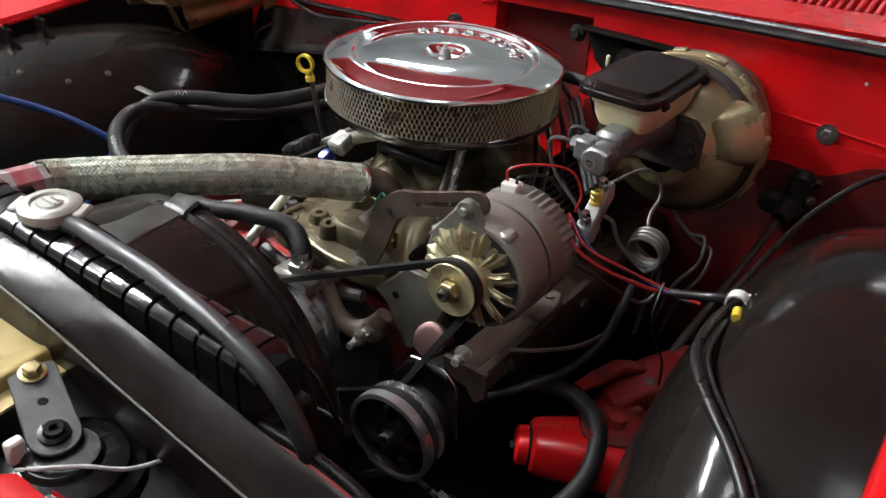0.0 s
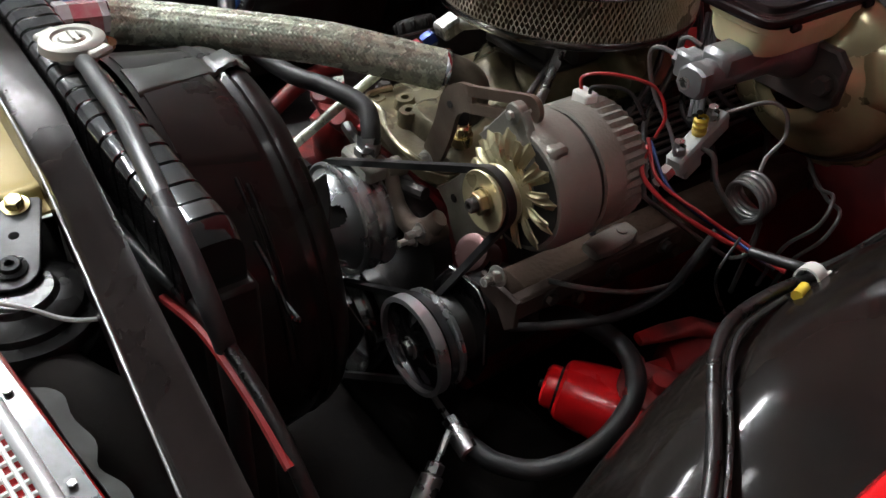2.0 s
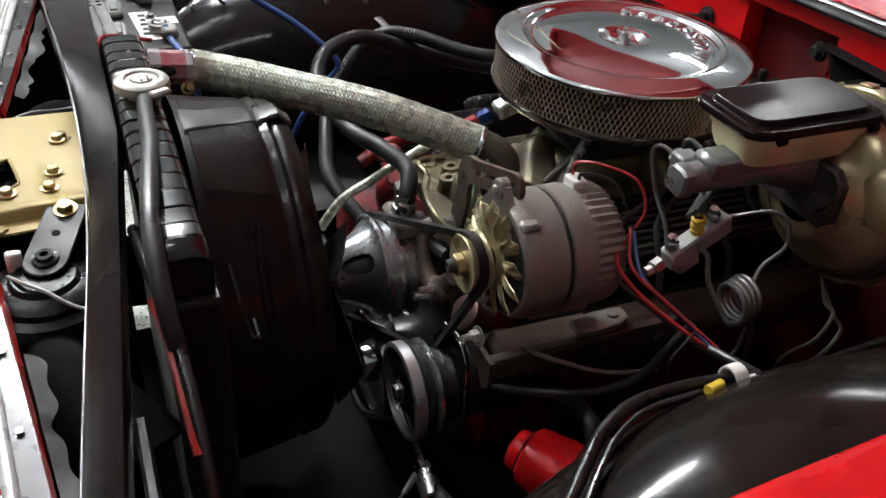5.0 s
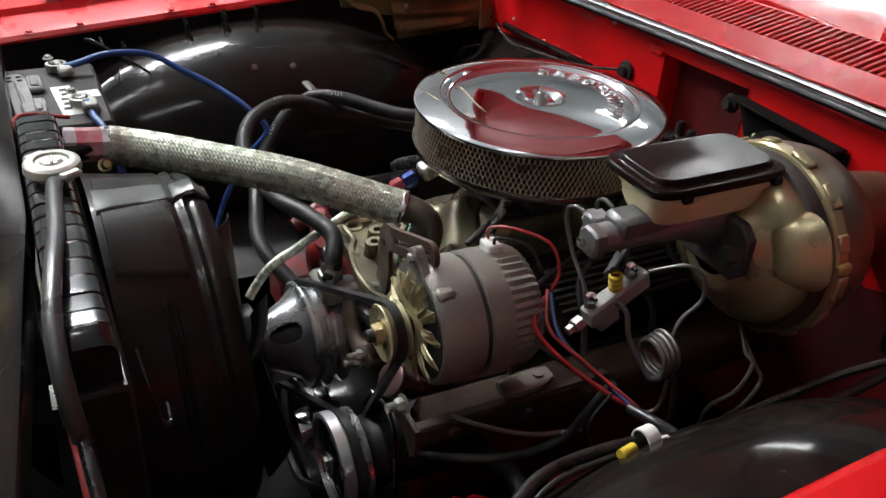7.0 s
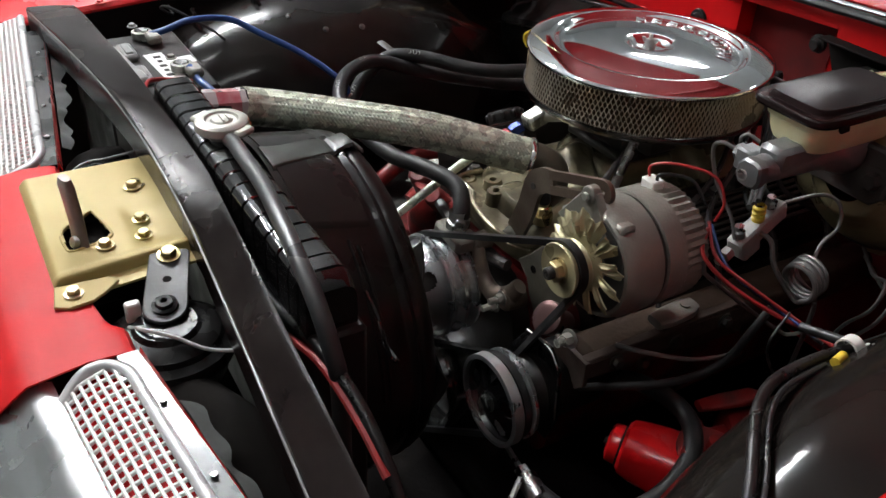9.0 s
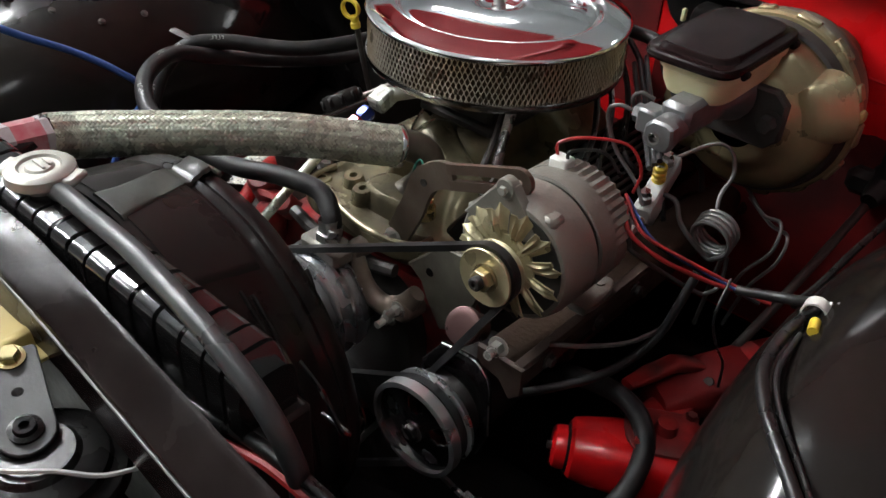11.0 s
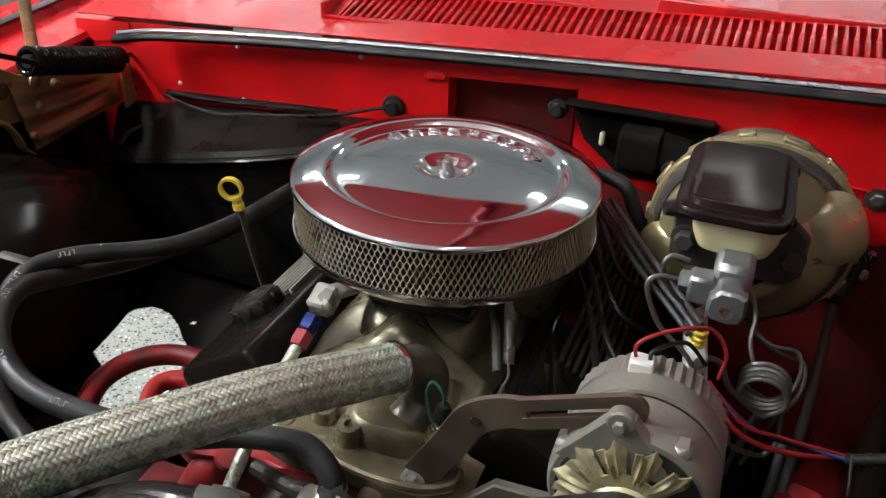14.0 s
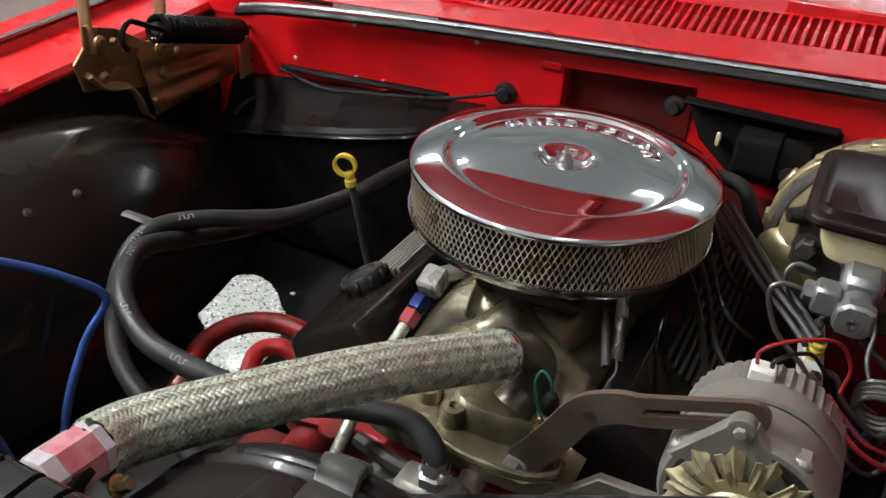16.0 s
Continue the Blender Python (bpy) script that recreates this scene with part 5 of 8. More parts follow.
wire("wire", [(0.325, -0.175, 0.875), (0.37, -0.185, 0.845), (0.42, -0.155, 0.815), (0.47, -0.14, 0.80)], 0.0018, BLUE, "dark blue insulated wire beside the red wires")
wire("wire", [(0.325, -0.178, 0.87), (0.37, -0.18, 0.84), (0.42, -0.15, 0.81), (0.48, -0.138, 0.797)], 0.0026, BLACK_TAPE, "black insulated wire beside the red wires")
wire("wiring_harness", [(0.458, -0.153, 0.811), (0.508, -0.151, 0.827), (0.54, -0.17, 0.850), (0.547, -0.206, 0.868), (0.541, -0.255, 0.868), (0.547, -0.315, 0.872), (0.566, -0.357, 0.873), (0.591, -0.388, 0.871), (0.611, -0.410, 0.868), (0.634, -0.438, 0.866), (0.66, -0.475, 0.86), (0.69, -0.52, 0.85)], 0.0056, BLACK_TAPE, "black taped wiring harness lying over the inner fender", "wiring harness")
wire("wire", [(0.551, -0.250, 0.868), (0.557, -0.310, 0.871), (0.575, -0.350, 0.872), (0.600, -0.381, 0.870), (0.620, -0.403, 0.867), (0.643, -0.432, 0.865), (0.67, -0.47, 0.858)], 0.0028, BLACK_TAPE, "black wire beside the harness")
wire("wire", [(0.515, -0.150, 0.822), (0.520, -0.09, 0.822), (0.530, -0.02, 0.842), (0.552, 0.06, 0.872), (0.60, 0.14, 0.905), (0.70, 0.2, 0.925)], 0.0042, BLACK_TAPE, "black taped harness running back to the firewall", "wiring harness")


def harness_clamp():
    t = thing("harness_clamp", (0.551, -0.21, 0.868), "plated loop clamp with a yellow wire terminal on the inner fender", "clamp")
    g = G()
    lathe(g, [(0.010, -0.007), (0.012, -0.007), (0.012, 0.007), (0.010, 0.007)], along((0.549, -0.215, 0.873), (0.1, -1, 0.0)), 20)
    rbox(g, (0.565, -0.205, 0.876), (0.022, 0.016, 0.004), 0.001)
    part("loop", g, WHITE, t, "pale plated strap")
    g = G()
    hexbolt(g, (0.567, -0.203, 0.878), (0, 0, 1), 0.006, 0.006)
    part("bolt", g, STEEL, t)
    g = G()
    tube(g, [(0.556, -0.235, 0.877), (0.560, -0.252, 0.878)], 0.005, 10, 1)
    part("terminal", g, YELLOW, t, "bright yellow terminal sleeve")


harness_clamp()


def alternator_bracket():
    t = thing("alternator_bracket", (0.075, -0.27, 0.747), "rust tinted bare steel slotted alternator adjusting bracket", "bracket")
    g = G()
    # the strap in its own plane, bent like a dog leg, with a slot
    A, E = Vector((0.082, -0.270, 0.752)), Vector((0.288, -0.312, 0.925))
    y0 = Vector((0, 1, 0))

    def ribbon(pts, widths, th=0.006):
        rings = []
        for i, p in enumerate(pts):
            d = (pts[min(i + 1, len(pts) - 1)] - pts[max(i - 1, 0)]).normalized()
            side = d.cross(y0).normalized()
            n2 = side.cross(d).normalized()
            w2 = widths[i]
            rings.append([p + side * w2 + n2 * th / 2, p + side * w2 - n2 * th / 2, p - side * w2 - n2 * th / 2, p - side * w2 + n2 * th / 2])
        loft(g, rings)
    mid = curve_points([A, Vector((0.113, -0.279, 0.808)), Vector((0.138, -0.29, 0.858)), Vector((0.165, -0.297, 0.882)), Vector((0.19, -0.301, 0.892))], 6)
    ribbon(mid, [0.0168 - 0.002 * (i / len(mid)) ** 2 for i in range(len(mid))])
    d = (E - mid[-1]).normalized()
    side = d.cross(y0).normalized()
    E = E + Vector((0, 0.014, 0)) - d * 0.019
    d = (E - mid[-1]).normalized()
    side = d.cross(y0).normalized()
    loop = [mid[-1] + side * 0.0092 - d * 0.006] + [E + side * 0.0092 * math.cos(q) + d * 0.0095 * math.sin(q) for q in [math.pi * k / 10 for k in range(11)]] + [mid[-1] - side * 0.0092 - d * 0.006]
    ribbon(loop, [0.0056] * len(loop))
    part("strap", g, BRACKET, t, sharp=30)
    g = G()
    hexbolt(g, (0.077, -0.274, 0.746), (0, -1, 0.25), 0.0085, 0.012)
    lathe(g, [(0.0125, -0.012), (0.0125, 0.002), (0.009, 0.003)], along((0.077, -0.274, 0.746), (0, -1, 0.25)), 20)
    part("bolt", g, CAST_BRIGHT, t)
    g = G()
    lathe(g, [(0.0045, 0), (0.0045, 0.0012), (0.0, 0.0012)], along((0.143, -0.2955, 0.862), (0, -1, 0)), 12)
    part("hole", g, DARK, t)


alternator_bracket()


def lower_bracket():
    g = G()
    loft(g, [oval((x, y, 0.735), (1, 0, 0), (0, 0, 1), a, 0.006, 4, 16) for x, y, a in ((0.310, -0.215, 0.012), (0.309, -0.195, 0.016), (0.306, -0.16, 0.016), (0.304, -0.145, 0.011))])
    lathe(g, [(0.0065, 0), (0.0065, 0.0022), (0, 0.0022)], along((0.306, -0.162, 0.741), (0, 0, 1)), 14)
    single("lower_alternator_bracket", g, CAST_GREY, (0.309, -0.18, 0.728), "flat pale alloy lower alternator bracket", "bracket")
    t = thing("rusty_angle_bracket", (0.31, -0.2, 0.68), "rust brown angle iron bracket bolted below the alternator", "bracket")
    g = G()
    rbox(g, (0.319, -0.195, 0.707), (0.006, 0.262, 0.026), 0.002)
    rbox(g, (0.314, -0.195, 0.7205), (0.014, 0.262, 0.005), 0.002)
    part("rail", g, RUST_BROWN, t)
    g = G()
    prism(g, [(-0.022, 0.020), (0.040, 0.020), (0.040, -0.016), (0.026, -0.030), (0.010, -0.010), (-0.022, -0.004)], 0.006, along((0.283, -0.323, 0.702), (0, -1, 0), (0, 0, 1)), 0.0012)
    part("end_plate", g, RUST_BROWN, t)
    for y, z in ((-0.281, 0.709), (-0.184, 0.704), (-0.10, 0.706)):
        g = G()
        hexbolt(g, (0.323, y, z), (1, 0, 0), 0.0075, 0.008)
        part("bolt", g, DARK, t)
    g = G()
    hexbolt(g, (0.290, -0.330, 0.738), (0.1, -1, 0.1), 0.0085, 0.012)
    lathe(g, [(0.0055, 0.0), (0.0055, 0.022), (0, 0.022)], along((0.290, -0.330, 0.738), (0.1, -1, 0.1)), 12)
    part("pivot_bolt", g, CAST_BRIGHT, t, "bright plated pivot bolt")


lower_bracket()


def exhaust_manifold():
    t = thing("exhaust_manifold", (0.28, -0.1, 0.63), "rusty brown cast iron exhaust manifold", "exhaust manifold")
    g = G()
    loft(g, [oval((x, y, z), (1, 0, 0), (0, 0, 1), a, b, 3, 22) for x, y, z, a, b in
             ((0.275, -0.305, 0.685, 0.018, 0.018), (0.278, -0.295, 0.688, 0.027, 0.025), (0.285, -0.20, 0.690, 0.03, 0.027), (0.29, -0.05, 0.69, 0.033, 0.03), (0.29, 0.12, 0.688, 0.033, 0.03), (0.285, 0.22, 0.68, 0.025, 0.025))])
    part("log", g, RUST, t)
    for y in (-0.26, -0.10, 0.05, 0.18):
        g = G()
        loft(g, [oval((0.24, y, 0.66), (0, 1, 0), (0, 0, 1), 0.028, 0.024, 3, 16), oval((0.29, y, 0.685), (0, 1, 0), (0, 0, 1), 0.028, 0.024, 3, 16)])
        hexbolt(g, (0.318, y + 0.03, 0.682), (1, 0, 0.2), 0.007)
        part("port", g, RUST, t)


exhaust_manifold()


def distributor():
    t = thing("distributor", (0.0, 0.235, 0.74), "black plastic ignition distributor cap behind the carburetor", "distributor")
    g = G()
    lathe(g, [(0.03, 0.74), (0.032, 0.80), (0.062, 0.805), (0.066, 0.815), (0.066, 0.835), (0.055, 0.85), (0.03, 0.855), (0, 0.855)], pose(0.0, 0.235, 0), 28)
    part("cap", g, BLACK_DULL, t)
    for i in range(8):
        a = 2 * math.pi * i / 8 + 0.2
        g = G()
        lathe(g, [(0.008, 0.85), (0.008, 0.87), (0.005, 0.875), (0, 0.875)], pose(0.045 * math.cos(a), 0.235 + 0.045 * math.sin(a), 0), 12)
        part("tower", g, BLACK_DULL, t)


distributor()
for k in range(4):
    y1 = 0.16 - 0.105 * k
    wire("spark_plug_wire", [(0.035, 0.22 - 0.008 * k, 0.873), (0.075, 0.20 - 0.02 * k, 0.89 - 0.004 * k), (0.15 + 0.008 * k, 0.15 - 0.05 * k, 0.86 - 0.01 * k), (0.205 + 0.006 * k, 0.10 - 0.075 * k, 0.80), (0.262, y1 - 0.02, 0.765), (0.285, y1 - 0.03, 0.73)], 0.0042, BLACK_TAPE, "black rubber spark plug wire over the valve cover", "ignition wire")


def water_pump():
    t = thing("water_pump", (0.0, -0.3, 0.6), "stained cast aluminium water pump with bolted arms", "water pump")
    X, Y, Z = (1, 0, 0), (0, 1, 0), (0, 0, 1)
    g = G()
    loft(g, [oval((0, y, 0.64), X, Z, a, b, 2.3, 30) for y, a, b in ((-0.345, 0.025, 0.025), (-0.325, 0.032, 0.032), (-0.318, 0.055, 0.05), (-0.295, 0.065, 0.058), (-0.285, 0.06, 0.055))])
    part("housing", g, CAST, t)
    g = G()
    tube(g, [(0.040, -0.302, 0.722), (0.050, -0.304, 0.700), (0.064, -0.304, 0.674), (0.092, -0.303, 0.664), (0.122, -0.302, 0.678), (0.142, -0.298, 0.708)], [0.010, 0.012, 0.014, 0.015, 0.016, 0.011], 14, 6, flat=0.8)
    lathe(g, [(0.0, 0.012), (0.012, 0.012), (0.016, 0.008), (0.018, -0.02)], along((0.126, -0.303, 0.678), (0, -1, 0)), 20)
    lathe(g, [(0.0, 0.006), (0.010, 0.006), (0.013, 0.002), (0.014, -0.02)], along((0.040, -0.304, 0.722), (0, -1, 0)), 18)
    part("arm", g, PUMP_CAST, t, "dull brown grey cast arm")
    for x, z in ((0.127, 0.684), (0.112, 0.662)):
        g = G()
        hexbolt(g, (x, -0.314, z), (0, -1, 0), 0.0075, 0.010)
        tube(g, [(x, -0.322, z), (x, -0.336, z)], 0.0048, 8, 1)
        part("bolt", g, CAST_BRIGHT, t)
    g = G()
    rbox(g, (0.008, -0.318, 0.718), (0.07, 0.04, 0.026), 0.006)
    part("outlet_pad", g, CAST_GREY, t)
    g = G()
    lathe(g, [(0.017, 0), (0.017, 0.012), (0.0135, 0.014), (0.0135, 0.03)], along((0.010, -0.318, 0.731), (0.0, 0, 1)), 6)
    part("fitting", g, STEEL, t)


water_pump()


def wp_pulley():
    t = thing("water_pump_pulley", (0, -0.36, 0.6), "polished chrome water pump pulley with a windowed cone", "pulley")
    m = along((WPX, 0, WPZ), (0, 1, 0))
    g = G()
    lathe(g, [(0.058, -0.352), (0.075, -0.362), (0.078, -0.360), (0.078, -0.357), (0.068, -0.350), (0.068, -0.346), (0.078, -0.339), (0.078, -0.335), (0.068, -0.328), (0.068, -0.324), (0.078, -0.317), (0.077, -0.313), (0.06, -0.316)], m, 72)
    part("groove_ring", g, PULLEY_STEEL, t)
    g = G()
    vs, fs = [], []
    n, q = 160, 24
    for i in range(n):
        a = 2 * math.pi * i / n
        for k in range(q + 1):
            u = k / q
            r = 0.070 - 0.036 * u ** 0.8
            vs.append((r * math.cos(a), r * math.sin(a), -0.360 - 0.062 * u))
    for i in range(n):
        for k in range(q):
            da = ((i % 40) - 19.5) / 7.5
            dk = (k - 11.5) / 8.2
            if da * da + dk * dk < 1:
                continue
            j = (i + 1) % n
            fs.append((i * (q + 1) + k, j * (q + 1) + k, j * (q + 1) + k + 1, i * (q + 1) + k + 1))
    g.add(vs, fs, m)
    lathe(g, [(0.034, -0.422), (0.03, -0.424), (0.0, -0.424)], m, 40)
    part("cone", g, PULLEY_STEEL, t, "chrome cone with four windows", solid=0.002)
    g = G()
    lathe(g, [(0.05, -0.352), (0.03, -0.41), (0.0, -0.415)], m, 30)
    part("hub", g, DARK, t)


wp_pulley()


def radiator_fan():
    t = thing("radiator_fan", (0.01, -0.47, 0.6), "black engine cooling fan inside the shroud", "fan")
    g = G()
    m = along((WPX, 0, WPZ), (0, 1, 0))
    lathe(g, [(0.0, -0.47), (0.05, -0.468), (0.06, -0.45), (0.06, -0.425), (0.0, -0.425)], m, 36)
    part("hub", g, BLACK_DULL, t)
    for i in range(6):
        g = G()
        rm = m @ Matrix.Rotation(2 * math.pi * i / 6 + 0.25, 4, "Z")
        sheet(g, lambda u, v: rm @ Vector((0.05 + 0.135 * u, -0.035 + 0.07 * v, -0.445 - 0.03 * (v - 0.5) + 0.006 * math.sin(3 * v))), 6, 4)
        part("blade", g, BLACK_DULL, t, solid=0.002)


radiator_fan()


def ps_pulley():
    t = thing("power_steering_pulley", (PSX, -0.38, PSZ - 0.07), "polished chrome power steering pulley with round holes", "pulley")
    m = along((PSX, 0, PSZ), (0, 1, 0))
    R = PSR
    g = G()
    lathe(g, [(R - 0.006, -0.402), (R, -0.401), (R, -0.388), (R - 0.002, -0.386), (R - 0.014, -0.380), (R - 0.014, -0.376), (R - 0.001, -0.369), (R - 0.002, -0.364), (R - 0.01, -0.364)], m, 72)
    part("rim", g, PULLEY_STEEL, t)
    g = G()
    vs, fs = [], []
    n, q = 80, 12
    for i in range(n):
        a = 2 * math.pi * i / n
        for k in range(q + 1):
            r = 0.010 + (R - 0.006 - 0.010) * k / q
            vs.append((r * math.cos(a), r * math.sin(a), -0.398 - 0.003 * math.cos(math.pi * k / q)))
    for i in range(n):
        for k in range(q):
            r = 0.010 + (R - 0.016) * (k + 0.5) / q
            a = (2 * math.pi * (i + 0.5) / n + 0.35) % (2 * math.pi / 5) - math.pi / 5
            if math.hypot(r * math.cos(a) - 0.6 * R, r * math.sin(a)) < 0.0115:
                continue
            j = (i + 1) % n
            fs.append((i * (q + 1) + k, j * (q + 1) + k, j * (q + 1) + k + 1, i * (q + 1) + k + 1))
    g.add(vs, fs, m)
    part("face", g, TANK, t, "gloss black face with five holes", solid=0.002)
    g = G()
    hexbolt(g, (PSX, -0.401, PSZ), (0, -1, 0), 0.010, 0.008)
    part("bolt", g, STEEL, t)
    g = G()
    lathe(g, [(0.03, -0.365), (0.045, -0.35), (0.05, -0.32), (0.05, -0.25), (0.0, -0.24)], m, 40)
    part("pump", g, BLACK_DULL, t, "black pump body behind the pulley")
    g = G()
    prism(g, [(-0.045, -0.06), (0.04, -0.065), (0.056, -0.02), (0.050, 0.055), (0.028, 0.078), (-0.02, 0.074), (-0.05, 0.03)], 0.005, along((PSX + 0.005, -0.335, PSZ + 0.01), (0, -1, 0), (0, 0, 1)), 0.0015)
    plate = part("bracket", g, TANK, t, "gloss black plate bracket")
    g = G()
    tube(g, [(PSX + 0.005 + x, -0.3405, PSZ + 0.01 + z) for x, z in ((0.056, -0.02), (0.053, 0.02), (0.050, 0.055), (0.042, 0.068), (0.028, 0.078), (0.0, 0.077), (-0.02, 0.074))], 0.0011, 6, 5)
    part("worn_edge", g, STEEL, plate, "bright worn edge")


ps_pulley()


def pump_cap():
    g = G()
    lathe(g, [(0.0, 0.0012), (0.012, 0.0010), (0.0195, 0.0004), (0.0215, -0.0006), (0.0222, -0.003), (0.0222, -0.009), (0.017, -0.011), (0.017, -0.04)], along((0.232, -0.322, 0.727), (0.05, -0.8, 0.6)), 32)
    single("pump_filler_cap", g, CAP_TINT, (0.232, -0.318, 0.70), "small round chrome filler cap below the alternator", "filler cap")


pump_cap()


def crank_pulley():
    t = thing("crank_pulley", (0, -0.39, 0.37), "dark steel crankshaft pulley below the water pump", "pulley")
    m = along((CRX, 0, CRZ), (0, 1, 0))
    g = G()
    lathe(g, [(0.0, -0.372), (0.03, -0.372), (0.034, -0.352), (0.07, -0.352), (0.082, -0.362), (0.084, -0.36), (0.072, -0.345), (0.072, -0.341), (0.084, -0.33), (0.083, -0.326), (0.06, -0.33), (0.06, -0.29)], m, 60)
    part("pulley", g, CHROME_WORN, t)


crank_pulley()


def belt(name, circles, y, w, label):
    """A V belt round pulleys (x, z, r), given anticlockwise."""
    n = len(circles)
    th = []
    for i in range(n):
        x0, z0, r0 = circles[i]
        x1, z1, r1 = circles[(i + 1) % n]
        th.append(math.atan2(z1 - z0, x1 - x0) - math.acos((r0 - r1) / math.hypot(x1 - x0, z1 - z0)))
    rings = []
    for i in range(n):
        x, z, r = circles[i]
        a0, a1 = th[i - 1], th[i]
        while a1 < a0:
            a1 += 2 * math.pi
        for k in range(17):
            q = a0 + (a1 - a0) * k / 16
            c, sn = math.cos(q), math.sin(q)
            rings.append([(x + rr * c, y + dy, z + rr * sn) for rr, dy in ((r, -w * 0.5), (r, w * 0.5), (r - 0.008, w * 0.32), (r - 0.008, -w * 0.32))])
    g = G()
    loft(g, rings + [rings[0]], caps=False)
    return single(name, g, RUBBER, (circles[0][0], y, circles[0][1]), label, "belt", "drive belts")


belt("drive_belt", ((WPX, WPZ, 0.079), (CRX, CRZ, 0.085), (AX, AZ, 0.033)), -0.3445, 0.010, "black rubber V belt round alternator and water pump pulleys")
belt("drive_belt", ((CRX, CRZ, 0.080), (PSX, PSZ, PSR - 0.004)), -0.378, 0.010, "black rubber V belt round the power steering pulley")


# ---- cooling ----
def radiator():
    t = thing("radiator", (0.06, -0.64, 0.35), "gloss black painted radiator with a ribbed top tank", "radiator")
    x0, x1 = -0.185, 0.315
    g = G()
    grooves = (-0.182, -0.160, -0.128, -0.102, -0.077, -0.050, -0.022, 0.006, 0.034, 0.062, 0.090, 0.118, 0.151, 0.184, 0.215, 0.246, 0.274, 0.297)
    stations = [(x0, -0.006), (x0 + 0.003, 0.0)]
    for k, x in enumerate(grooves):
        w = 0.0026 + 0.0004 * math.sin(5 * k)
        stations += [(x - w, 0.0006 * math.sin(7 * k)), (x - w + 0.0014, -0.0042), (x + w - 0.0014, -0.0042), (x + w, 0.0005 * math.cos(4 * k))]
    stations += [(0.306, -0.002), (x1, -0.012)]
    stations = [q for k, q in enumerate(stations) if k == 0 or q[0] > stations[k - 1][0]]
    rings = []
    for x, rib in stations:
        top = 0.9405 + rib
        side = min(0.0, rib) * 0.5 if x < 0.305 else 0.0
        rings.append([(x, -0.669 - side, 0.88), (x, -0.669 - side, top - 0.014), (x, -0.668 - side, top - 0.009), (x, -0.666 - side, top - 0.0045), (x, -0.662, top - 0.0015), (x, -0.657, top), (x, -0.645, top + 0.0003), (x, -0.630, top), (x, -0.625, top - 0.0015),
                      (x, -0.621 + side, top - 0.0045), (x, -0.619 + side, top - 0.009), (x, -0.618 + side, top - 0.014), (x, -0.618 + side, 0.88)])
    loft(g, rings)
    part("top_tank", g, TANK, t, "grooved black enamelled tank", sharp=34)
    g = G()
    rbox(g, (0.065, -0.637, 0.62), (0.52, 0.05, 0.53), 0.004)
    part("core", g, BLACK_DULL, t)
    g = G()
    tube(g, [(-0.14, -0.63, 0.90), (-0.145, -0.60, 0.905), (-0.150, -0.56, 0.906)], 0.019, 16, 5)
    part("neck", g, TANK, t)
    g = G()
    lathe(g, [(0.02, 0.935), (0.02, 0.948)], pose(0.0, -0.637, 0), 24)
    tube(g, [(0.01, -0.637, 0.945), (0.045, -0.64, 0.944)], 0.0045, 8, 1)
    part("filler_neck", g, STEEL, t)
    g = G()
    m = pose(0.0, -0.637, 0)
    lathe(g, [(0.0, 0.9605), (0.011, 0.9605), (0.013, 0.9585), (0.017, 0.9585), (0.019, 0.961), (0.026, 0.961), (0.030, 0.958), (0.031, 0.950), (0.029, 0.948), (0.02, 0.947)], m, 40)
    for s in (-1, 1):
        rbox(g, (0.031 * s, 0, 0.953), (0.016, 0.026, 0.008), 0.003, m @ Matrix.Rotation(0.5, 4, "Z"))
    cap = part("pressure_cap", g, CAST_BRIGHT, t, "worn silver pressure cap")
    g = G()
    rbox(g, (0.0, -0.637, 0.9615), (0.02, 0.0035, 0.002), 0.0008)
    rbox(g, (0.0, -0.630, 0.9615), (0.014, 0.003, 0.002), 0.0008)
    part("stamping", g, CAST_BRIGHT, cap)


radiator()
wire("overflow_hose", [(0.024, -0.637, 0.944), (0.050, -0.640, 0.953), (0.091, -0.643, 0.955), (0.155, -0.647, 0.958), (0.224, -0.656, 0.960), (0.292, -0.664, 0.955), (0.338, -0.666, 0.935), (0.362, -0.664, 0.90), (0.366, -0.66, 0.855), (0.37, -0.66, 0.7), (0.37, -0.66, 0.5)], 0.0085, RUBBER_GREY, "grey rubber overflow hose along the radiator", "hose")


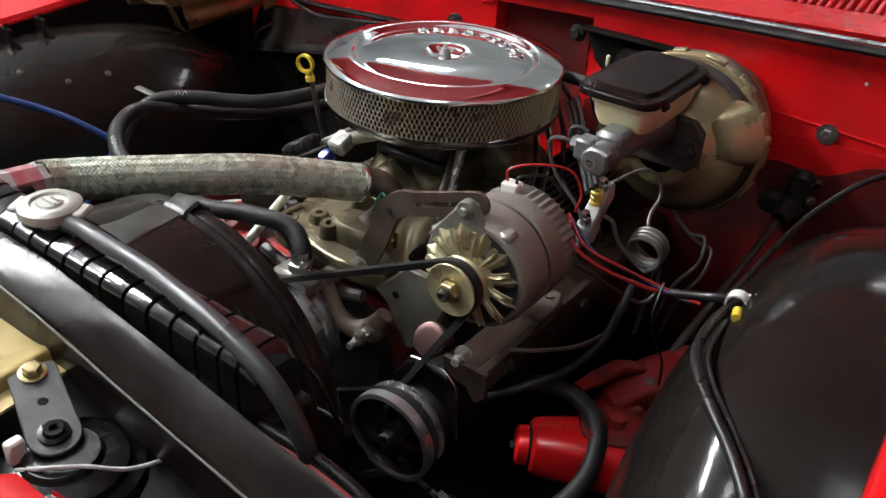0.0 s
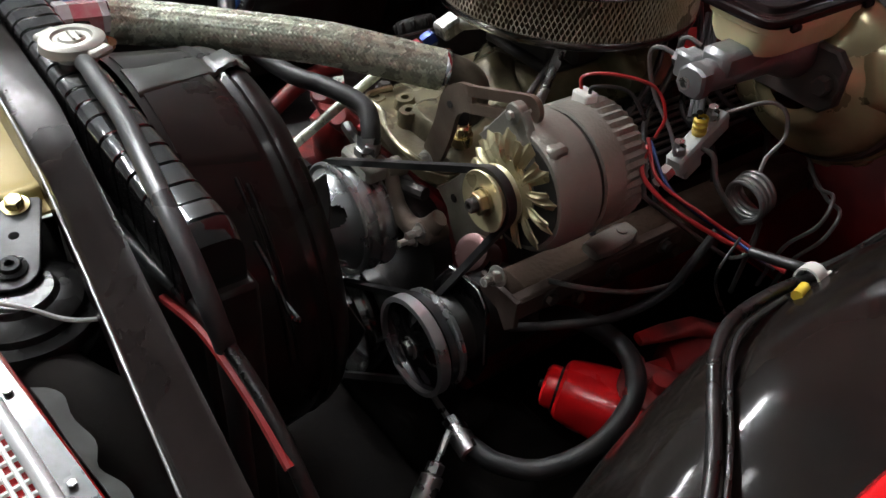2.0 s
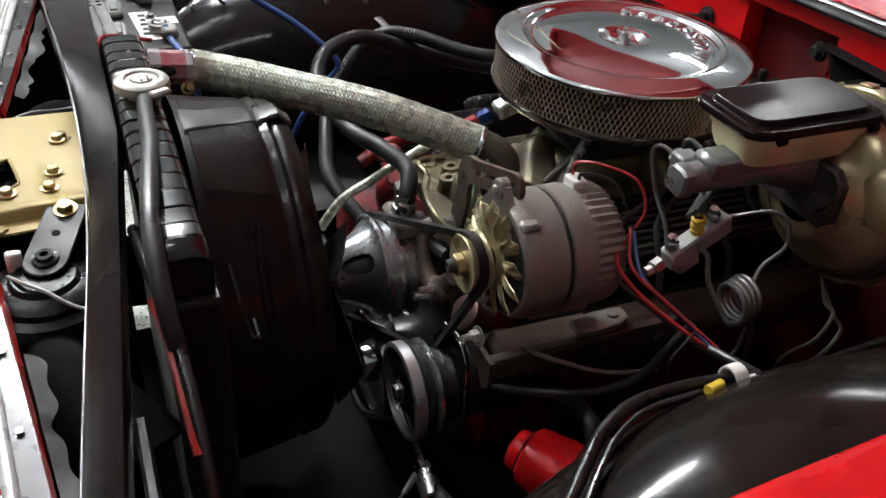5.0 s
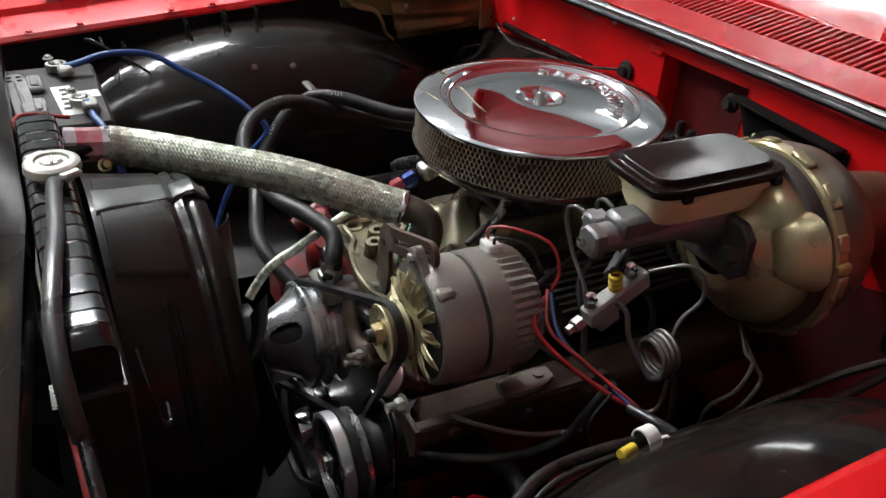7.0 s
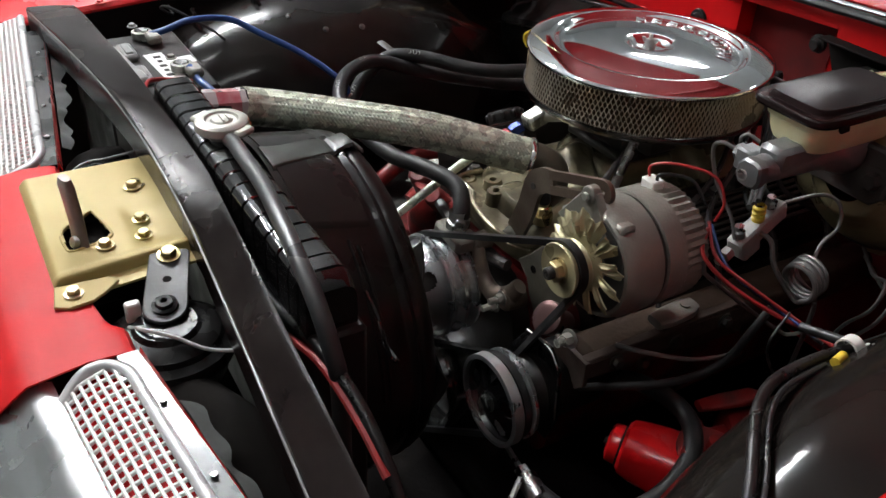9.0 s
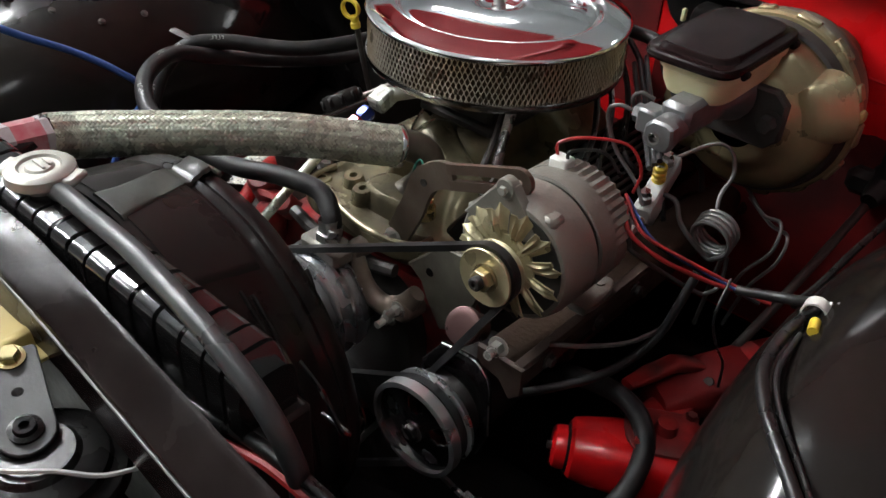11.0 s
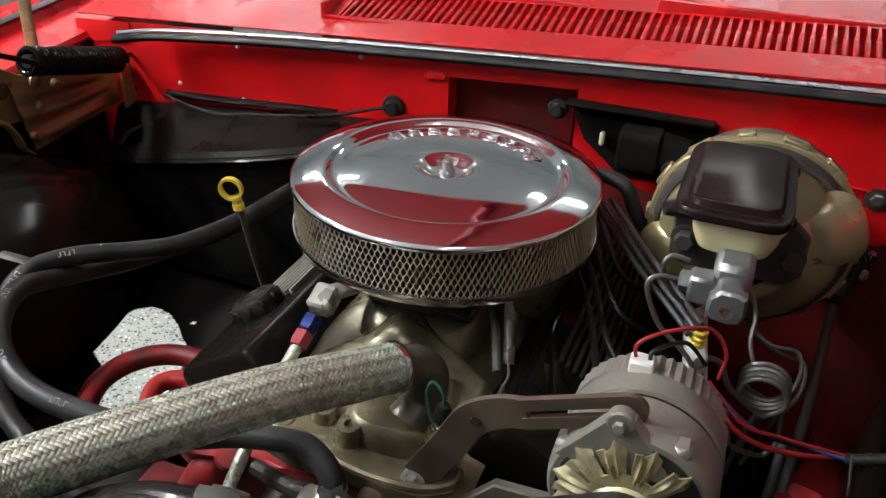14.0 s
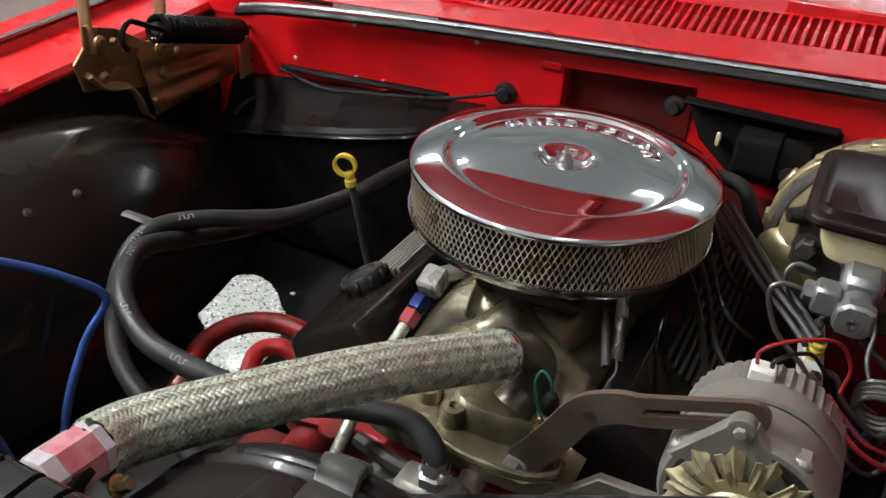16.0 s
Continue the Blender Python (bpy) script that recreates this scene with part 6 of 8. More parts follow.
def fan_shroud():
    t = thing("fan_shroud", (0.025, -0.55, 0.45), "black plastic fan shroud with a round opening", "fan shroud")
    cx, cz = 0.025, 0.688
    band = [(-0.6015, 0.2355), (-0.575, 0.2310), (-0.545, 0.2268), (-0.524, 0.2240), (-0.5205, 0.2212), (-0.5165, 0.2205), (-0.5130, 0.2232), (-0.5095, 0.2236), (-0.5065, 0.2205), (-0.5035, 0.2188),
            (-0.5005, 0.2202), (-0.4960, 0.2206), (-0.4890, 0.2178), (-0.4835, 0.2140), (-0.4805, 0.2100), (-0.4815, 0.2065), (-0.49, 0.2085), (-0.53, 0.2170), (-0.59, 0.2270)]

    def radius(y):
        for (y0, r0), (y1, r1) in zip(band, band[1:]):
            if y0 <= y <= y1:
                return r0 + (r1 - r0) * (y - y0) / (y1 - y0)
        return band[0][1]

    def on(deg, y, lift=0.0):
        a = radians(deg)
        r = radius(y) + lift
        return (cx + r * math.cos(a), y, cz + r * math.sin(a))
    g = G()
    n = 120
    rows = []
    for i in range(n):
        a = 2 * math.pi * i / n
        c, q = math.cos(a), math.sin(a)
        wob = 0.0004 * math.sin(7 * a) + 0.0003 * math.sin(17 * a + 1)
        row = [(cx + 0.236 * c, -0.609, cz + 0.236 * q)]
        rows.append(row + [(cx + (r + wob) * c, y, cz + (r + wob) * q) for y, r in band])
    p = len(rows[0])
    g.add([v for r in rows for v in r], [(i * p + j, ((i + 1) % n) * p + j, ((i + 1) % n) * p + j + 1, i * p + j + 1) for i in range(n) for j in range(p - 1)])
    part("shell", g, SHROUD, t, sharp=50)
    # raised cover panel over the upper quarter, ending in a step
    g = G()
    sheet(g, lambda u, v: on(58 + 45 * u - 3 * v * (1 - u), -0.600 + 0.074 * v, 0.0022 if 0.02 < u < 0.98 else 0.0), 40, 6)
    part("cover_panel", g, SHROUD, t, "raised black plastic panel", solid=0.0015)
    # clip strap folded over the lip
    g = G()

    def strap(u, v):
        y = -0.604 + 0.1275 * u
        mid = 85.5 + 6.5 * u
        half = 6.3 - 2.2 * u + (0.5 if u > 0.80 else 0.0)
        lift = 0.0036 + (0.0022 * math.sin(math.pi * (u - 0.74) / 0.26) if u > 0.74 else 0.0) + 0.0012 * math.sin(9 * u) * math.sin(5 * v)
        edge = max(0.0, abs(2 * v - 1) - 0.86) / 0.14
        x, _, z = on(mid + half * (2 * v - 1), max(min(y, -0.4806), -0.601), 0.0)
        r = math.hypot(x - cx, z - cz)
        rr = max(r, 0.2232 if -0.517 < y < -0.49 else 0.0) + lift - 0.0035 * edge ** 2
        return (cx + (x - cx) * rr / r, y, cz + (z - cz) * rr / r)
    sheet(g, strap, 40, 16)
    part("top_strap", g, STRAP_SATIN, t, "satin olive grey clip strap folded over the lip", solid=0.002, sharp=50)
    # long moulded ribs on the side
    for y0, a0, a1 in ((-0.5575, 52.5, 4), (-0.5490, 50.5, 4)):
        g = G()
        tube(g, [on(a0 + (a1 - a0) * k / 8, y0, 0.0008) for k in range(9)], 0.0026, 8, 5)
        part("rib", g, SHROUD, t, "moulded raised rib")
    g = G()
    tube(g, [(0.300, -0.603, 0.905), (0.322, -0.600, 0.885), (0.333, -0.594, 0.85), (0.337, -0.589, 0.842), (0.330, -0.585, 0.838), (0.300, -0.583, 0.834)], 0.0022, 6, 6)
    part("edge", g, TANK, t, "worn black edge of the side flange")


fan_shroud()


def braided_hose():
    pts = HOSE
    t = thing("upper_radiator_hose", pts[3], "braided stainless steel covered upper radiator hose", "hose")
    R = 0.0236
    line = curve_points(pts, 40)
    fr = frames_along(line)
    cum = [0.0]
    for a, b in zip(line, line[1:]):
        cum.append(cum[-1] + (b - a).length)
    L = cum[-1]
    g = G()
    tube(g, pts, R - 0.0022, 32, 24)
    part("inner_hose", g, LINE_STEEL, t, "dark metal core showing between the strands")

    def at(s, th, r):
        s = min(max(s, 0), L - 1e-6)
        lo, hi = 0, len(cum) - 1
        while hi - lo > 1:
            md = (lo + hi) // 2
            lo, hi = (md, hi) if cum[md] <= s else (lo, md)
        k = (s - cum[lo]) / max(cum[lo + 1] - cum[lo], 1e-9)
        p = line[lo].lerp(line[lo + 1], k)
        u = fr[lo][2].lerp(fr[lo + 1][2], k)
        w = fr[lo][3].lerp(fr[lo + 1][3], k)
        return p + r * (math.cos(th) * u + math.sin(th) * w)
    N = 26
    pitch = 2 * math.pi * R / math.tan(radians(46))
    sub = 6
    steps = int(L / pitch * N * 2 * sub)
    for d in (-1, 1):
        g = G()
        for k in range(N):
            vs, fs = [], []
            for i in range(0, steps + 1, 2):
                s = L * i / steps
                th0 = d * 2 * math.pi * (k / N + s / pitch)
                cross = 2 * N * s / pitch + 2 * k
                ph = (cross + (0.5 if d > 0 else 1.5)) / 4 % 1.0
                lift = 0.0008 * max(-1, min(1, 2.0 * math.cos(2 * math.pi * ph)))
                hw = 0.64 * math.pi / N
                for j in (-1, 0, 1):
                    vs.append(at(s - d * j * hw * R * 0.62, th0 + j * hw * 0.62, R + 0.0010 + lift + (0.0005 if j == 0 else 0)))
            m2 = len(vs) // 3
            for i in range(m2 - 1):
                for j in range(2):
                    fs.append((3 * i + j, 3 * i + j + 1, 3 * i + j + 4, 3 * i + j + 3))
            g.add(vs, fs)
        tagged(part("braid", g, BRAID, t, "woven stainless steel braid", sharp=60), kind="stuff")
    # end covers
    g = G()
    e = line[-1]
    d = (line[-1] - line[-4]).normalized()
    lathe(g, [(R + 0.0025, -0.004), (R + 0.0035, -0.002), (R + 0.0035, 0.001), (R + 0.0025, 0.003), (R - 0.002, 0.003)], along(e, d), 32)
    part("end_ring", g, CHROME, t, "thin bright end ring")
    # clear sleeve with a red insert over the tank end
    m = along((-0.149, -0.590, 0.9055), (0.02, 1.0, -0.10))
    g = G()
    lathe(g, [(0.0150, -0.027), (0.0215, -0.0265), (0.0225, -0.024), (0.0225, 0.024), (0.0215, 0.0265), (0.0150, 0.027)], m @ Matrix.Rotation(0.25, 4, "Z"), 8)
    cover = part("hose_cover", g, PINK_CLEAR, t, "glossy clear red plastic hose end cover", sharp=20)
    for h0, h1 in ((-0.0275, -0.012), (0.017, 0.0275)):
        g = G()
        lathe(g, [(0.0205, h0), (0.0226, h0 + 0.001), (0.0232, h0 + 0.002), (0.0232, h1 - 0.002), (0.0226, h1 - 0.001), (0.0205, h1)], m @ Matrix.Rotation(0.25, 4, "Z"), 8)
        part("cover_band", g, CLEAR_EDGE, cover, "milky clear plastic edge", sharp=20)
    for k in range(2):
        g = G()
        rbox(g, (0.0, 0.0222, 0.002), (0.0012, 0.0024, 0.030), 0.0005, m @ Matrix.Rotation(0.25 + 0.39 + 0.785 * k - 2.4, 4, "Z"))
        part("fold", g, CLEAR_EDGE, cover, "milky crease in the plastic")
    g = G()
    hexbolt(g, Vector((-0.122, -0.574, 0.886)), (0.5, 0.1, 0.3), 0.0062, 0.014)
    part("clamp_screw", g, ZINC, t, "brass clamp screw")


braided_hose()


def thermostat_neck():
    g = G()
    tube(g, [(0.030, -0.228, 0.840), (0.050, -0.205, 0.832), (0.062, -0.195, 0.815), (0.058, -0.20, 0.785), (0.05, -0.215, 0.765)], [0.020, 0.0195, 0.019, 0.021, 0.027], 22, 6)
    single("water_outlet", g, OUTLET, (0.045, -0.222, 0.77), "grimy dark cast water outlet neck", "water outlet")


thermostat_neck()


def temperature_sender():
    t = thing("temperature_sender", (0.088, -0.238, 0.765), "brass temperature sender with a black boot and green wire", "sensor")
    g = G()
    lathe(g, [(0.012, 0.0), (0.012, 0.014), (0.009, 0.016), (0.009, 0.022), (0, 0.022)], along((0.089, -0.232, 0.776), (0.1, -0.1, 1)), 6)
    lathe(g, [(0.015, -0.012), (0.0145, 0.001), (0.0, 0.001)], along((0.089, -0.232, 0.776), (0.1, -0.1, 1)), 18)
    part("body", g, ZINC, t)
    g = G()
    lathe(g, [(0.009, 0.02), (0.0095, 0.024), (0.008, 0.036), (0.005, 0.042), (0, 0.042)], along((0.089, -0.232, 0.776), (0.1, -0.1, 1)), 14)
    part("boot", g, RUBBER, t)
    g = G()
    tube(g, [(0.093, -0.236, 0.815), (0.090, -0.236, 0.832), (0.079, -0.232, 0.838), (0.074, -0.236, 0.826), (0.084, -0.248, 0.806), (0.10, -0.256, 0.79)], 0.0017, 6, 6)
    part("wire", g, material("green_insulation", (0.01, 0.09, 0.06), 0.45), t, "thin green wire")


temperature_sender()


def hose(name, pts, r, mat_, label):
    g = G()
    tube(g, pts, r, 16, 10)
    return single(name, g, mat_, pts[0], label, "hose", "heater hoses")


def heater_hose(pts, spots, label, clamp):
    r = 0.0125
    t = thing("heater_hose", pts[len(pts) // 2], label, "hose", "heater hoses")
    g = G()
    tube(g, pts, r, 20, 10)
    part("tube", g, RUBBER, t)
    line = curve_points(pts, 12)
    fr = frames_along(line)
    for k in spots:
        p, d, u, w = fr[k]
        up = Vector((0.35, -0.5, 0.8))
        out = (up - d * up.dot(d)).normalized()
        m = Matrix((out.cross(d), d, out)).transposed().to_4x4()
        m.translation = p + out * (r + 0.0002)
        g = G()
        for i in range(4):
            rbox(g, (0, 0.0055 * (i - 1.5), 0), (0.0062, 0.0009, 0.0006), 0.0002, m)
            rbox(g, (0.003 if i % 2 else -0.003, 0.0055 * (i - 1.5) + 0.0018, -0.0002), (0.0009, 0.0034, 0.0006), 0.0002, m)
        part("marking", g, PRINT, t, "faded white printed marks")
    if clamp:
        p, d, u, w = fr[-6]
        g = G()
        lathe(g, [(r + 0.0002, -0.006), (r + 0.0016, -0.0055), (r + 0.0016, 0.0055), (r + 0.0002, 0.006)], along(p, d), 28)
        rbox(g, (r + 0.004, 0.0, 0.0), (0.007, 0.014, 0.011), 0.0015, along(p, d))
        part("clamp", g, STEEL, t, "worm drive steel clamp")


heater_hose(HH1, (52, 66, 80), "long black rubber heater hose curving over the wheel arch", True)
heater_hose(HH2, (62, 76, 92), "black rubber heater hose beside another hose", False)


def hose_clip():
    g = G()
    p = Vector((-0.49, -0.175, 0.785))
    tube(g, [p + Vector((-0.03, 0.0, 0.02)), p + Vector((-0.01, 0, 0.02)), p + Vector((0.012, 0.004, 0.015)), p + Vector((0.02, 0.008, 0.0))], 0.008, 6, 5, flat=0.4)
    single("hose_clip", g, DARK, p, "dark metal hose clip on the wheel arch", "clip")


hose_clip()


def oil_dipstick():
    t = thing("oil_dipstick", (-0.295, 0.03, 0.66), "engine dipstick with a yellow ring handle", "dipstick")
    g = G()
    lathe(g, [(0.013, -0.004), (0.0165, -0.004), (0.0165, 0.004), (0.013, 0.004), (0.013, -0.004)], along((-0.309, 0.018, 0.853), (0.22, -0.96, -0.05)), 28)
    lathe(g, [(0.008, 0), (0.008, 0.008), (0.006, 0.010), (0.007, 0.012), (0.006, 0.02)], along((-0.303, 0.024, 0.822), (-0.1, -0.1, 1)), 14)
    part("handle", g, YELLOW, t, "yellow plastic ring handle")
    g = G()
    tube(g, [(-0.302, 0.025, 0.824), (-0.296, 0.032, 0.77), (-0.29, 0.045, 0.70), (-0.27, 0.07, 0.55)], 0.0048, 8, 6)
    part("tube", g, DARK, t)


oil_dipstick()


def fuel_line():
    t = thing("fuel_line", (-0.1, -0.15, 0.72), "braided fuel line with red and blue fittings", "fuel line")
    a, b = Vector((-0.100, -0.100, 0.822)), Vector((-0.104, -0.185, 0.785))
    d = (b - a).normalized()
    g = G()
    rbox(g, (0, 0, 0), (0.030, 0.024, 0.034), 0.004, along(a + d * 0.018, d))
    tube(g, [a + Vector((0.055, 0.03, 0.014)), a + d * 0.010], 0.010, 12, 1)
    part("inlet", g, CAST_BRIGHT, t, "bright inlet fitting")
    for k0, mat_, nm in ((0.042, BLUE_ANODISED, "blue_nut"), (0.064, RED_ANODISED, "red_nut")):
        g = G()
        lathe(g, [(0.009, 0), (0.012, 0.003), (0.012, 0.017), (0.010, 0.021)], along(a + d * k0, d), 6)
        part(nm, g, mat_, t)
    g = G()
    e = a + d * 0.085
    tube(g, [e, e + d * 0.02, (-0.106, -0.225, 0.770), (-0.102, -0.275, 0.748), (-0.098, -0.325, 0.724), (-0.094, -0.375, 0.698), (-0.085, -0.41, 0.66)], 0.007, 12, 8)
    part("braided_tube", g, BRAID, t)


fuel_line()


# ---- front end ----
def core_support():
    t = thing("core_support", (0.2, -0.71, 0.6), "gloss black radiator support bar, bowed across the front", "radiator support")

    def bar(u, v):
        x = -0.72 + 1.46 * u
        k = max(0, (x - 0.55) / 0.2)
        kl = max(0, (-0.12 - x) / 0.6)
        drop = -0.03 * k ** 2 - 0.05 * kl ** 1.5
        yf = -0.711 - 0.085 * max(0, x - 0.13) - 0.06 * max(0, -0.05 - x)
        yr = -0.671 - 0.088 * max(0, x - 0.05)
        zf = 0.932 - 0.034 * min(1, max(0, (x + 0.15) / 0.3))
        zr = 0.928
        prof = [(0.0, -0.05), (0.0, -0.004), (0.03, 0.0), (0.12, 0.001), (0.5, 0.002), (0.88, 0.001), (0.97, 0.0), (1.0, -0.006), (1.0, -0.05)]
        q = v * (len(prof) - 1)
        i = min(int(q), len(prof) - 2)
        a, b = prof[i], prof[i + 1]
        w, h = a[0] + (b[0] - a[0]) * (q - i), a[1] + (b[1] - a[1]) * (q - i)
        return (x, yf + (yr - yf) * w, zf + (zr - zf) * w + h + drop + 0.0012 * math.sin(23 * x) * math.sin(7 * v))
    g = G()
    sheet(g, bar, 60, 24)
    part("bar", g, BAR_BLACK, t, solid=0.0018)
    g = G()
    tube(g, [(x, bar((x + 0.72) / 1.46, 0)[1] - 0.0005, bar((x + 0.72) / 1.46, 0.125)[2] + 0.001) for x in [-0.70 + 0.155 * i for i in range(10)]], 0.0012, 6, 6)
    part("edge", g, LINE_STEEL, t, "worn bright metal edge")
    g = G()
    rbox(g, (0.54, -0.70, 0.60), (0.30, 0.012, 0.46), 0.003)
    part("side_panel", g, BLACK_SHEET, t)
    g = G()
    rbox(g, (-0.47, -0.69, 0.60), (0.46, 0.012, 0.46), 0.003)
    part("side_panel", g, BLACK_SHEET, t)


core_support()


def dark_horn_fill():
    # Black sheet added to hide the floor and keep this gap dark.
    g = G()
    sheet(g, lambda u, v: (-0.40 + 1.05 * u, -0.90 + 0.21 * v, 0.715 + 0.01 * math.sin(6 * u) - 0.03 * v), 12, 4)
    single("under_horn_sheet", g, DEEP_BLACK, (0.1, -0.8, 0.71), "black sheet added below the horns to hide the floor", "air deflector", solid=0.003)


dark_horn_fill()
wire("wire", [(0.27, -0.672, 0.855), (0.33, -0.668, 0.872), (0.37, -0.666, 0.872), (0.42, -0.664, 0.862), (0.462, -0.662, 0.842)], 0.0042, RED_WIRE, "red insulated wire beside the radiator")
wire("wire", [(0.15, -0.675, 0.86), (0.24, -0.67, 0.87), (0.33, -0.662, 0.88), (0.42, -0.658, 0.865), (0.50, -0.655, 0.80), (0.55, -0.64, 0.70), (0.57, -0.6, 0.55)], 0.006, BLACK_TAPE, "black taped wire beside the radiator")
wire("wire", [(-0.26, -0.60, 0.90), (-0.24, -0.66, 0.918), (-0.20, -0.675, 0.91), (-0.15, -0.68, 0.905), (-0.1, -0.68, 0.90)], 0.003, RED_WIRE, "red insulated wire near the battery")
wire("wire", [(0.50, -0.655, 0.80), (0.53, -0.60, 0.70), (0.56, -0.52, 0.62), (0.60, -0.46, 0.60)], 0.0025, RED_WIRE, "thin red insulated wire down the inner fender")


def latch_plate():
    t = thing("hood_latch_plate", (0.03, -0.77, 0.85), "pale gold painted hood latch plate with bolts and a steel hook", "hood latch")

    def edge_x(y):
        return 0.086 + 0.11 * (-0.704 - y)

    def pressed(u, v):
        y = -0.700 - 0.152 * v
        e = edge_x(y)
        s = -0.125 + (e + 0.029 + 0.125) * u
        over = s - e
        # flat top, a bend down, then a narrow lower flange
        k = min(1.0, max(0.0, over / 0.009))
        k = k * k * (3 - 2 * k)
        x = s if over < 0 else e + over * (0.45 if over < 0.009 else 1.0) - (0.0 if over < 0.009 else 0.005)
        dip = (1 / (1 + ((x - 0.030) / 0.042) ** 8)) * (1 / (1 + ((y + 0.733) / 0.026) ** 8))
        lip = 0.0016 * math.exp(-((over + 0.006) / 0.005) ** 2)
        drop = 0.009 * max(0.0, (v - 0.93) / 0.07) ** 2
        return (x, y, 0.8688 + lip - 0.0115 * k - 0.0042 * dip - drop * (1 - k))

    hole = [(-0.020, -0.790), (0.034, -0.780), (0.047, -0.788), (0.056, -0.822), (0.046, -0.829), (0.010, -0.826)]

    def inside(x, y):
        return all((b[0] - a[0]) * (y - a[1]) - (b[1] - a[1]) * (x - a[0]) < 0 for a, b in zip(hole, hole[1:] + hole[:1]))
    g = G()
    nu, nv = 96, 60
    pts = [pressed(i / nu, j / nv) for i in range(nu + 1) for j in range(nv + 1)]
    faces = []
    for i in range(nu):
        for j in range(nv):
            q = (i * (nv + 1) + j, (i + 1) * (nv + 1) + j, (i + 1) * (nv + 1) + j + 1, i * (nv + 1) + j + 1)
            if not inside(sum(pts[k][0] for k in q) / 4, sum(pts[k][1] for k in q) / 4):
                faces.append(q)
    g.add(pts, faces)
    part("plate", g, ZINC_PALE, t, solid=0.003, sharp=60)
    g = G()
    tube(g, [(x, y, 0.8688) for x, y in hole + hole[:1]], 0.0016, 8, 3)
    part("hole_rim", g, ZINC_PALE, t)
    g = G()
    rbox(g, (0.02, -0.805, 0.826), (0.10, 0.05, 0.05), 0.004)
    part("latch_body", g, DEEP_BLACK, t, "dark latch mechanism below the plate")
    g = G()
    prism(g, [(0.104, -0.852), (0.138, -0.858), (0.146, -0.845), (0.143, -0.822), (0.132, -0.806), (0.118, -0.792), (0.108, -0.800)], 0.003, pose(0, 0, 0.8600), 0.001)
    part("foot", g, ZINC_PALE, t)
    for x, y, z in ((0.019, -0.745, 0.8665), (0.054, -0.750, 0.8665), (-0.051, -0.737, 0.8705), (0.062, -0.792, 0.8705), (0.125, -0.837, 0.8635)):
        g = G()
        hexbolt(g, (x, y, z), (0, 0, 1), 0.0068, 0.007)
        part("bolt", g, ZINC, t, "gold plated hex bolt")
    g = G()
    loft(g, [oval((x, y, z), (1, 0.25, 0), (0, 1, 0.15), a, b, 3, 20) for x, y, z, a, b in ((0.050, -0.815, 0.846, 0.012, 0.006), (0.044, -0.813, 0.870, 0.012, 0.006), (0.034, -0.812, 0.892, 0.011, 0.006), (0.028, -0.813, 0.915, 0.012, 0.006), (0.028, -0.814, 0.932, 0.013, 0.006), (0.029, -0.814, 0.941, 0.009, 0.0045))])
    part("catch", g, STRAP_HOOK, t, "worn rusty steel catch hook")
    g = G()
    lathe(g, [(0.0, 0.002), (0.0055, 0.002), (0.0065, 0.0), (0.0065, -0.012)], along((0.047, -0.820, 0.874), (0.3, -0.9, 0.3)), 16)
    part("pivot", g, STEEL, t, "bright pivot pin")


latch_plate()


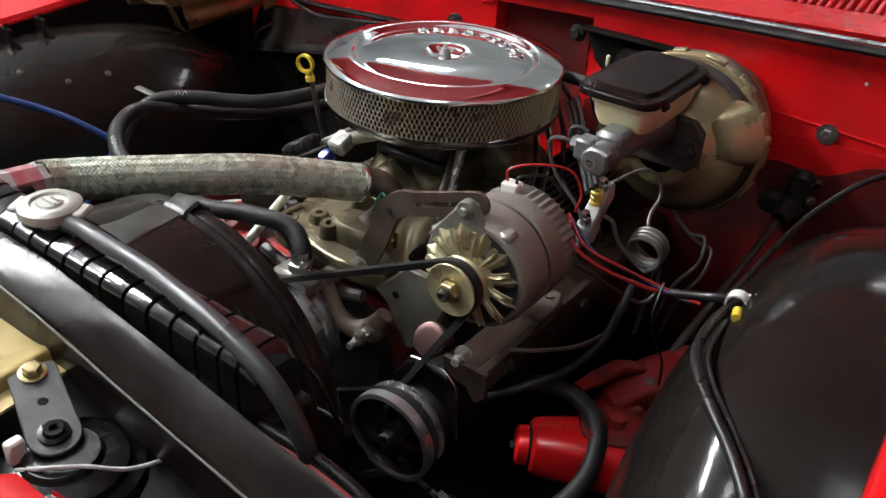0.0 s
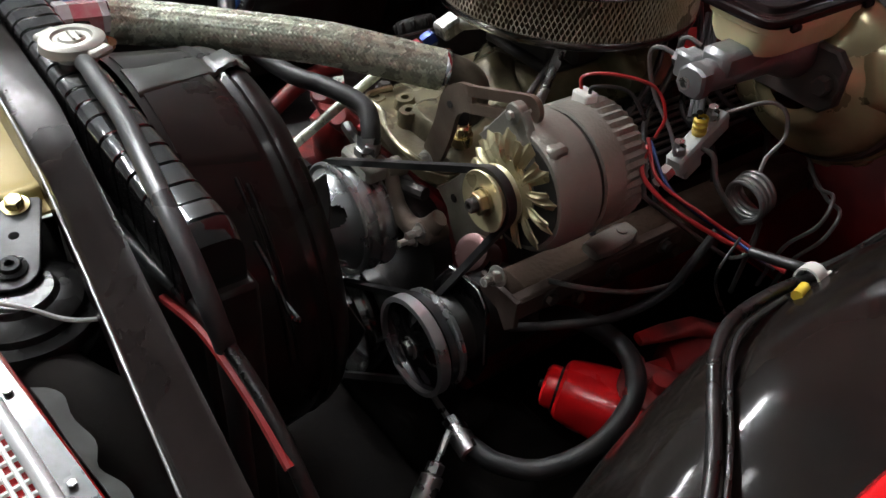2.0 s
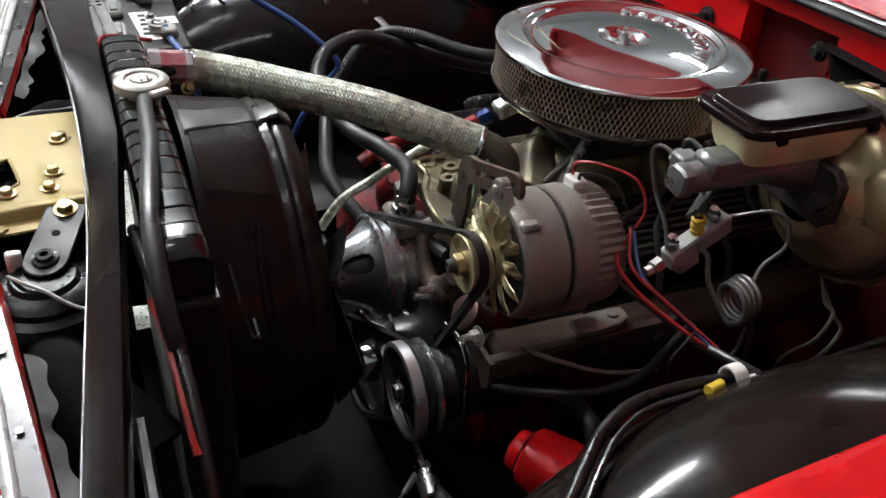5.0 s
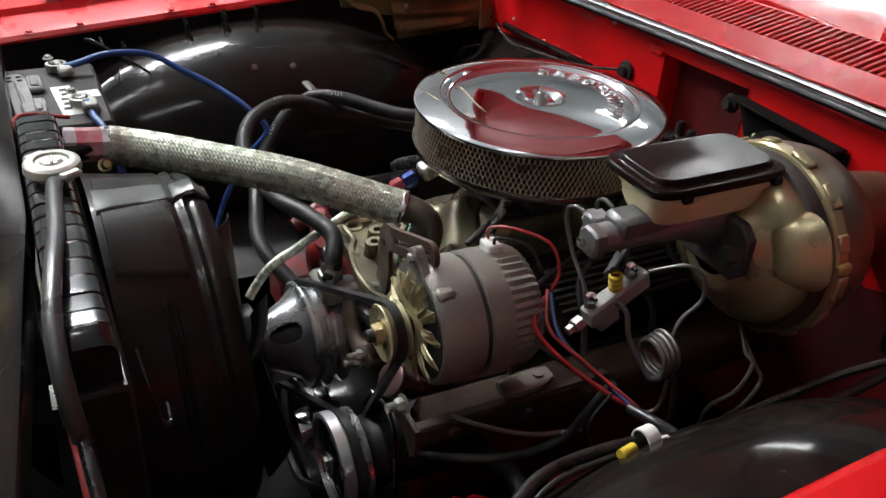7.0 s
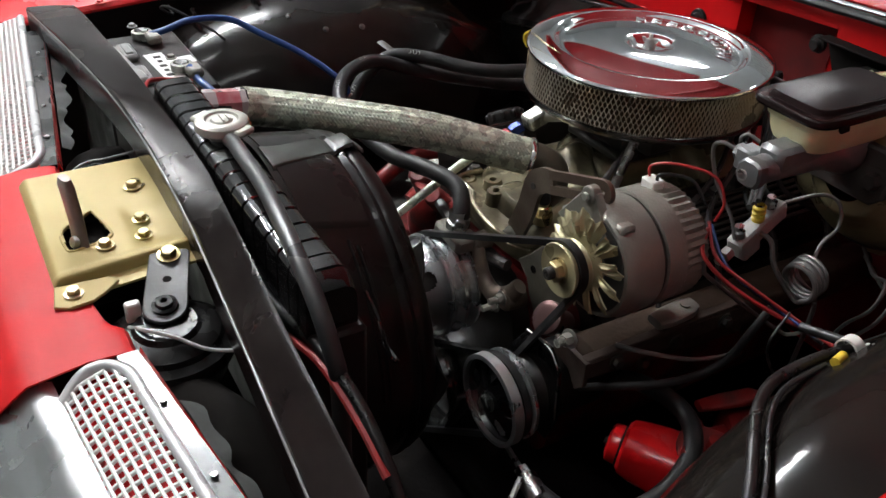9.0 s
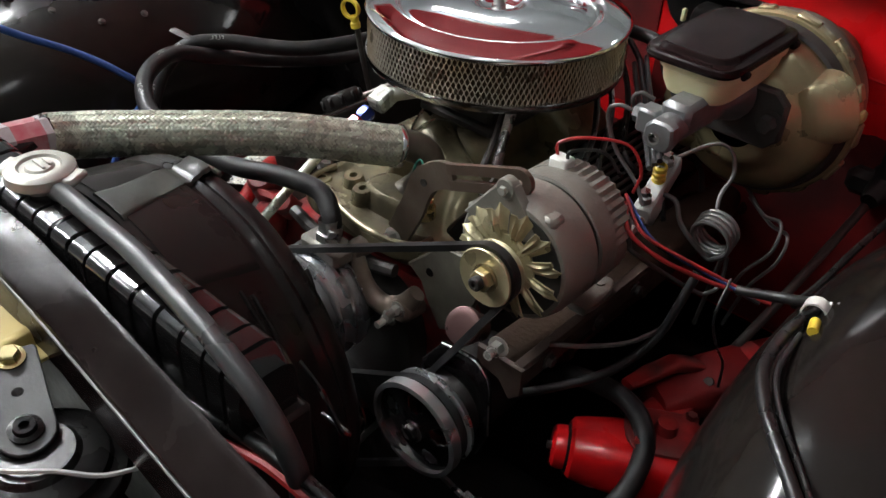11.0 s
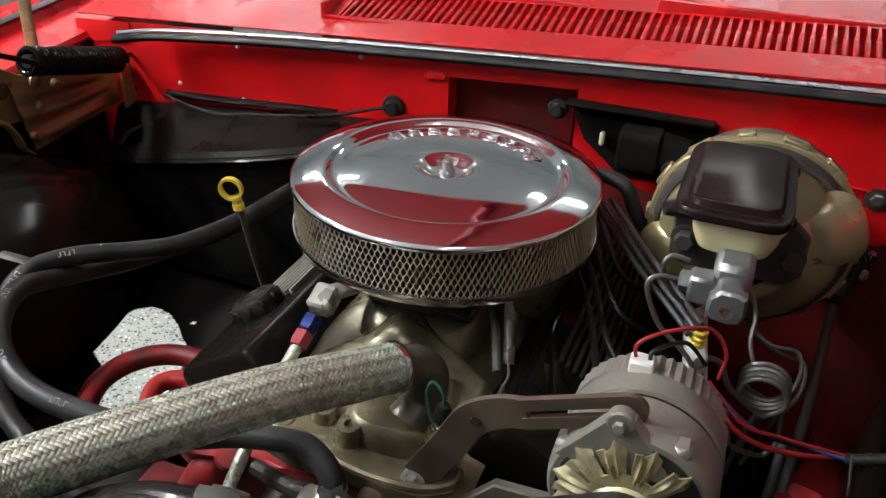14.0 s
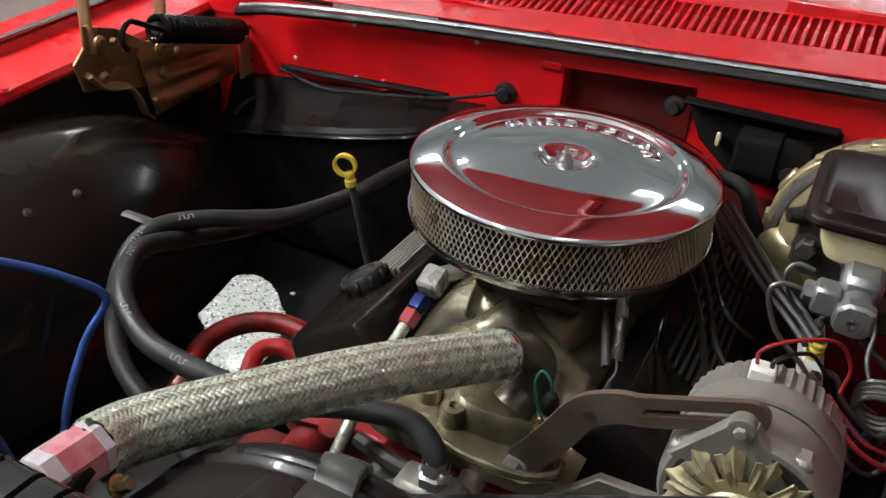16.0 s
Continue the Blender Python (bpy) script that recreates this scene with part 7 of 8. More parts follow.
def horn(dx, mirror, label):
    c = Vector((0.185, -0.765, 0.80)) if not mirror else Vector((-0.15, -0.765, 0.80))
    t = thing("horn", c, label, "horn", "horns")
    g = G()
    lathe(g, [(0.0, 0.045), (0.03, 0.045), (0.034, 0.040), (0.045, 0.038), (0.052, 0.034), (0.054, 0.028), (0.064, 0.025), (0.066, 0.020), (0.066, 0.013), (0.060, 0.008), (0.056, -0.01), (0.03, -0.03), (0, -0.03)], Matrix.Translation(c), 48)
    part("body", g, HORN_BLACK, t)
    g = G()
    s = -1 if mirror else 1
    tube(g, [c + Vector((0.02 * s, -0.01, -0.01)), c + Vector((0.07 * s, 0.0, -0.015)), c + Vector((0.12 * s, 0.02, -0.03)), c + Vector((0.17 * s, 0.05, -0.07))], [0.03, 0.036, 0.045, 0.06], 18, 6)
    part("trumpet", g, DEEP_BLACK, t)
    g = G()
    a, b = Vector((0.170, -0.761, 0.850)) if not mirror else Vector((-0.14, -0.761, 0.850)), Vector((0.102, -0.7365, 0.8625)) if not mirror else Vector((-0.055, -0.733, 0.863))
    d = (b - a)
    m = along(a, d, (0, 0, 1))
    L = d.length
    pts = [(0.022 * math.cos(q), 0.022 * math.sin(q)) for q in [math.pi + math.pi * k / 8 for k in range(9)]] + [(0.0205, L + 0.006), (0.018, L + 0.010), (-0.018, L + 0.010), (-0.0205, L + 0.006)]
    x = d.cross(Vector((0, 0, 1))).normalized()
    n = x.cross(d.normalized())
    mm = Matrix((x, d.normalized(), n)).transposed().to_4x4()
    mm.translation = a
    prism(g, pts, 0.0035, mm, 0.001)
    part("strap", g, STRAP, t, "flat grey steel strap")
    g = G()
    lathe(g, [(0.013, 0), (0.013, 0.003), (0.009, 0.004), (0.008, 0.008), (0.004, 0.008), (0.004, 0.002), (0, 0.002)], along(a + Vector((0, 0, 0.003)), n), 24)
    part("stud", g, HORN_BLACK, t)
    g = G()
    lathe(g, [(0.0046, 0), (0.0042, 0.0004), (0.0, 0.0004)], along(a.lerp(b, 0.52) + n * 0.0036, n), 14)
    part("strap_hole", g, DEEP_BLACK, t)
    g = G()
    hexbolt(g, b + n * 0.004, n, 0.0085, 0.009)
    part("bolt", g, ZINC, t, "gold plated hex bolt")
    g = G()
    q = c + Vector((-0.026 * s, -0.025, 0.047))
    rbox(g, q, (0.011, 0.015, 0.026), 0.002)
    part("connector", g, WHITE, t, "white connector")
    g = G()
    tube(g, [q + Vector((0.010 * s, -0.008, -0.008)), q + Vector((0.036 * s, 0.004, 0.002)), q + Vector((0.056 * s, 0.026, 0.000)), q + Vector((0.076 * s, 0.052, -0.010)), q + Vector((0.090 * s, 0.088, -0.014))], 0.0020, 6, 6)
    part("wire", g, PALE_PLASTIC, t, "thin pale wire")
    g = G()
    lathe(g, [(0.006, 0), (0.006, 0.004), (0, 0.005)], along(c + Vector((0.0, -0.045, 0.036)), (0, 0, 1)), 12)
    part("screw", g, DARK, t)


horn(0, False, "black disc horn hung on a grey strap beside the latch plate")
horn(0, True, "second black disc horn hung on a grey strap")


def front_line(x):
    """How far the nose sweeps back to the side."""
    return 0.125 * max(0.0, x - 0.22) + 0.125 * max(0.0, -0.16 - x)


def header_panel():
    t = thing("header_panel", (0.2, -0.85, 0.7), "red painted front header panel with a black inner lip", "header panel")
    g = G()
    prof = [(-0.800, 0.80), (-0.802, 0.848), (-0.806, 0.856), (-0.812, 0.858), (-0.845, 0.860), (-0.90, 0.852), (-0.93, 0.83), (-0.94, 0.79)]

    def top(u, v):
        x = -0.17 + 0.40 * u
        q = v * (len(prof) - 1)
        i = min(int(q), len(prof) - 2)
        a, b = prof[i], prof[i + 1]
        cut = 0.05 * (max(0, 1 - ((x - 0.02) / 0.17) ** 2)) ** 0.5 * max(0, 1 - v * 1.6)
        return (x, a[0] + (b[0] - a[0]) * (q - i) - cut + front_line(x), a[1] + (b[1] - a[1]) * (q - i))
    sheet(g, top, 40, 21)
    part("panel", g, RED_FRONT, t, solid=0.002)
    for mx in (lambda x: x, lambda x: 0.06 - x):
        g = G()
        sheet(g, lambda u, v: (mx(0.23 + 0.50 * u), -0.8035 + front_line(0.23 + 0.5 * u) + 0.006 * v, 0.860 - 0.012 * abs(2 * v - 1)), 20, 2)
        part("red_edge", g, RED, t, solid=0.001)
        g = G()
        sheet(g, lambda u, v: (mx(0.23 + 0.50 * u), -0.822 + front_line(0.23 + 0.5 * u) * 0.86 + (0.019 + 0.015 * u) * v, 0.858), 20, 2)
        part("lip", g, LIP_GREY, t, "slate grey painted inner lip", solid=0.001)
        for x in (0.31, 0.41, 0.522, 0.62):
            g = G()
            hexbolt(g, (mx(x), -0.811 + front_line(x), 0.8585), (0, 0, 1), 0.0035, 0.003, False)
            part("screw", g, STEEL, t)
        g = G()
        sheet(g, lambda u, v: (mx(0.30 + 0.42 * u), -0.795 + front_line(0.30 + 0.42 * u) + (0.010 + 0.012 * u + 0.004 * math.sin(19 * u) + 0.003 * math.sin(51 * u)) * v, 0.846 - 0.006 * v + 0.003 * math.sin(30 * u)), 60, 3)
        part("flange", g, GREY_PLASTIC, t, "bare grey torn sealer edge", solid=0.001)


header_panel()


def grille(side):
    t = thing("grille", (0.4 if side > 0 else -0.34, -0.86, 0.7), "white square mesh grille over a red panel with a bright surround", "grille", "grilles")

    def mx(x):
        return x if side > 0 else 0.06 - x
    x0, x1 = 0.245, 0.80

    def face(x, v):
        """v from 0 at the upper edge to 1 at the lower edge."""
        return Vector((mx(x), -0.823 + front_line(x) * 0.82 - 0.056 * v, 0.859 - 0.004 * v - 0.018 * v * v))
    g = G()
    sheet(g, lambda u, v: face(x0 - 0.02 + (x1 - x0 + 0.02) * u, v) + Vector((0, 0, -0.012)), 12, 6)
    part("backing", g, RED, t, "red painted panel behind the mesh", solid=0.002)
    g = G()
    n = int((x1 - x0) / 0.0112)
    for i in range(n + 1):
        x = x0 + (x1 - x0) * i / n
        a = 0.25 if i == 0 else 0.0
        tube(g, [face(x, v) for v in (a, 0.35, 0.7, 1.0)], 0.0021, 6, 2)
    for k in range(8):
        v = k / 7.5
        tube(g, [face(x0 + (x1 - x0) * u, v) + Vector((0, 0, 0.001)) for u in (0.005 if k else 0.03, 0.25, 0.5, 0.75, 1)], 0.0018, 6, 2)
    part("mesh", g, LABEL, t, "white painted square mesh")
    g = G()
    tube(g, [face(x, 0) + Vector((0, 0.003, 0.001)) for x in (x1, 0.65, 0.5, 0.38, 0.3, 0.265)] + [face(0.246, 0.08), face(0.236, 0.3), face(0.236, 0.6), face(0.25, 1.0)], 0.0058, 10, 6)
    part("surround", g, SURROUND, t, "bright rounded surround")
    g = G()
    sheet(g, lambda u, v: (mx(0.22 + 0.58 * u), -0.878 + 0.82 * front_line(0.22 + 0.58 * u) - 0.11 * v, 0.842 + 0.006 * math.sin(math.pi * min(1, v * 3)) - 0.02 * v - 0.05 * v * v), 20, 12)
    part("lower_molding", g, SATIN, t, "wide chrome molding", solid=0.003)


grille(1)
grille(-1)


def battery():
    t = thing("battery", (-0.50, -0.58, 0.64), "black car battery with a white label and corroded clamps", "battery")
    cx, cy = -0.488, -0.617
    g = G()
    rbox(g, (cx, cy, 0.735), (0.262, 0.165, 0.185), 0.006)
    rbox(g, (cx, cy, 0.835), (0.268, 0.17, 0.022), 0.005)
    part("case", g, BLACK_DULL, t)
    g = G()
    prism(g, [(-0.062, -0.034), (0.062, -0.034), (0.062, -0.004), (0.0, -0.004), (0.0, 0.034), (-0.03, 0.034), (-0.03, -0.004), (-0.062, -0.004)], 0.001, pose(-0.457, -0.572, 0.8465, 0, 0, 4))
    lab = part("label", g, LABEL, t, "white printed label")
    for i in range(5):
        g = G()
        rbox(g, (-0.50 + 0.02 * i, -0.592, 0.8478), (0.010, 0.012 - 0.004 * (i % 2), 0.0006), 0.0002)
        part("print_bar", g, BLACK_DULL, lab)
    for x, y in ((-0.528, -0.632), (-0.425, -0.634)):
        g = G()
        rbox(g, (x, y, 0.851), (0.062, 0.026, 0.012), 0.004)
        rbox(g, (x, y, 0.858), (0.044, 0.012, 0.004), 0.0015)
        part("vent_cap", g, FRAME_GREY, t, "pale grey vent cap")
    for x, y in ((-0.590, -0.592), (-0.425, -0.572)):
        clamp = G()
        lathe(clamp, [(0.010, 0.846), (0.009, 0.864), (0.0, 0.864)], pose(x, y, 0), 18)
        post = part("post", clamp, STEEL, t)
        g = G()
        lathe(g, [(0.012, 0.85), (0.017, 0.851), (0.017, 0.862), (0.012, 0.863)], pose(x, y, 0), 20)
        rbox(g, (x + 0.026, y + 0.012, 0.857), (0.035, 0.024, 0.015), 0.004, None)
        hexbolt(g, (x - 0.02, y - 0.01, 0.864), (0, 0, 1), 0.006)
        part("clamp", g, LEAD, t, "corroded grey lead clamp")
    # hold down bar with four holes at its outer end
    g = G()
    bar = Matrix.Translation((-0.358, -0.650, 0.862)) @ Matrix.Rotation(radians(3), 4, "Z") @ Matrix.Rotation(radians(-4), 4, "Y")
    prism(g, [(0.0, -0.016), (0.0, 0.016), (-0.20, 0.016), (-0.222, 0.012), (-0.228, 0.0), (-0.222, -0.012), (-0.20, -0.016)], 0.006, bar, 0.0015)
    rbox(g, (-0.10, 0.0, 0.007), (0.15, 0.006, 0.006), 0.002, bar)
    rbox(g, (-0.02, 0.004, 0.008), (0.05, 0.022, 0.010), 0.004, bar)
    hold = part("hold_down", g, FRAME_GREY, t, "grey plastic hold down bar")
    for x in (-0.205, -0.185):
        for y in (-0.0075, 0.0075):
            g = G()
            rbox(g, (x, y, 0.0056), (0.010, 0.008, 0.0016), 0.0004, bar)
            part("hole", g, DEEP_BLACK, hold, "dark square hole")


battery()
wire("battery_cable", [(-0.574, -0.588, 0.858), (-0.570, -0.555, 0.866), (-0.578, -0.508, 0.874), (-0.59, -0.44, 0.862), (-0.572, -0.385, 0.832), (-0.545, -0.335, 0.805), (-0.505, -0.292, 0.775), (-0.474, -0.265, 0.74), (-0.485, -0.298, 0.69), (-0.479, -0.35, 0.61), (-0.45, -0.40, 0.5)], 0.0055, BLUE, "blue insulated battery cable over the wheel arch", "cable")
wire("battery_cable", [(-0.405, -0.565, 0.862), (-0.375, -0.56, 0.85), (-0.33, -0.55, 0.842), (-0.305, -0.54, 0.80), (-0.30, -0.53, 0.68)], 0.0055, BLUE, "blue insulated battery cable beside the battery", "cable")
wire("wire", [(-0.77, -0.50, 0.84), (-0.745, -0.50, 0.83), (-0.70, -0.53, 0.86), (-0.66, -0.52, 0.87), (-0.64, -0.46, 0.83), (-0.66, -0.43, 0.80)], 0.0025, BLACK_TAPE, "thin black ground wire to the fender")


def heater_box():
    t = thing("heater_box", (-0.46, 0.2, 0.55), "gloss black sheet steel heater box on the firewall", "heater box")
    X, Z = (1, 0, 0), (0, 0, 1)
    g = G()
    shape = [(-0.72, 0.235), (-0.68, 0.21), (-0.55, 0.20), (-0.42, 0.197), (-0.33, 0.205), (-0.27, 0.235), (-0.235, 0.27)]

    def edge(x):
        """Heights of the front seam and of the back edge."""
        return 0.832 + 0.22 * (x + 0.33), 0.852 + 0.10 * (x + 0.307)
    rings = []
    for x, y in shape:
        zf, zb = edge(x)
        rings.append([(x, 0.313, 0.56), (x, y + 0.012, 0.56), (x, y + 0.004, zf - 0.05), (x, y, zf - 0.008), (x, y + 0.006, zf), (x, y + 0.03, zf + 0.006), (x, 0.29, zb - 0.004), (x, 0.313, zb)])
    loft(g, rings)
    part("case", g, HEATER, t, sharp=28)
    g = G()
    tube(g, [(x, y - 0.003, edge(x)[0] - 0.012) for x, y in shape[1:6]], 0.007, 8, 6, flat=0.5)
    part("seam", g, BLACK, t)
    g = G()
    tube(g, [(-0.62, 0.305, 0.842), (-0.50, 0.300, 0.850), (-0.40, 0.298, 0.858), (-0.30, 0.302, 0.862)], 0.009, 10, 6, flat=0.6)
    part("back_lip", g, HEATER, t, "rolled black lip along the firewall")
    g = G()
    tube(g, [(-0.665, 0.222, 0.772), (-0.660, 0.235, 0.785), (-0.655, 0.29, 0.79)], 0.006, 8, 5, flat=0.5)
    part("strap", g, BLACK_DULL, t)
    g = G()
    tube(g, [(-0.60, 0.27, 0.852), (-0.5, 0.25, 0.846), (-0.42, 0.25, 0.856), (-0.30, 0.28, 0.866), (-0.21, 0.308, 0.885)], 0.0028, 8, 8)
    part("cable", g, BLACK_TAPE, t, "black control cable")


heater_box()


def wiper_motor():
    t = thing("wiper_motor", (0.16, 0.28, 0.86), "grimy black wiper motor on a plate bolted to the firewall", "wiper motor")
    g = G()
    rbox(g, (0.168, 0.300, 0.943), (0.205, 0.026, 0.004), 0.0015)
    part("shelf", g, DEEP_BLACK, t, "narrow black shelf over the motor")
    g = G()
    prism(g, [(-0.10, -0.005), (0.105, -0.005), (0.105, -0.06), (0.07, -0.10), (-0.02, -0.10), (-0.075, -0.055)], 0.005, along((0.17, 0.3125, 0.943), (0, -1, 0), (0, 0, 1)), 0.001)
    part("plate", g, DEEP_BLACK, t, "black mounting plate")
    g = G()
    loft(g, [oval((x, 0.283, 0.897), (0, 1, 0), (0, 0, 1), a, b, p, 26) for x, a, b, p in ((0.150, 0.022, 0.026, 4), (0.154, 0.027, 0.031, 4), (0.205, 0.027, 0.031, 4), (0.209, 0.024, 0.028, 3), (0.245, 0.022, 0.024, 2.2), (0.250, 0.014, 0.016, 2))])
    part("motor", g, DEEP_BLACK, t, "dull black motor case", sharp=30)
    g = G()
    lathe(g, [(0.0, 0.006), (0.010, 0.006), (0.013, 0.0)], along((0.225, 0.262, 0.885), (0, -1, 0)), 18)
    part("boss", g, BLACK_DULL, t)
    g = G()
    rbox(g, (0.122, 0.300, 0.897), (0.007, 0.008, 0.020), 0.002)
    part("connector", g, CREAM, t, "cream plastic connector")
    g = G()
    hexbolt(g, (0.155, 0.300, 0.868), (0, -1, 0), 0.005, 0.005)
    part("bolt", g, STEEL, t)


wiper_motor()


def vacuum_hose():
    hose("vacuum_hose", [(0.120, 0.14, 0.915), (0.168, 0.125, 0.920), (0.190, 0.12, 0.912), (0.203, 0.12, 0.885), (0.226, 0.12, 0.858), (0.256, 0.12, 0.855), (0.277, 0.12, 0.876), (0.290, 0.125, 0.895)], 0.0090, RUBBER, "black rubber vacuum hose to the brake booster")


vacuum_hose()


def hood_hinge():
    t = thing("spring_hinge", (-0.73, 0.1, 0.80), "bronze plated hood hinge with a black coil spring", "hood hinge")
    m = along((-0.725, 0, 0), (1, 0, 0), (0, 0, 1))  # local x is world y, local y is world z

    def plate(name, poly, x, th, mat_=BRONZE):
        g = G()
        prism(g, poly, th, Matrix(((0, 0, 1, x), (1, 0, 0, 0), (0, 1, 0, 0), (0, 0, 0, 1))), 0.0012)
        return part(name, g, mat_, t)
    plate("base_plate", [(-0.012, 0.968), (0.05, 0.95), (0.11, 0.915), (0.15, 0.91), (0.13, 0.84), (0.06, 0.85), (0.035, 0.862), (-0.024, 0.872), (-0.036, 0.916), (-0.014, 0.936)], -0.738, 0.004)
    # the front arm, its lower end curling into a hook
    g = G()
    tube(g, [(-0.726, -0.022, 0.90), (-0.720, 0.0, 0.878), (-0.716, 0.04, 0.866), (-0.713, 0.058, 0.84), (-0.714, 0.068, 0.815), (-0.718, 0.088, 0.798)], [0.014, 0.016, 0.013, 0.012, 0.011, 0.007], 10, 8, flat=0.35)
    part("front_arm", g, HINGE_GOLD, t, "gold plated curved arm")
    # ribbed rear arm sloping up to the mount
    g = G()

    def rear(u, v):
        y = 0.07 + 0.23 * u
        lo = 0.797 + 0.014 * u
        hi = 0.915 - 0.035 * u
        return (-0.722 + 0.010 * math.sin(math.pi * 3 * v) ** 2 * math.sin(math.pi * min(1, 0.1 + u)), y + 0.03 * (1 - v) * (1 - u), lo + (hi - lo) * v)
    sheet(g, rear, 16, 36)
    part("rear_arm", g, BRONZE, t, "bronze arm with pressed ribs", solid=0.003, sharp=60)
    plate("mount_flange", [(0.285, 0.808), (0.333, 0.799), (0.311, 0.882), (0.285, 0.88)], -0.700, 0.004, HINGE_GOLD)
    for y, dz in ((-0.001, 0.0), (0.148, 0.03)):
        g = G()
        tube(g, [(-0.738, y, 0.925), (-0.738, y + 0.006, 1.05), (-0.738, y + 0.06, 1.25), (-0.738, 0.27 - 0.4 * (0.15 - y), 1.49 + 0.9 * (0.15 - y))], 0.013, 12, 6, flat=0.25)
        part("lift_arm", g, HINGE_GOLD, t, "upright plated lift arm")
    for y, z, r in ((0.0, 0.945, 0.010), (0.118, 0.905, 0.011), (0.025, 0.94, 0.006), (0.155, 0.888, 0.010), (0.118, 0.865, 0.010), (0.0, 0.892, 0.009), (0.095, 0.825, 0.007)):
        g = G()
        lathe(g, [(r, 0), (r, 0.004), (r * 0.6, 0.008), (0, 0.008)], along((-0.718, y, z), (1, 0, 0)), 18)
        part("rivet", g, BRONZE, t)
    g = G()
    lathe(g, [(0.004, 0), (0.005, 0.001), (0.005, 0.002), (0.0, 0.002)], along((-0.696, 0.315, 0.835), (1, 0, 0)), 14)
    part("hole", g, DARK, t)
    g = G()
    n = 24 * 16
    a, b = Vector((-0.69, 0.085, 0.950)), Vector((-0.69, 0.275, 0.898))
    d = (b - a).normalized()
    pts = [a + (b - a) * (i / n) + Matrix.Rotation(2 * math.pi * i / 16, 3, d) @ (Vector((1, 0, 0)) * 0.0185) for i in range(n + 1)]
    ring = [a + Vector((0.0, -0.045 - 0.022 * math.sin(q), 0.0)) + Vector((0.0, 0.0, 0.022 * math.cos(q))) for q in [math.pi * (0.1 * k) for k in range(9)]]
    pts = ring[::-1] + pts + [b + Vector((0, 0.025, 0.0)), b + Vector((-0.01, 0.05, -0.005))]
    tube(g, pts, 0.0042, 8, 1)
    part("spring", g, BLACK, t, "black coil spring")
    g = G()
    tube(g, [a, b], 0.010, 12, 1)
    part("core", g, BLACK_DULL, t)


hood_hinge()


# ---- steering and lower hoses ----
def steering_box():
    t = thing("steering_box", (0.42, -0.25, 0.5), "red painted cast steering gearbox", "steering gearbox")
    c, d = Vector((0.360, -0.302, 0.617)), Vector((0.83, 0.54, -0.06)).normalized()
    u = d.cross(Vector((0, 0, 1))).normalized()
    w = u.cross(d)
    g = G()
    lathe(g, [(0.0, -0.003), (0.020, -0.003), (0.0240, 0.0), (0.0252, 0.006), (0.0252, 0.014)], along(c, d), 32)
    part("end_cap", g, RED, t, "round red end cap")
    g = G()
    lathe(g, [(0.0262, 0.012), (0.0270, 0.014), (0.0270, 0.016), (0.0262, 0.018)], along(c, d), 32)
    part("seam", g, DEEP_BLACK, t, "dark joint behind the cap")
    g = G()
    loft(g, [oval(c + d * k + w * h, u, w, a, b, p, 32) for k, a, b, h, p in ((0.015, 0.030, 0.030, 0.001, 2), (0.019, 0.034, 0.033, 0.002, 2.2), (0.030, 0.035, 0.034, 0.002, 2.6), (0.060, 0.038, 0.036, 0.002, 3), (0.12, 0.043, 0.038, 0.0, 3.5), (0.20, 0.044, 0.036, -0.006, 4), (0.26, 0.034, 0.03, -0.012, 3))])
    part("housing", g, RED, t, "rounded cast housing", sharp=30)
    g = G()
    loft(g, [oval(c + d * 0.115 - u * 0.012 + w * h, u, d, a, b, 3, 28) for h, a, b in ((0.026, 0.036, 0.046), (0.040, 0.034, 0.044), (0.044, 0.028, 0.038))])
    lathe(g, [(0.013, 0.0), (0.011, 0.012), (0.0, 0.013)], along(c + d * 0.115 - u * 0.012 + w * 0.044, w), 20)
    part("side_cover", g, RED_SOILED_SHADE, t, "bolted red cover")
    for a, b in ((-0.038, 0.085), (0.014, 0.085), (-0.038, 0.145), (0.014, 0.145)):
        g = G()
        hexbolt(g, c + d * b + u * a + w * 0.042, w, 0.0065, 0.008)
        part("bolt", g, RED_SOILED_SHADE, t)
    g = G()
    lathe(g, [(0.005, -0.003), (0.005, -0.008), (0.0, -0.008)], along(c, d), 6)
    part("stud", g, DARK, t)


steering_box()


def steering_shaft():
    t = thing("steering_shaft", (0.47, 0.1, 0.6), "dark steering column shaft with a joint", "steering shaft")
    g = G()
    tube(g, [(0.467, 0.25, 0.737), (0.45, 0.08, 0.672), (0.430, -0.05, 0.612)], 0.0065, 12, 4)
    part("shaft", g, DARK, t)
    g = G()
    tube(g, [(0.472, 0.315, 0.757), (0.467, 0.26, 0.741)], [0.028, 0.012], 20, 1)
    part("boot", g, RUBBER, t, "black rubber boot")
    g = G()
    rbox(g, (0.430, -0.05, 0.612), (0.03, 0.035, 0.03), 0.008)
    part("joint", g, DARK, t)
    t = thing("junction_block", (0.50, 0.28, 0.80), "black electrical block on the firewall", "junction block")
    g = G()
    rbox(g, (0.478, 0.295, 0.785), (0.04, 0.026, 0.06), 0.010)
    rbox(g, (0.442, 0.293, 0.75), (0.04, 0.03, 0.04), 0.010)
    part("block", g, BLACK_DULL, t)
    for p in ((0.499, 0.292, 0.80), (0.497, 0.292, 0.77)):
        g = G()
        hexbolt(g, p, (0.6, -0.8, 0), 0.006, 0.006)
        part("screw", g, STEEL, t)


steering_shaft()


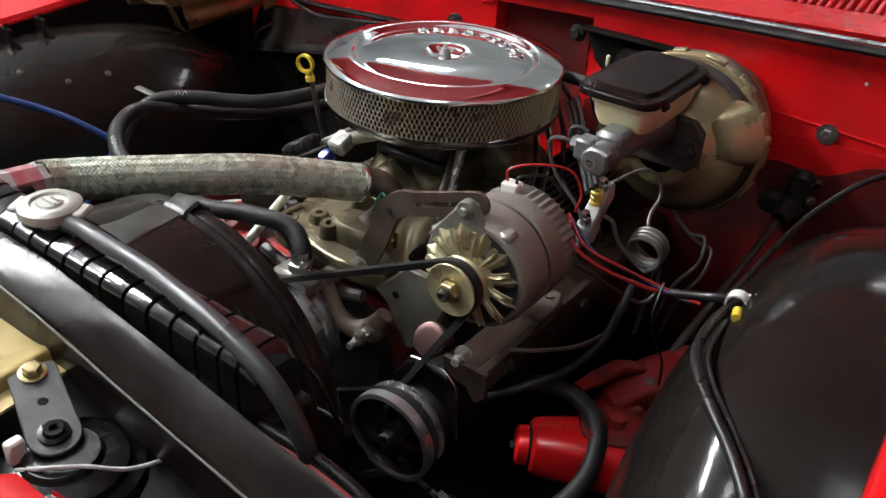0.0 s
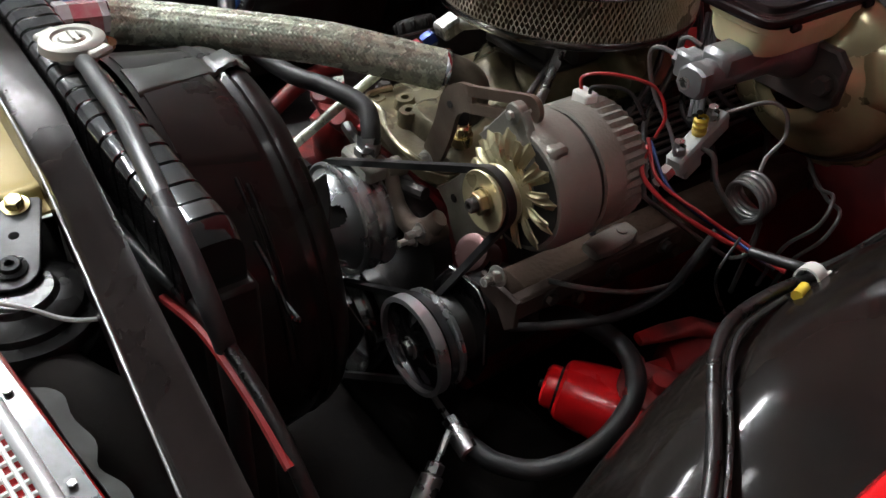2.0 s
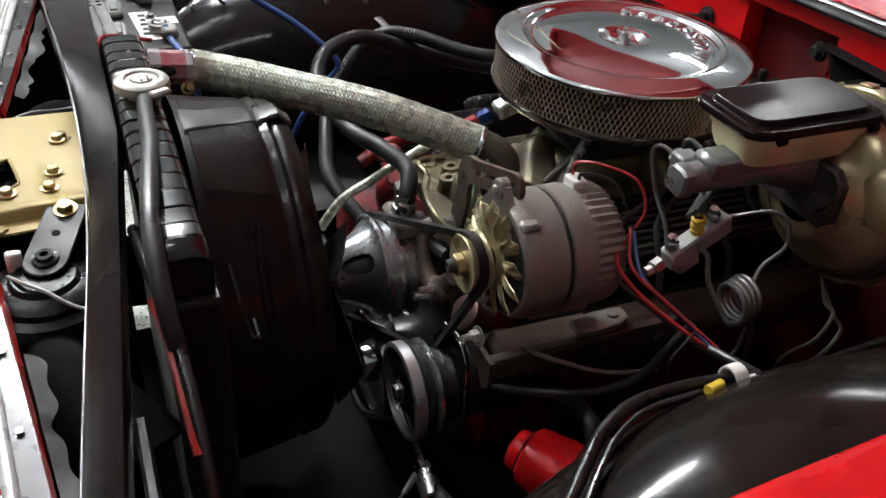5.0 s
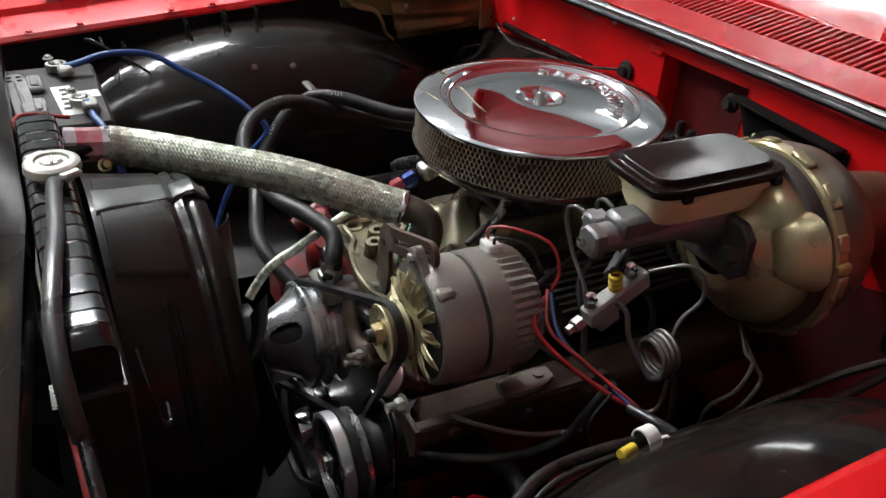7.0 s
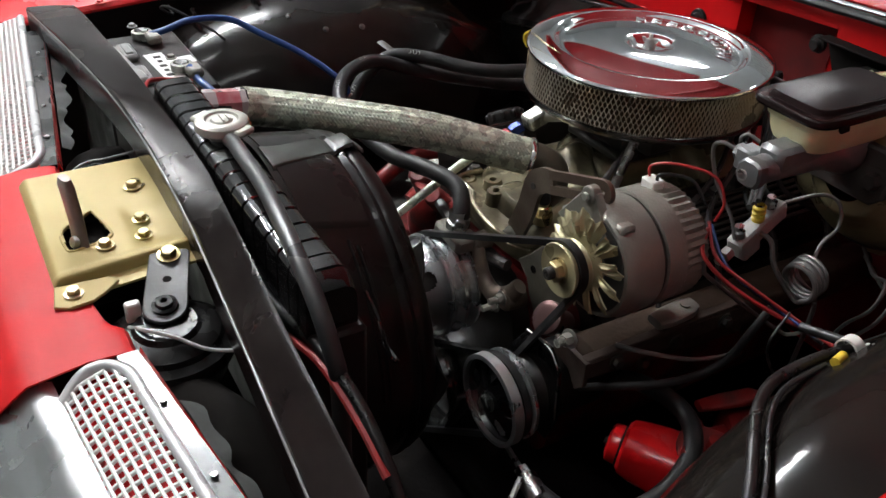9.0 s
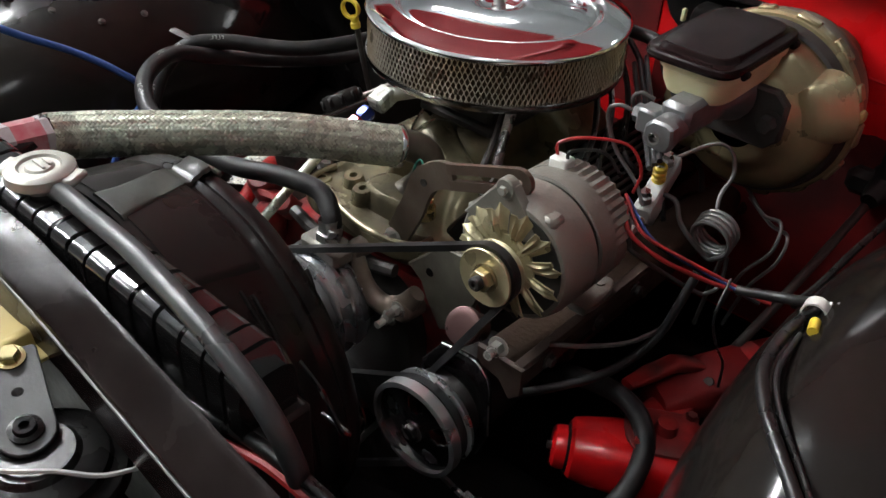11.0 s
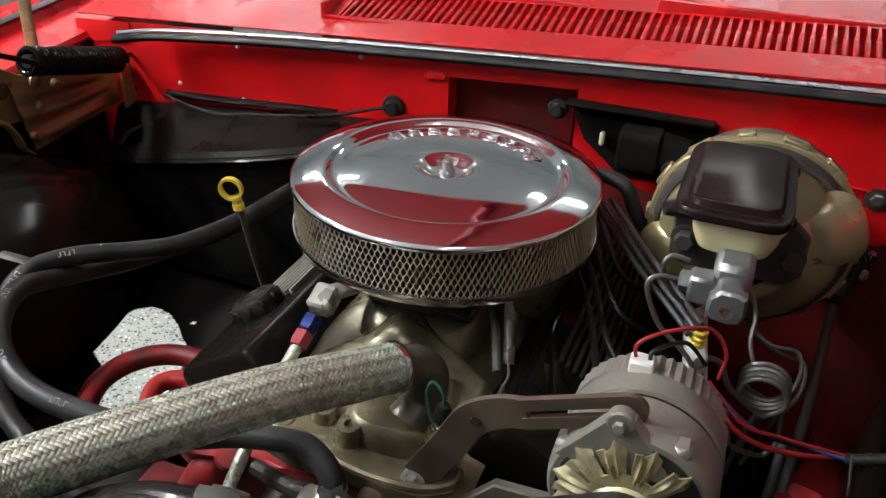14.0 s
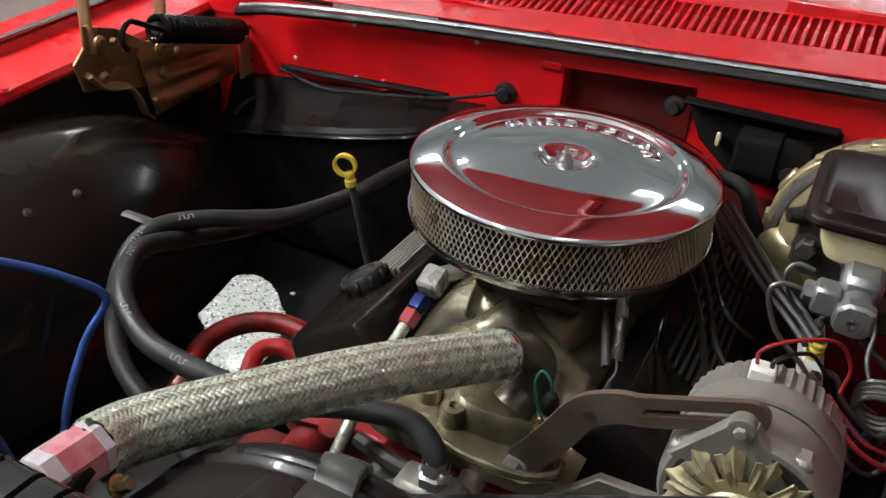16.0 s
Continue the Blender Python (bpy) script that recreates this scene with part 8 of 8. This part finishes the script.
def frame_bracket():
    # ragged red pressings of the frame behind the gearbox
    t = thing("frame_bracket", (0.47, 0.0, 0.58), "dusty red frame horn and suspension bracket, the horn darkened for shade", "bracket")
    # Horn painted darker for the shade it lies in.
    g = G()
    loft(g, [oval(p, (0.8, -0.5, 0), (0, 0.3, 1), a, b, 4, 20) for p, a, b in (((0.400, -0.150, 0.595), 0.028, 0.024), ((0.42, -0.11, 0.61), 0.034, 0.024), ((0.455, -0.05, 0.612), 0.038, 0.026), ((0.49, 0.04, 0.595), 0.038, 0.028), ((0.51, 0.16, 0.56), 0.036, 0.03))])
    part("horn", g, RED_GRIMY_SHADE, t)
    # folded arms with uneven edges
    for pts in (((0.372, -0.172, 0.628, 0.010, 0.004), (0.384, -0.142, 0.634, 0.014, 0.005), (0.398, -0.112, 0.640, 0.012, 0.009), (0.412, -0.088, 0.632, 0.016, 0.006), (0.428, -0.070, 0.622, 0.010, 0.008)),
                ((0.405, -0.185, 0.600, 0.020, 0.008), (0.420, -0.140, 0.604, 0.024, 0.007), (0.436, -0.085, 0.612, 0.018, 0.009), (0.448, -0.040, 0.626, 0.015, 0.006), (0.462, -0.012, 0.634, 0.020, 0.008))):
        g = G()
        loft(g, [oval((x, y, z), (0.9, -0.35, 0.1), (0, 0.4, 0.9), a, b, 3.5, 18) for x, y, z, a, b in pts])
        part("arm", g, RED_SOILED_SHADE, t, "folded red pressing")
    for x, y, z in ((0.395, -0.205, 0.628), (0.442, -0.10, 0.628)):
        g = G()
        hexbolt(g, (x, y, z), (0.1, -0.4, 0.9), 0.007, 0.007)
        part("bolt", g, DARK, t)
    g = G()
    loft(g, [oval((x, y, z), (0.4, 1, 0), (0, 0, 1), 0.05, 0.03, 4, 18) for x, y, z in ((0.46, -0.62, 0.52), (0.50, -0.5, 0.52), (0.52, -0.38, 0.52))])
    single("frame_bracket", g, RED_OLD, (0.5, -0.5, 0.5), "dusty red frame bracket near the radiator support", "bracket")


frame_bracket()
hose("fuel_hose", [(0.1600, 0.1000, 0.8900), (0.1980, 0.0500, 0.8800), (0.2380, 0.0000, 0.8680), (0.2760, -0.0500, 0.8640), (0.2980, -0.0800, 0.8590)], 0.0034, RUBBER_GREY, "thin dark line running down behind the air cleaner")
hose("fuel_hose", [(0.1680, 0.1000, 0.8970), (0.2050, 0.0500, 0.8870), (0.2440, 0.0000, 0.8750), (0.2820, -0.0500, 0.8710), (0.3040, -0.0800, 0.8660)], 0.0034, RUBBER_GREY, "thin dark line running down behind the air cleaner")
hose("fuel_hose", [(0.1760, 0.1000, 0.9040), (0.2120, 0.0500, 0.8940), (0.2510, 0.0000, 0.8820), (0.2880, -0.0500, 0.8770), (0.3090, -0.0800, 0.8730)], 0.0034, RUBBER_GREY, "thin dark line running down behind the air cleaner")
hose("vacuum_line", [(0.407, -0.135, 0.80), (0.404, -0.160, 0.764), (0.400, -0.178, 0.734), (0.390, -0.212, 0.712), (0.375, -0.260, 0.705), (0.340, -0.30, 0.69), (0.30, -0.31, 0.66)], 0.0052, RUBBER, "black rubber line running down below the brake lines")
brake_line([(0.40, -0.161, 0.733), (0.385, -0.22, 0.735), (0.36, -0.27, 0.745), (0.33, -0.295, 0.745)], 0.0028)
wire("wire", [(0.457, -0.18, 0.84), (0.46, -0.205, 0.805), (0.462, -0.178, 0.752), (0.463, -0.141, 0.703), (0.46, -0.12, 0.65)], 0.0016, BLACK_TAPE, "thin dark wire hanging beside the wheel arch")
hose("power_steering_hose", [(0.26, -0.24, 0.62), (0.33, -0.23, 0.655), (0.40, -0.23, 0.665), (0.445, -0.26, 0.655), (0.455, -0.31, 0.62), (0.43, -0.36, 0.585), (0.39, -0.39, 0.573), (0.352, -0.40, 0.571)], 0.0115, RUBBER, "thick black rubber power steering hose")
hose("power_steering_hose", [(0.36, -0.47, 0.535), (0.385, -0.51, 0.50), (0.42, -0.56, 0.45)], 0.009, RUBBER, "black rubber hose below the steering hose")


def hose_fitting(p, d, label):
    t = thing("hose_fitting", p, label, "fitting", "hose fittings")
    g = G()
    lathe(g, [(0.010, -0.02), (0.0135, -0.018), (0.0135, 0.018), (0.010, 0.02)], along(p, d), 16)
    part("sleeve", g, STEEL, t)
    g = G()
    lathe(g, [(0.005, 0.02), (0.010, 0.021), (0.010, 0.032), (0.004, 0.034), (0.004, 0.07)], along(p, d), 6)
    part("nut", g, STEEL, t)


hose_fitting((0.345, -0.402, 0.571), (-0.9, 0.1, 0.05), "crimped bright steel hose end")
hose_fitting((0.362, -0.463, 0.545), (-0.35, 0.6, 0.5), "crimped bright steel elbow hose end")


def neighbour_car():
    t = thing("parked_car", (-2.6, 1.2, 0.0), "white car with chrome trim parked alongside", "car")
    g = G()
    loft(g, [oval((-2.7, y, z), (1, 0, 0), (0, 0, 1), a, b, 4, 30) for y, z, a, b in ((-0.7, 0.6, 0.6, 0.2), (-0.6, 0.62, 0.75, 0.3), (0.5, 0.66, 0.85, 0.36), (2.5, 0.7, 0.85, 0.4))])
    part("body", g, LABEL, t)
    g = G()
    lathe(g, [(0.0, 0.05), (0.08, 0.04), (0.11, 0.0), (0.12, -0.02)], along((-2.3, -0.68, 0.7), (0.3, -1, 0)), 24)
    part("headlight", g, CHROME, t)
    for x in (-3.35, -1.95):
        for y in (-0.2, 2.0):
            g = G()
            tube(g, [(x - 0.1, y, 0.32), (x + 0.1, y, 0.32)], 0.32, 28, 1)
            part("wheel", g, RUBBER, t)


neighbour_car()
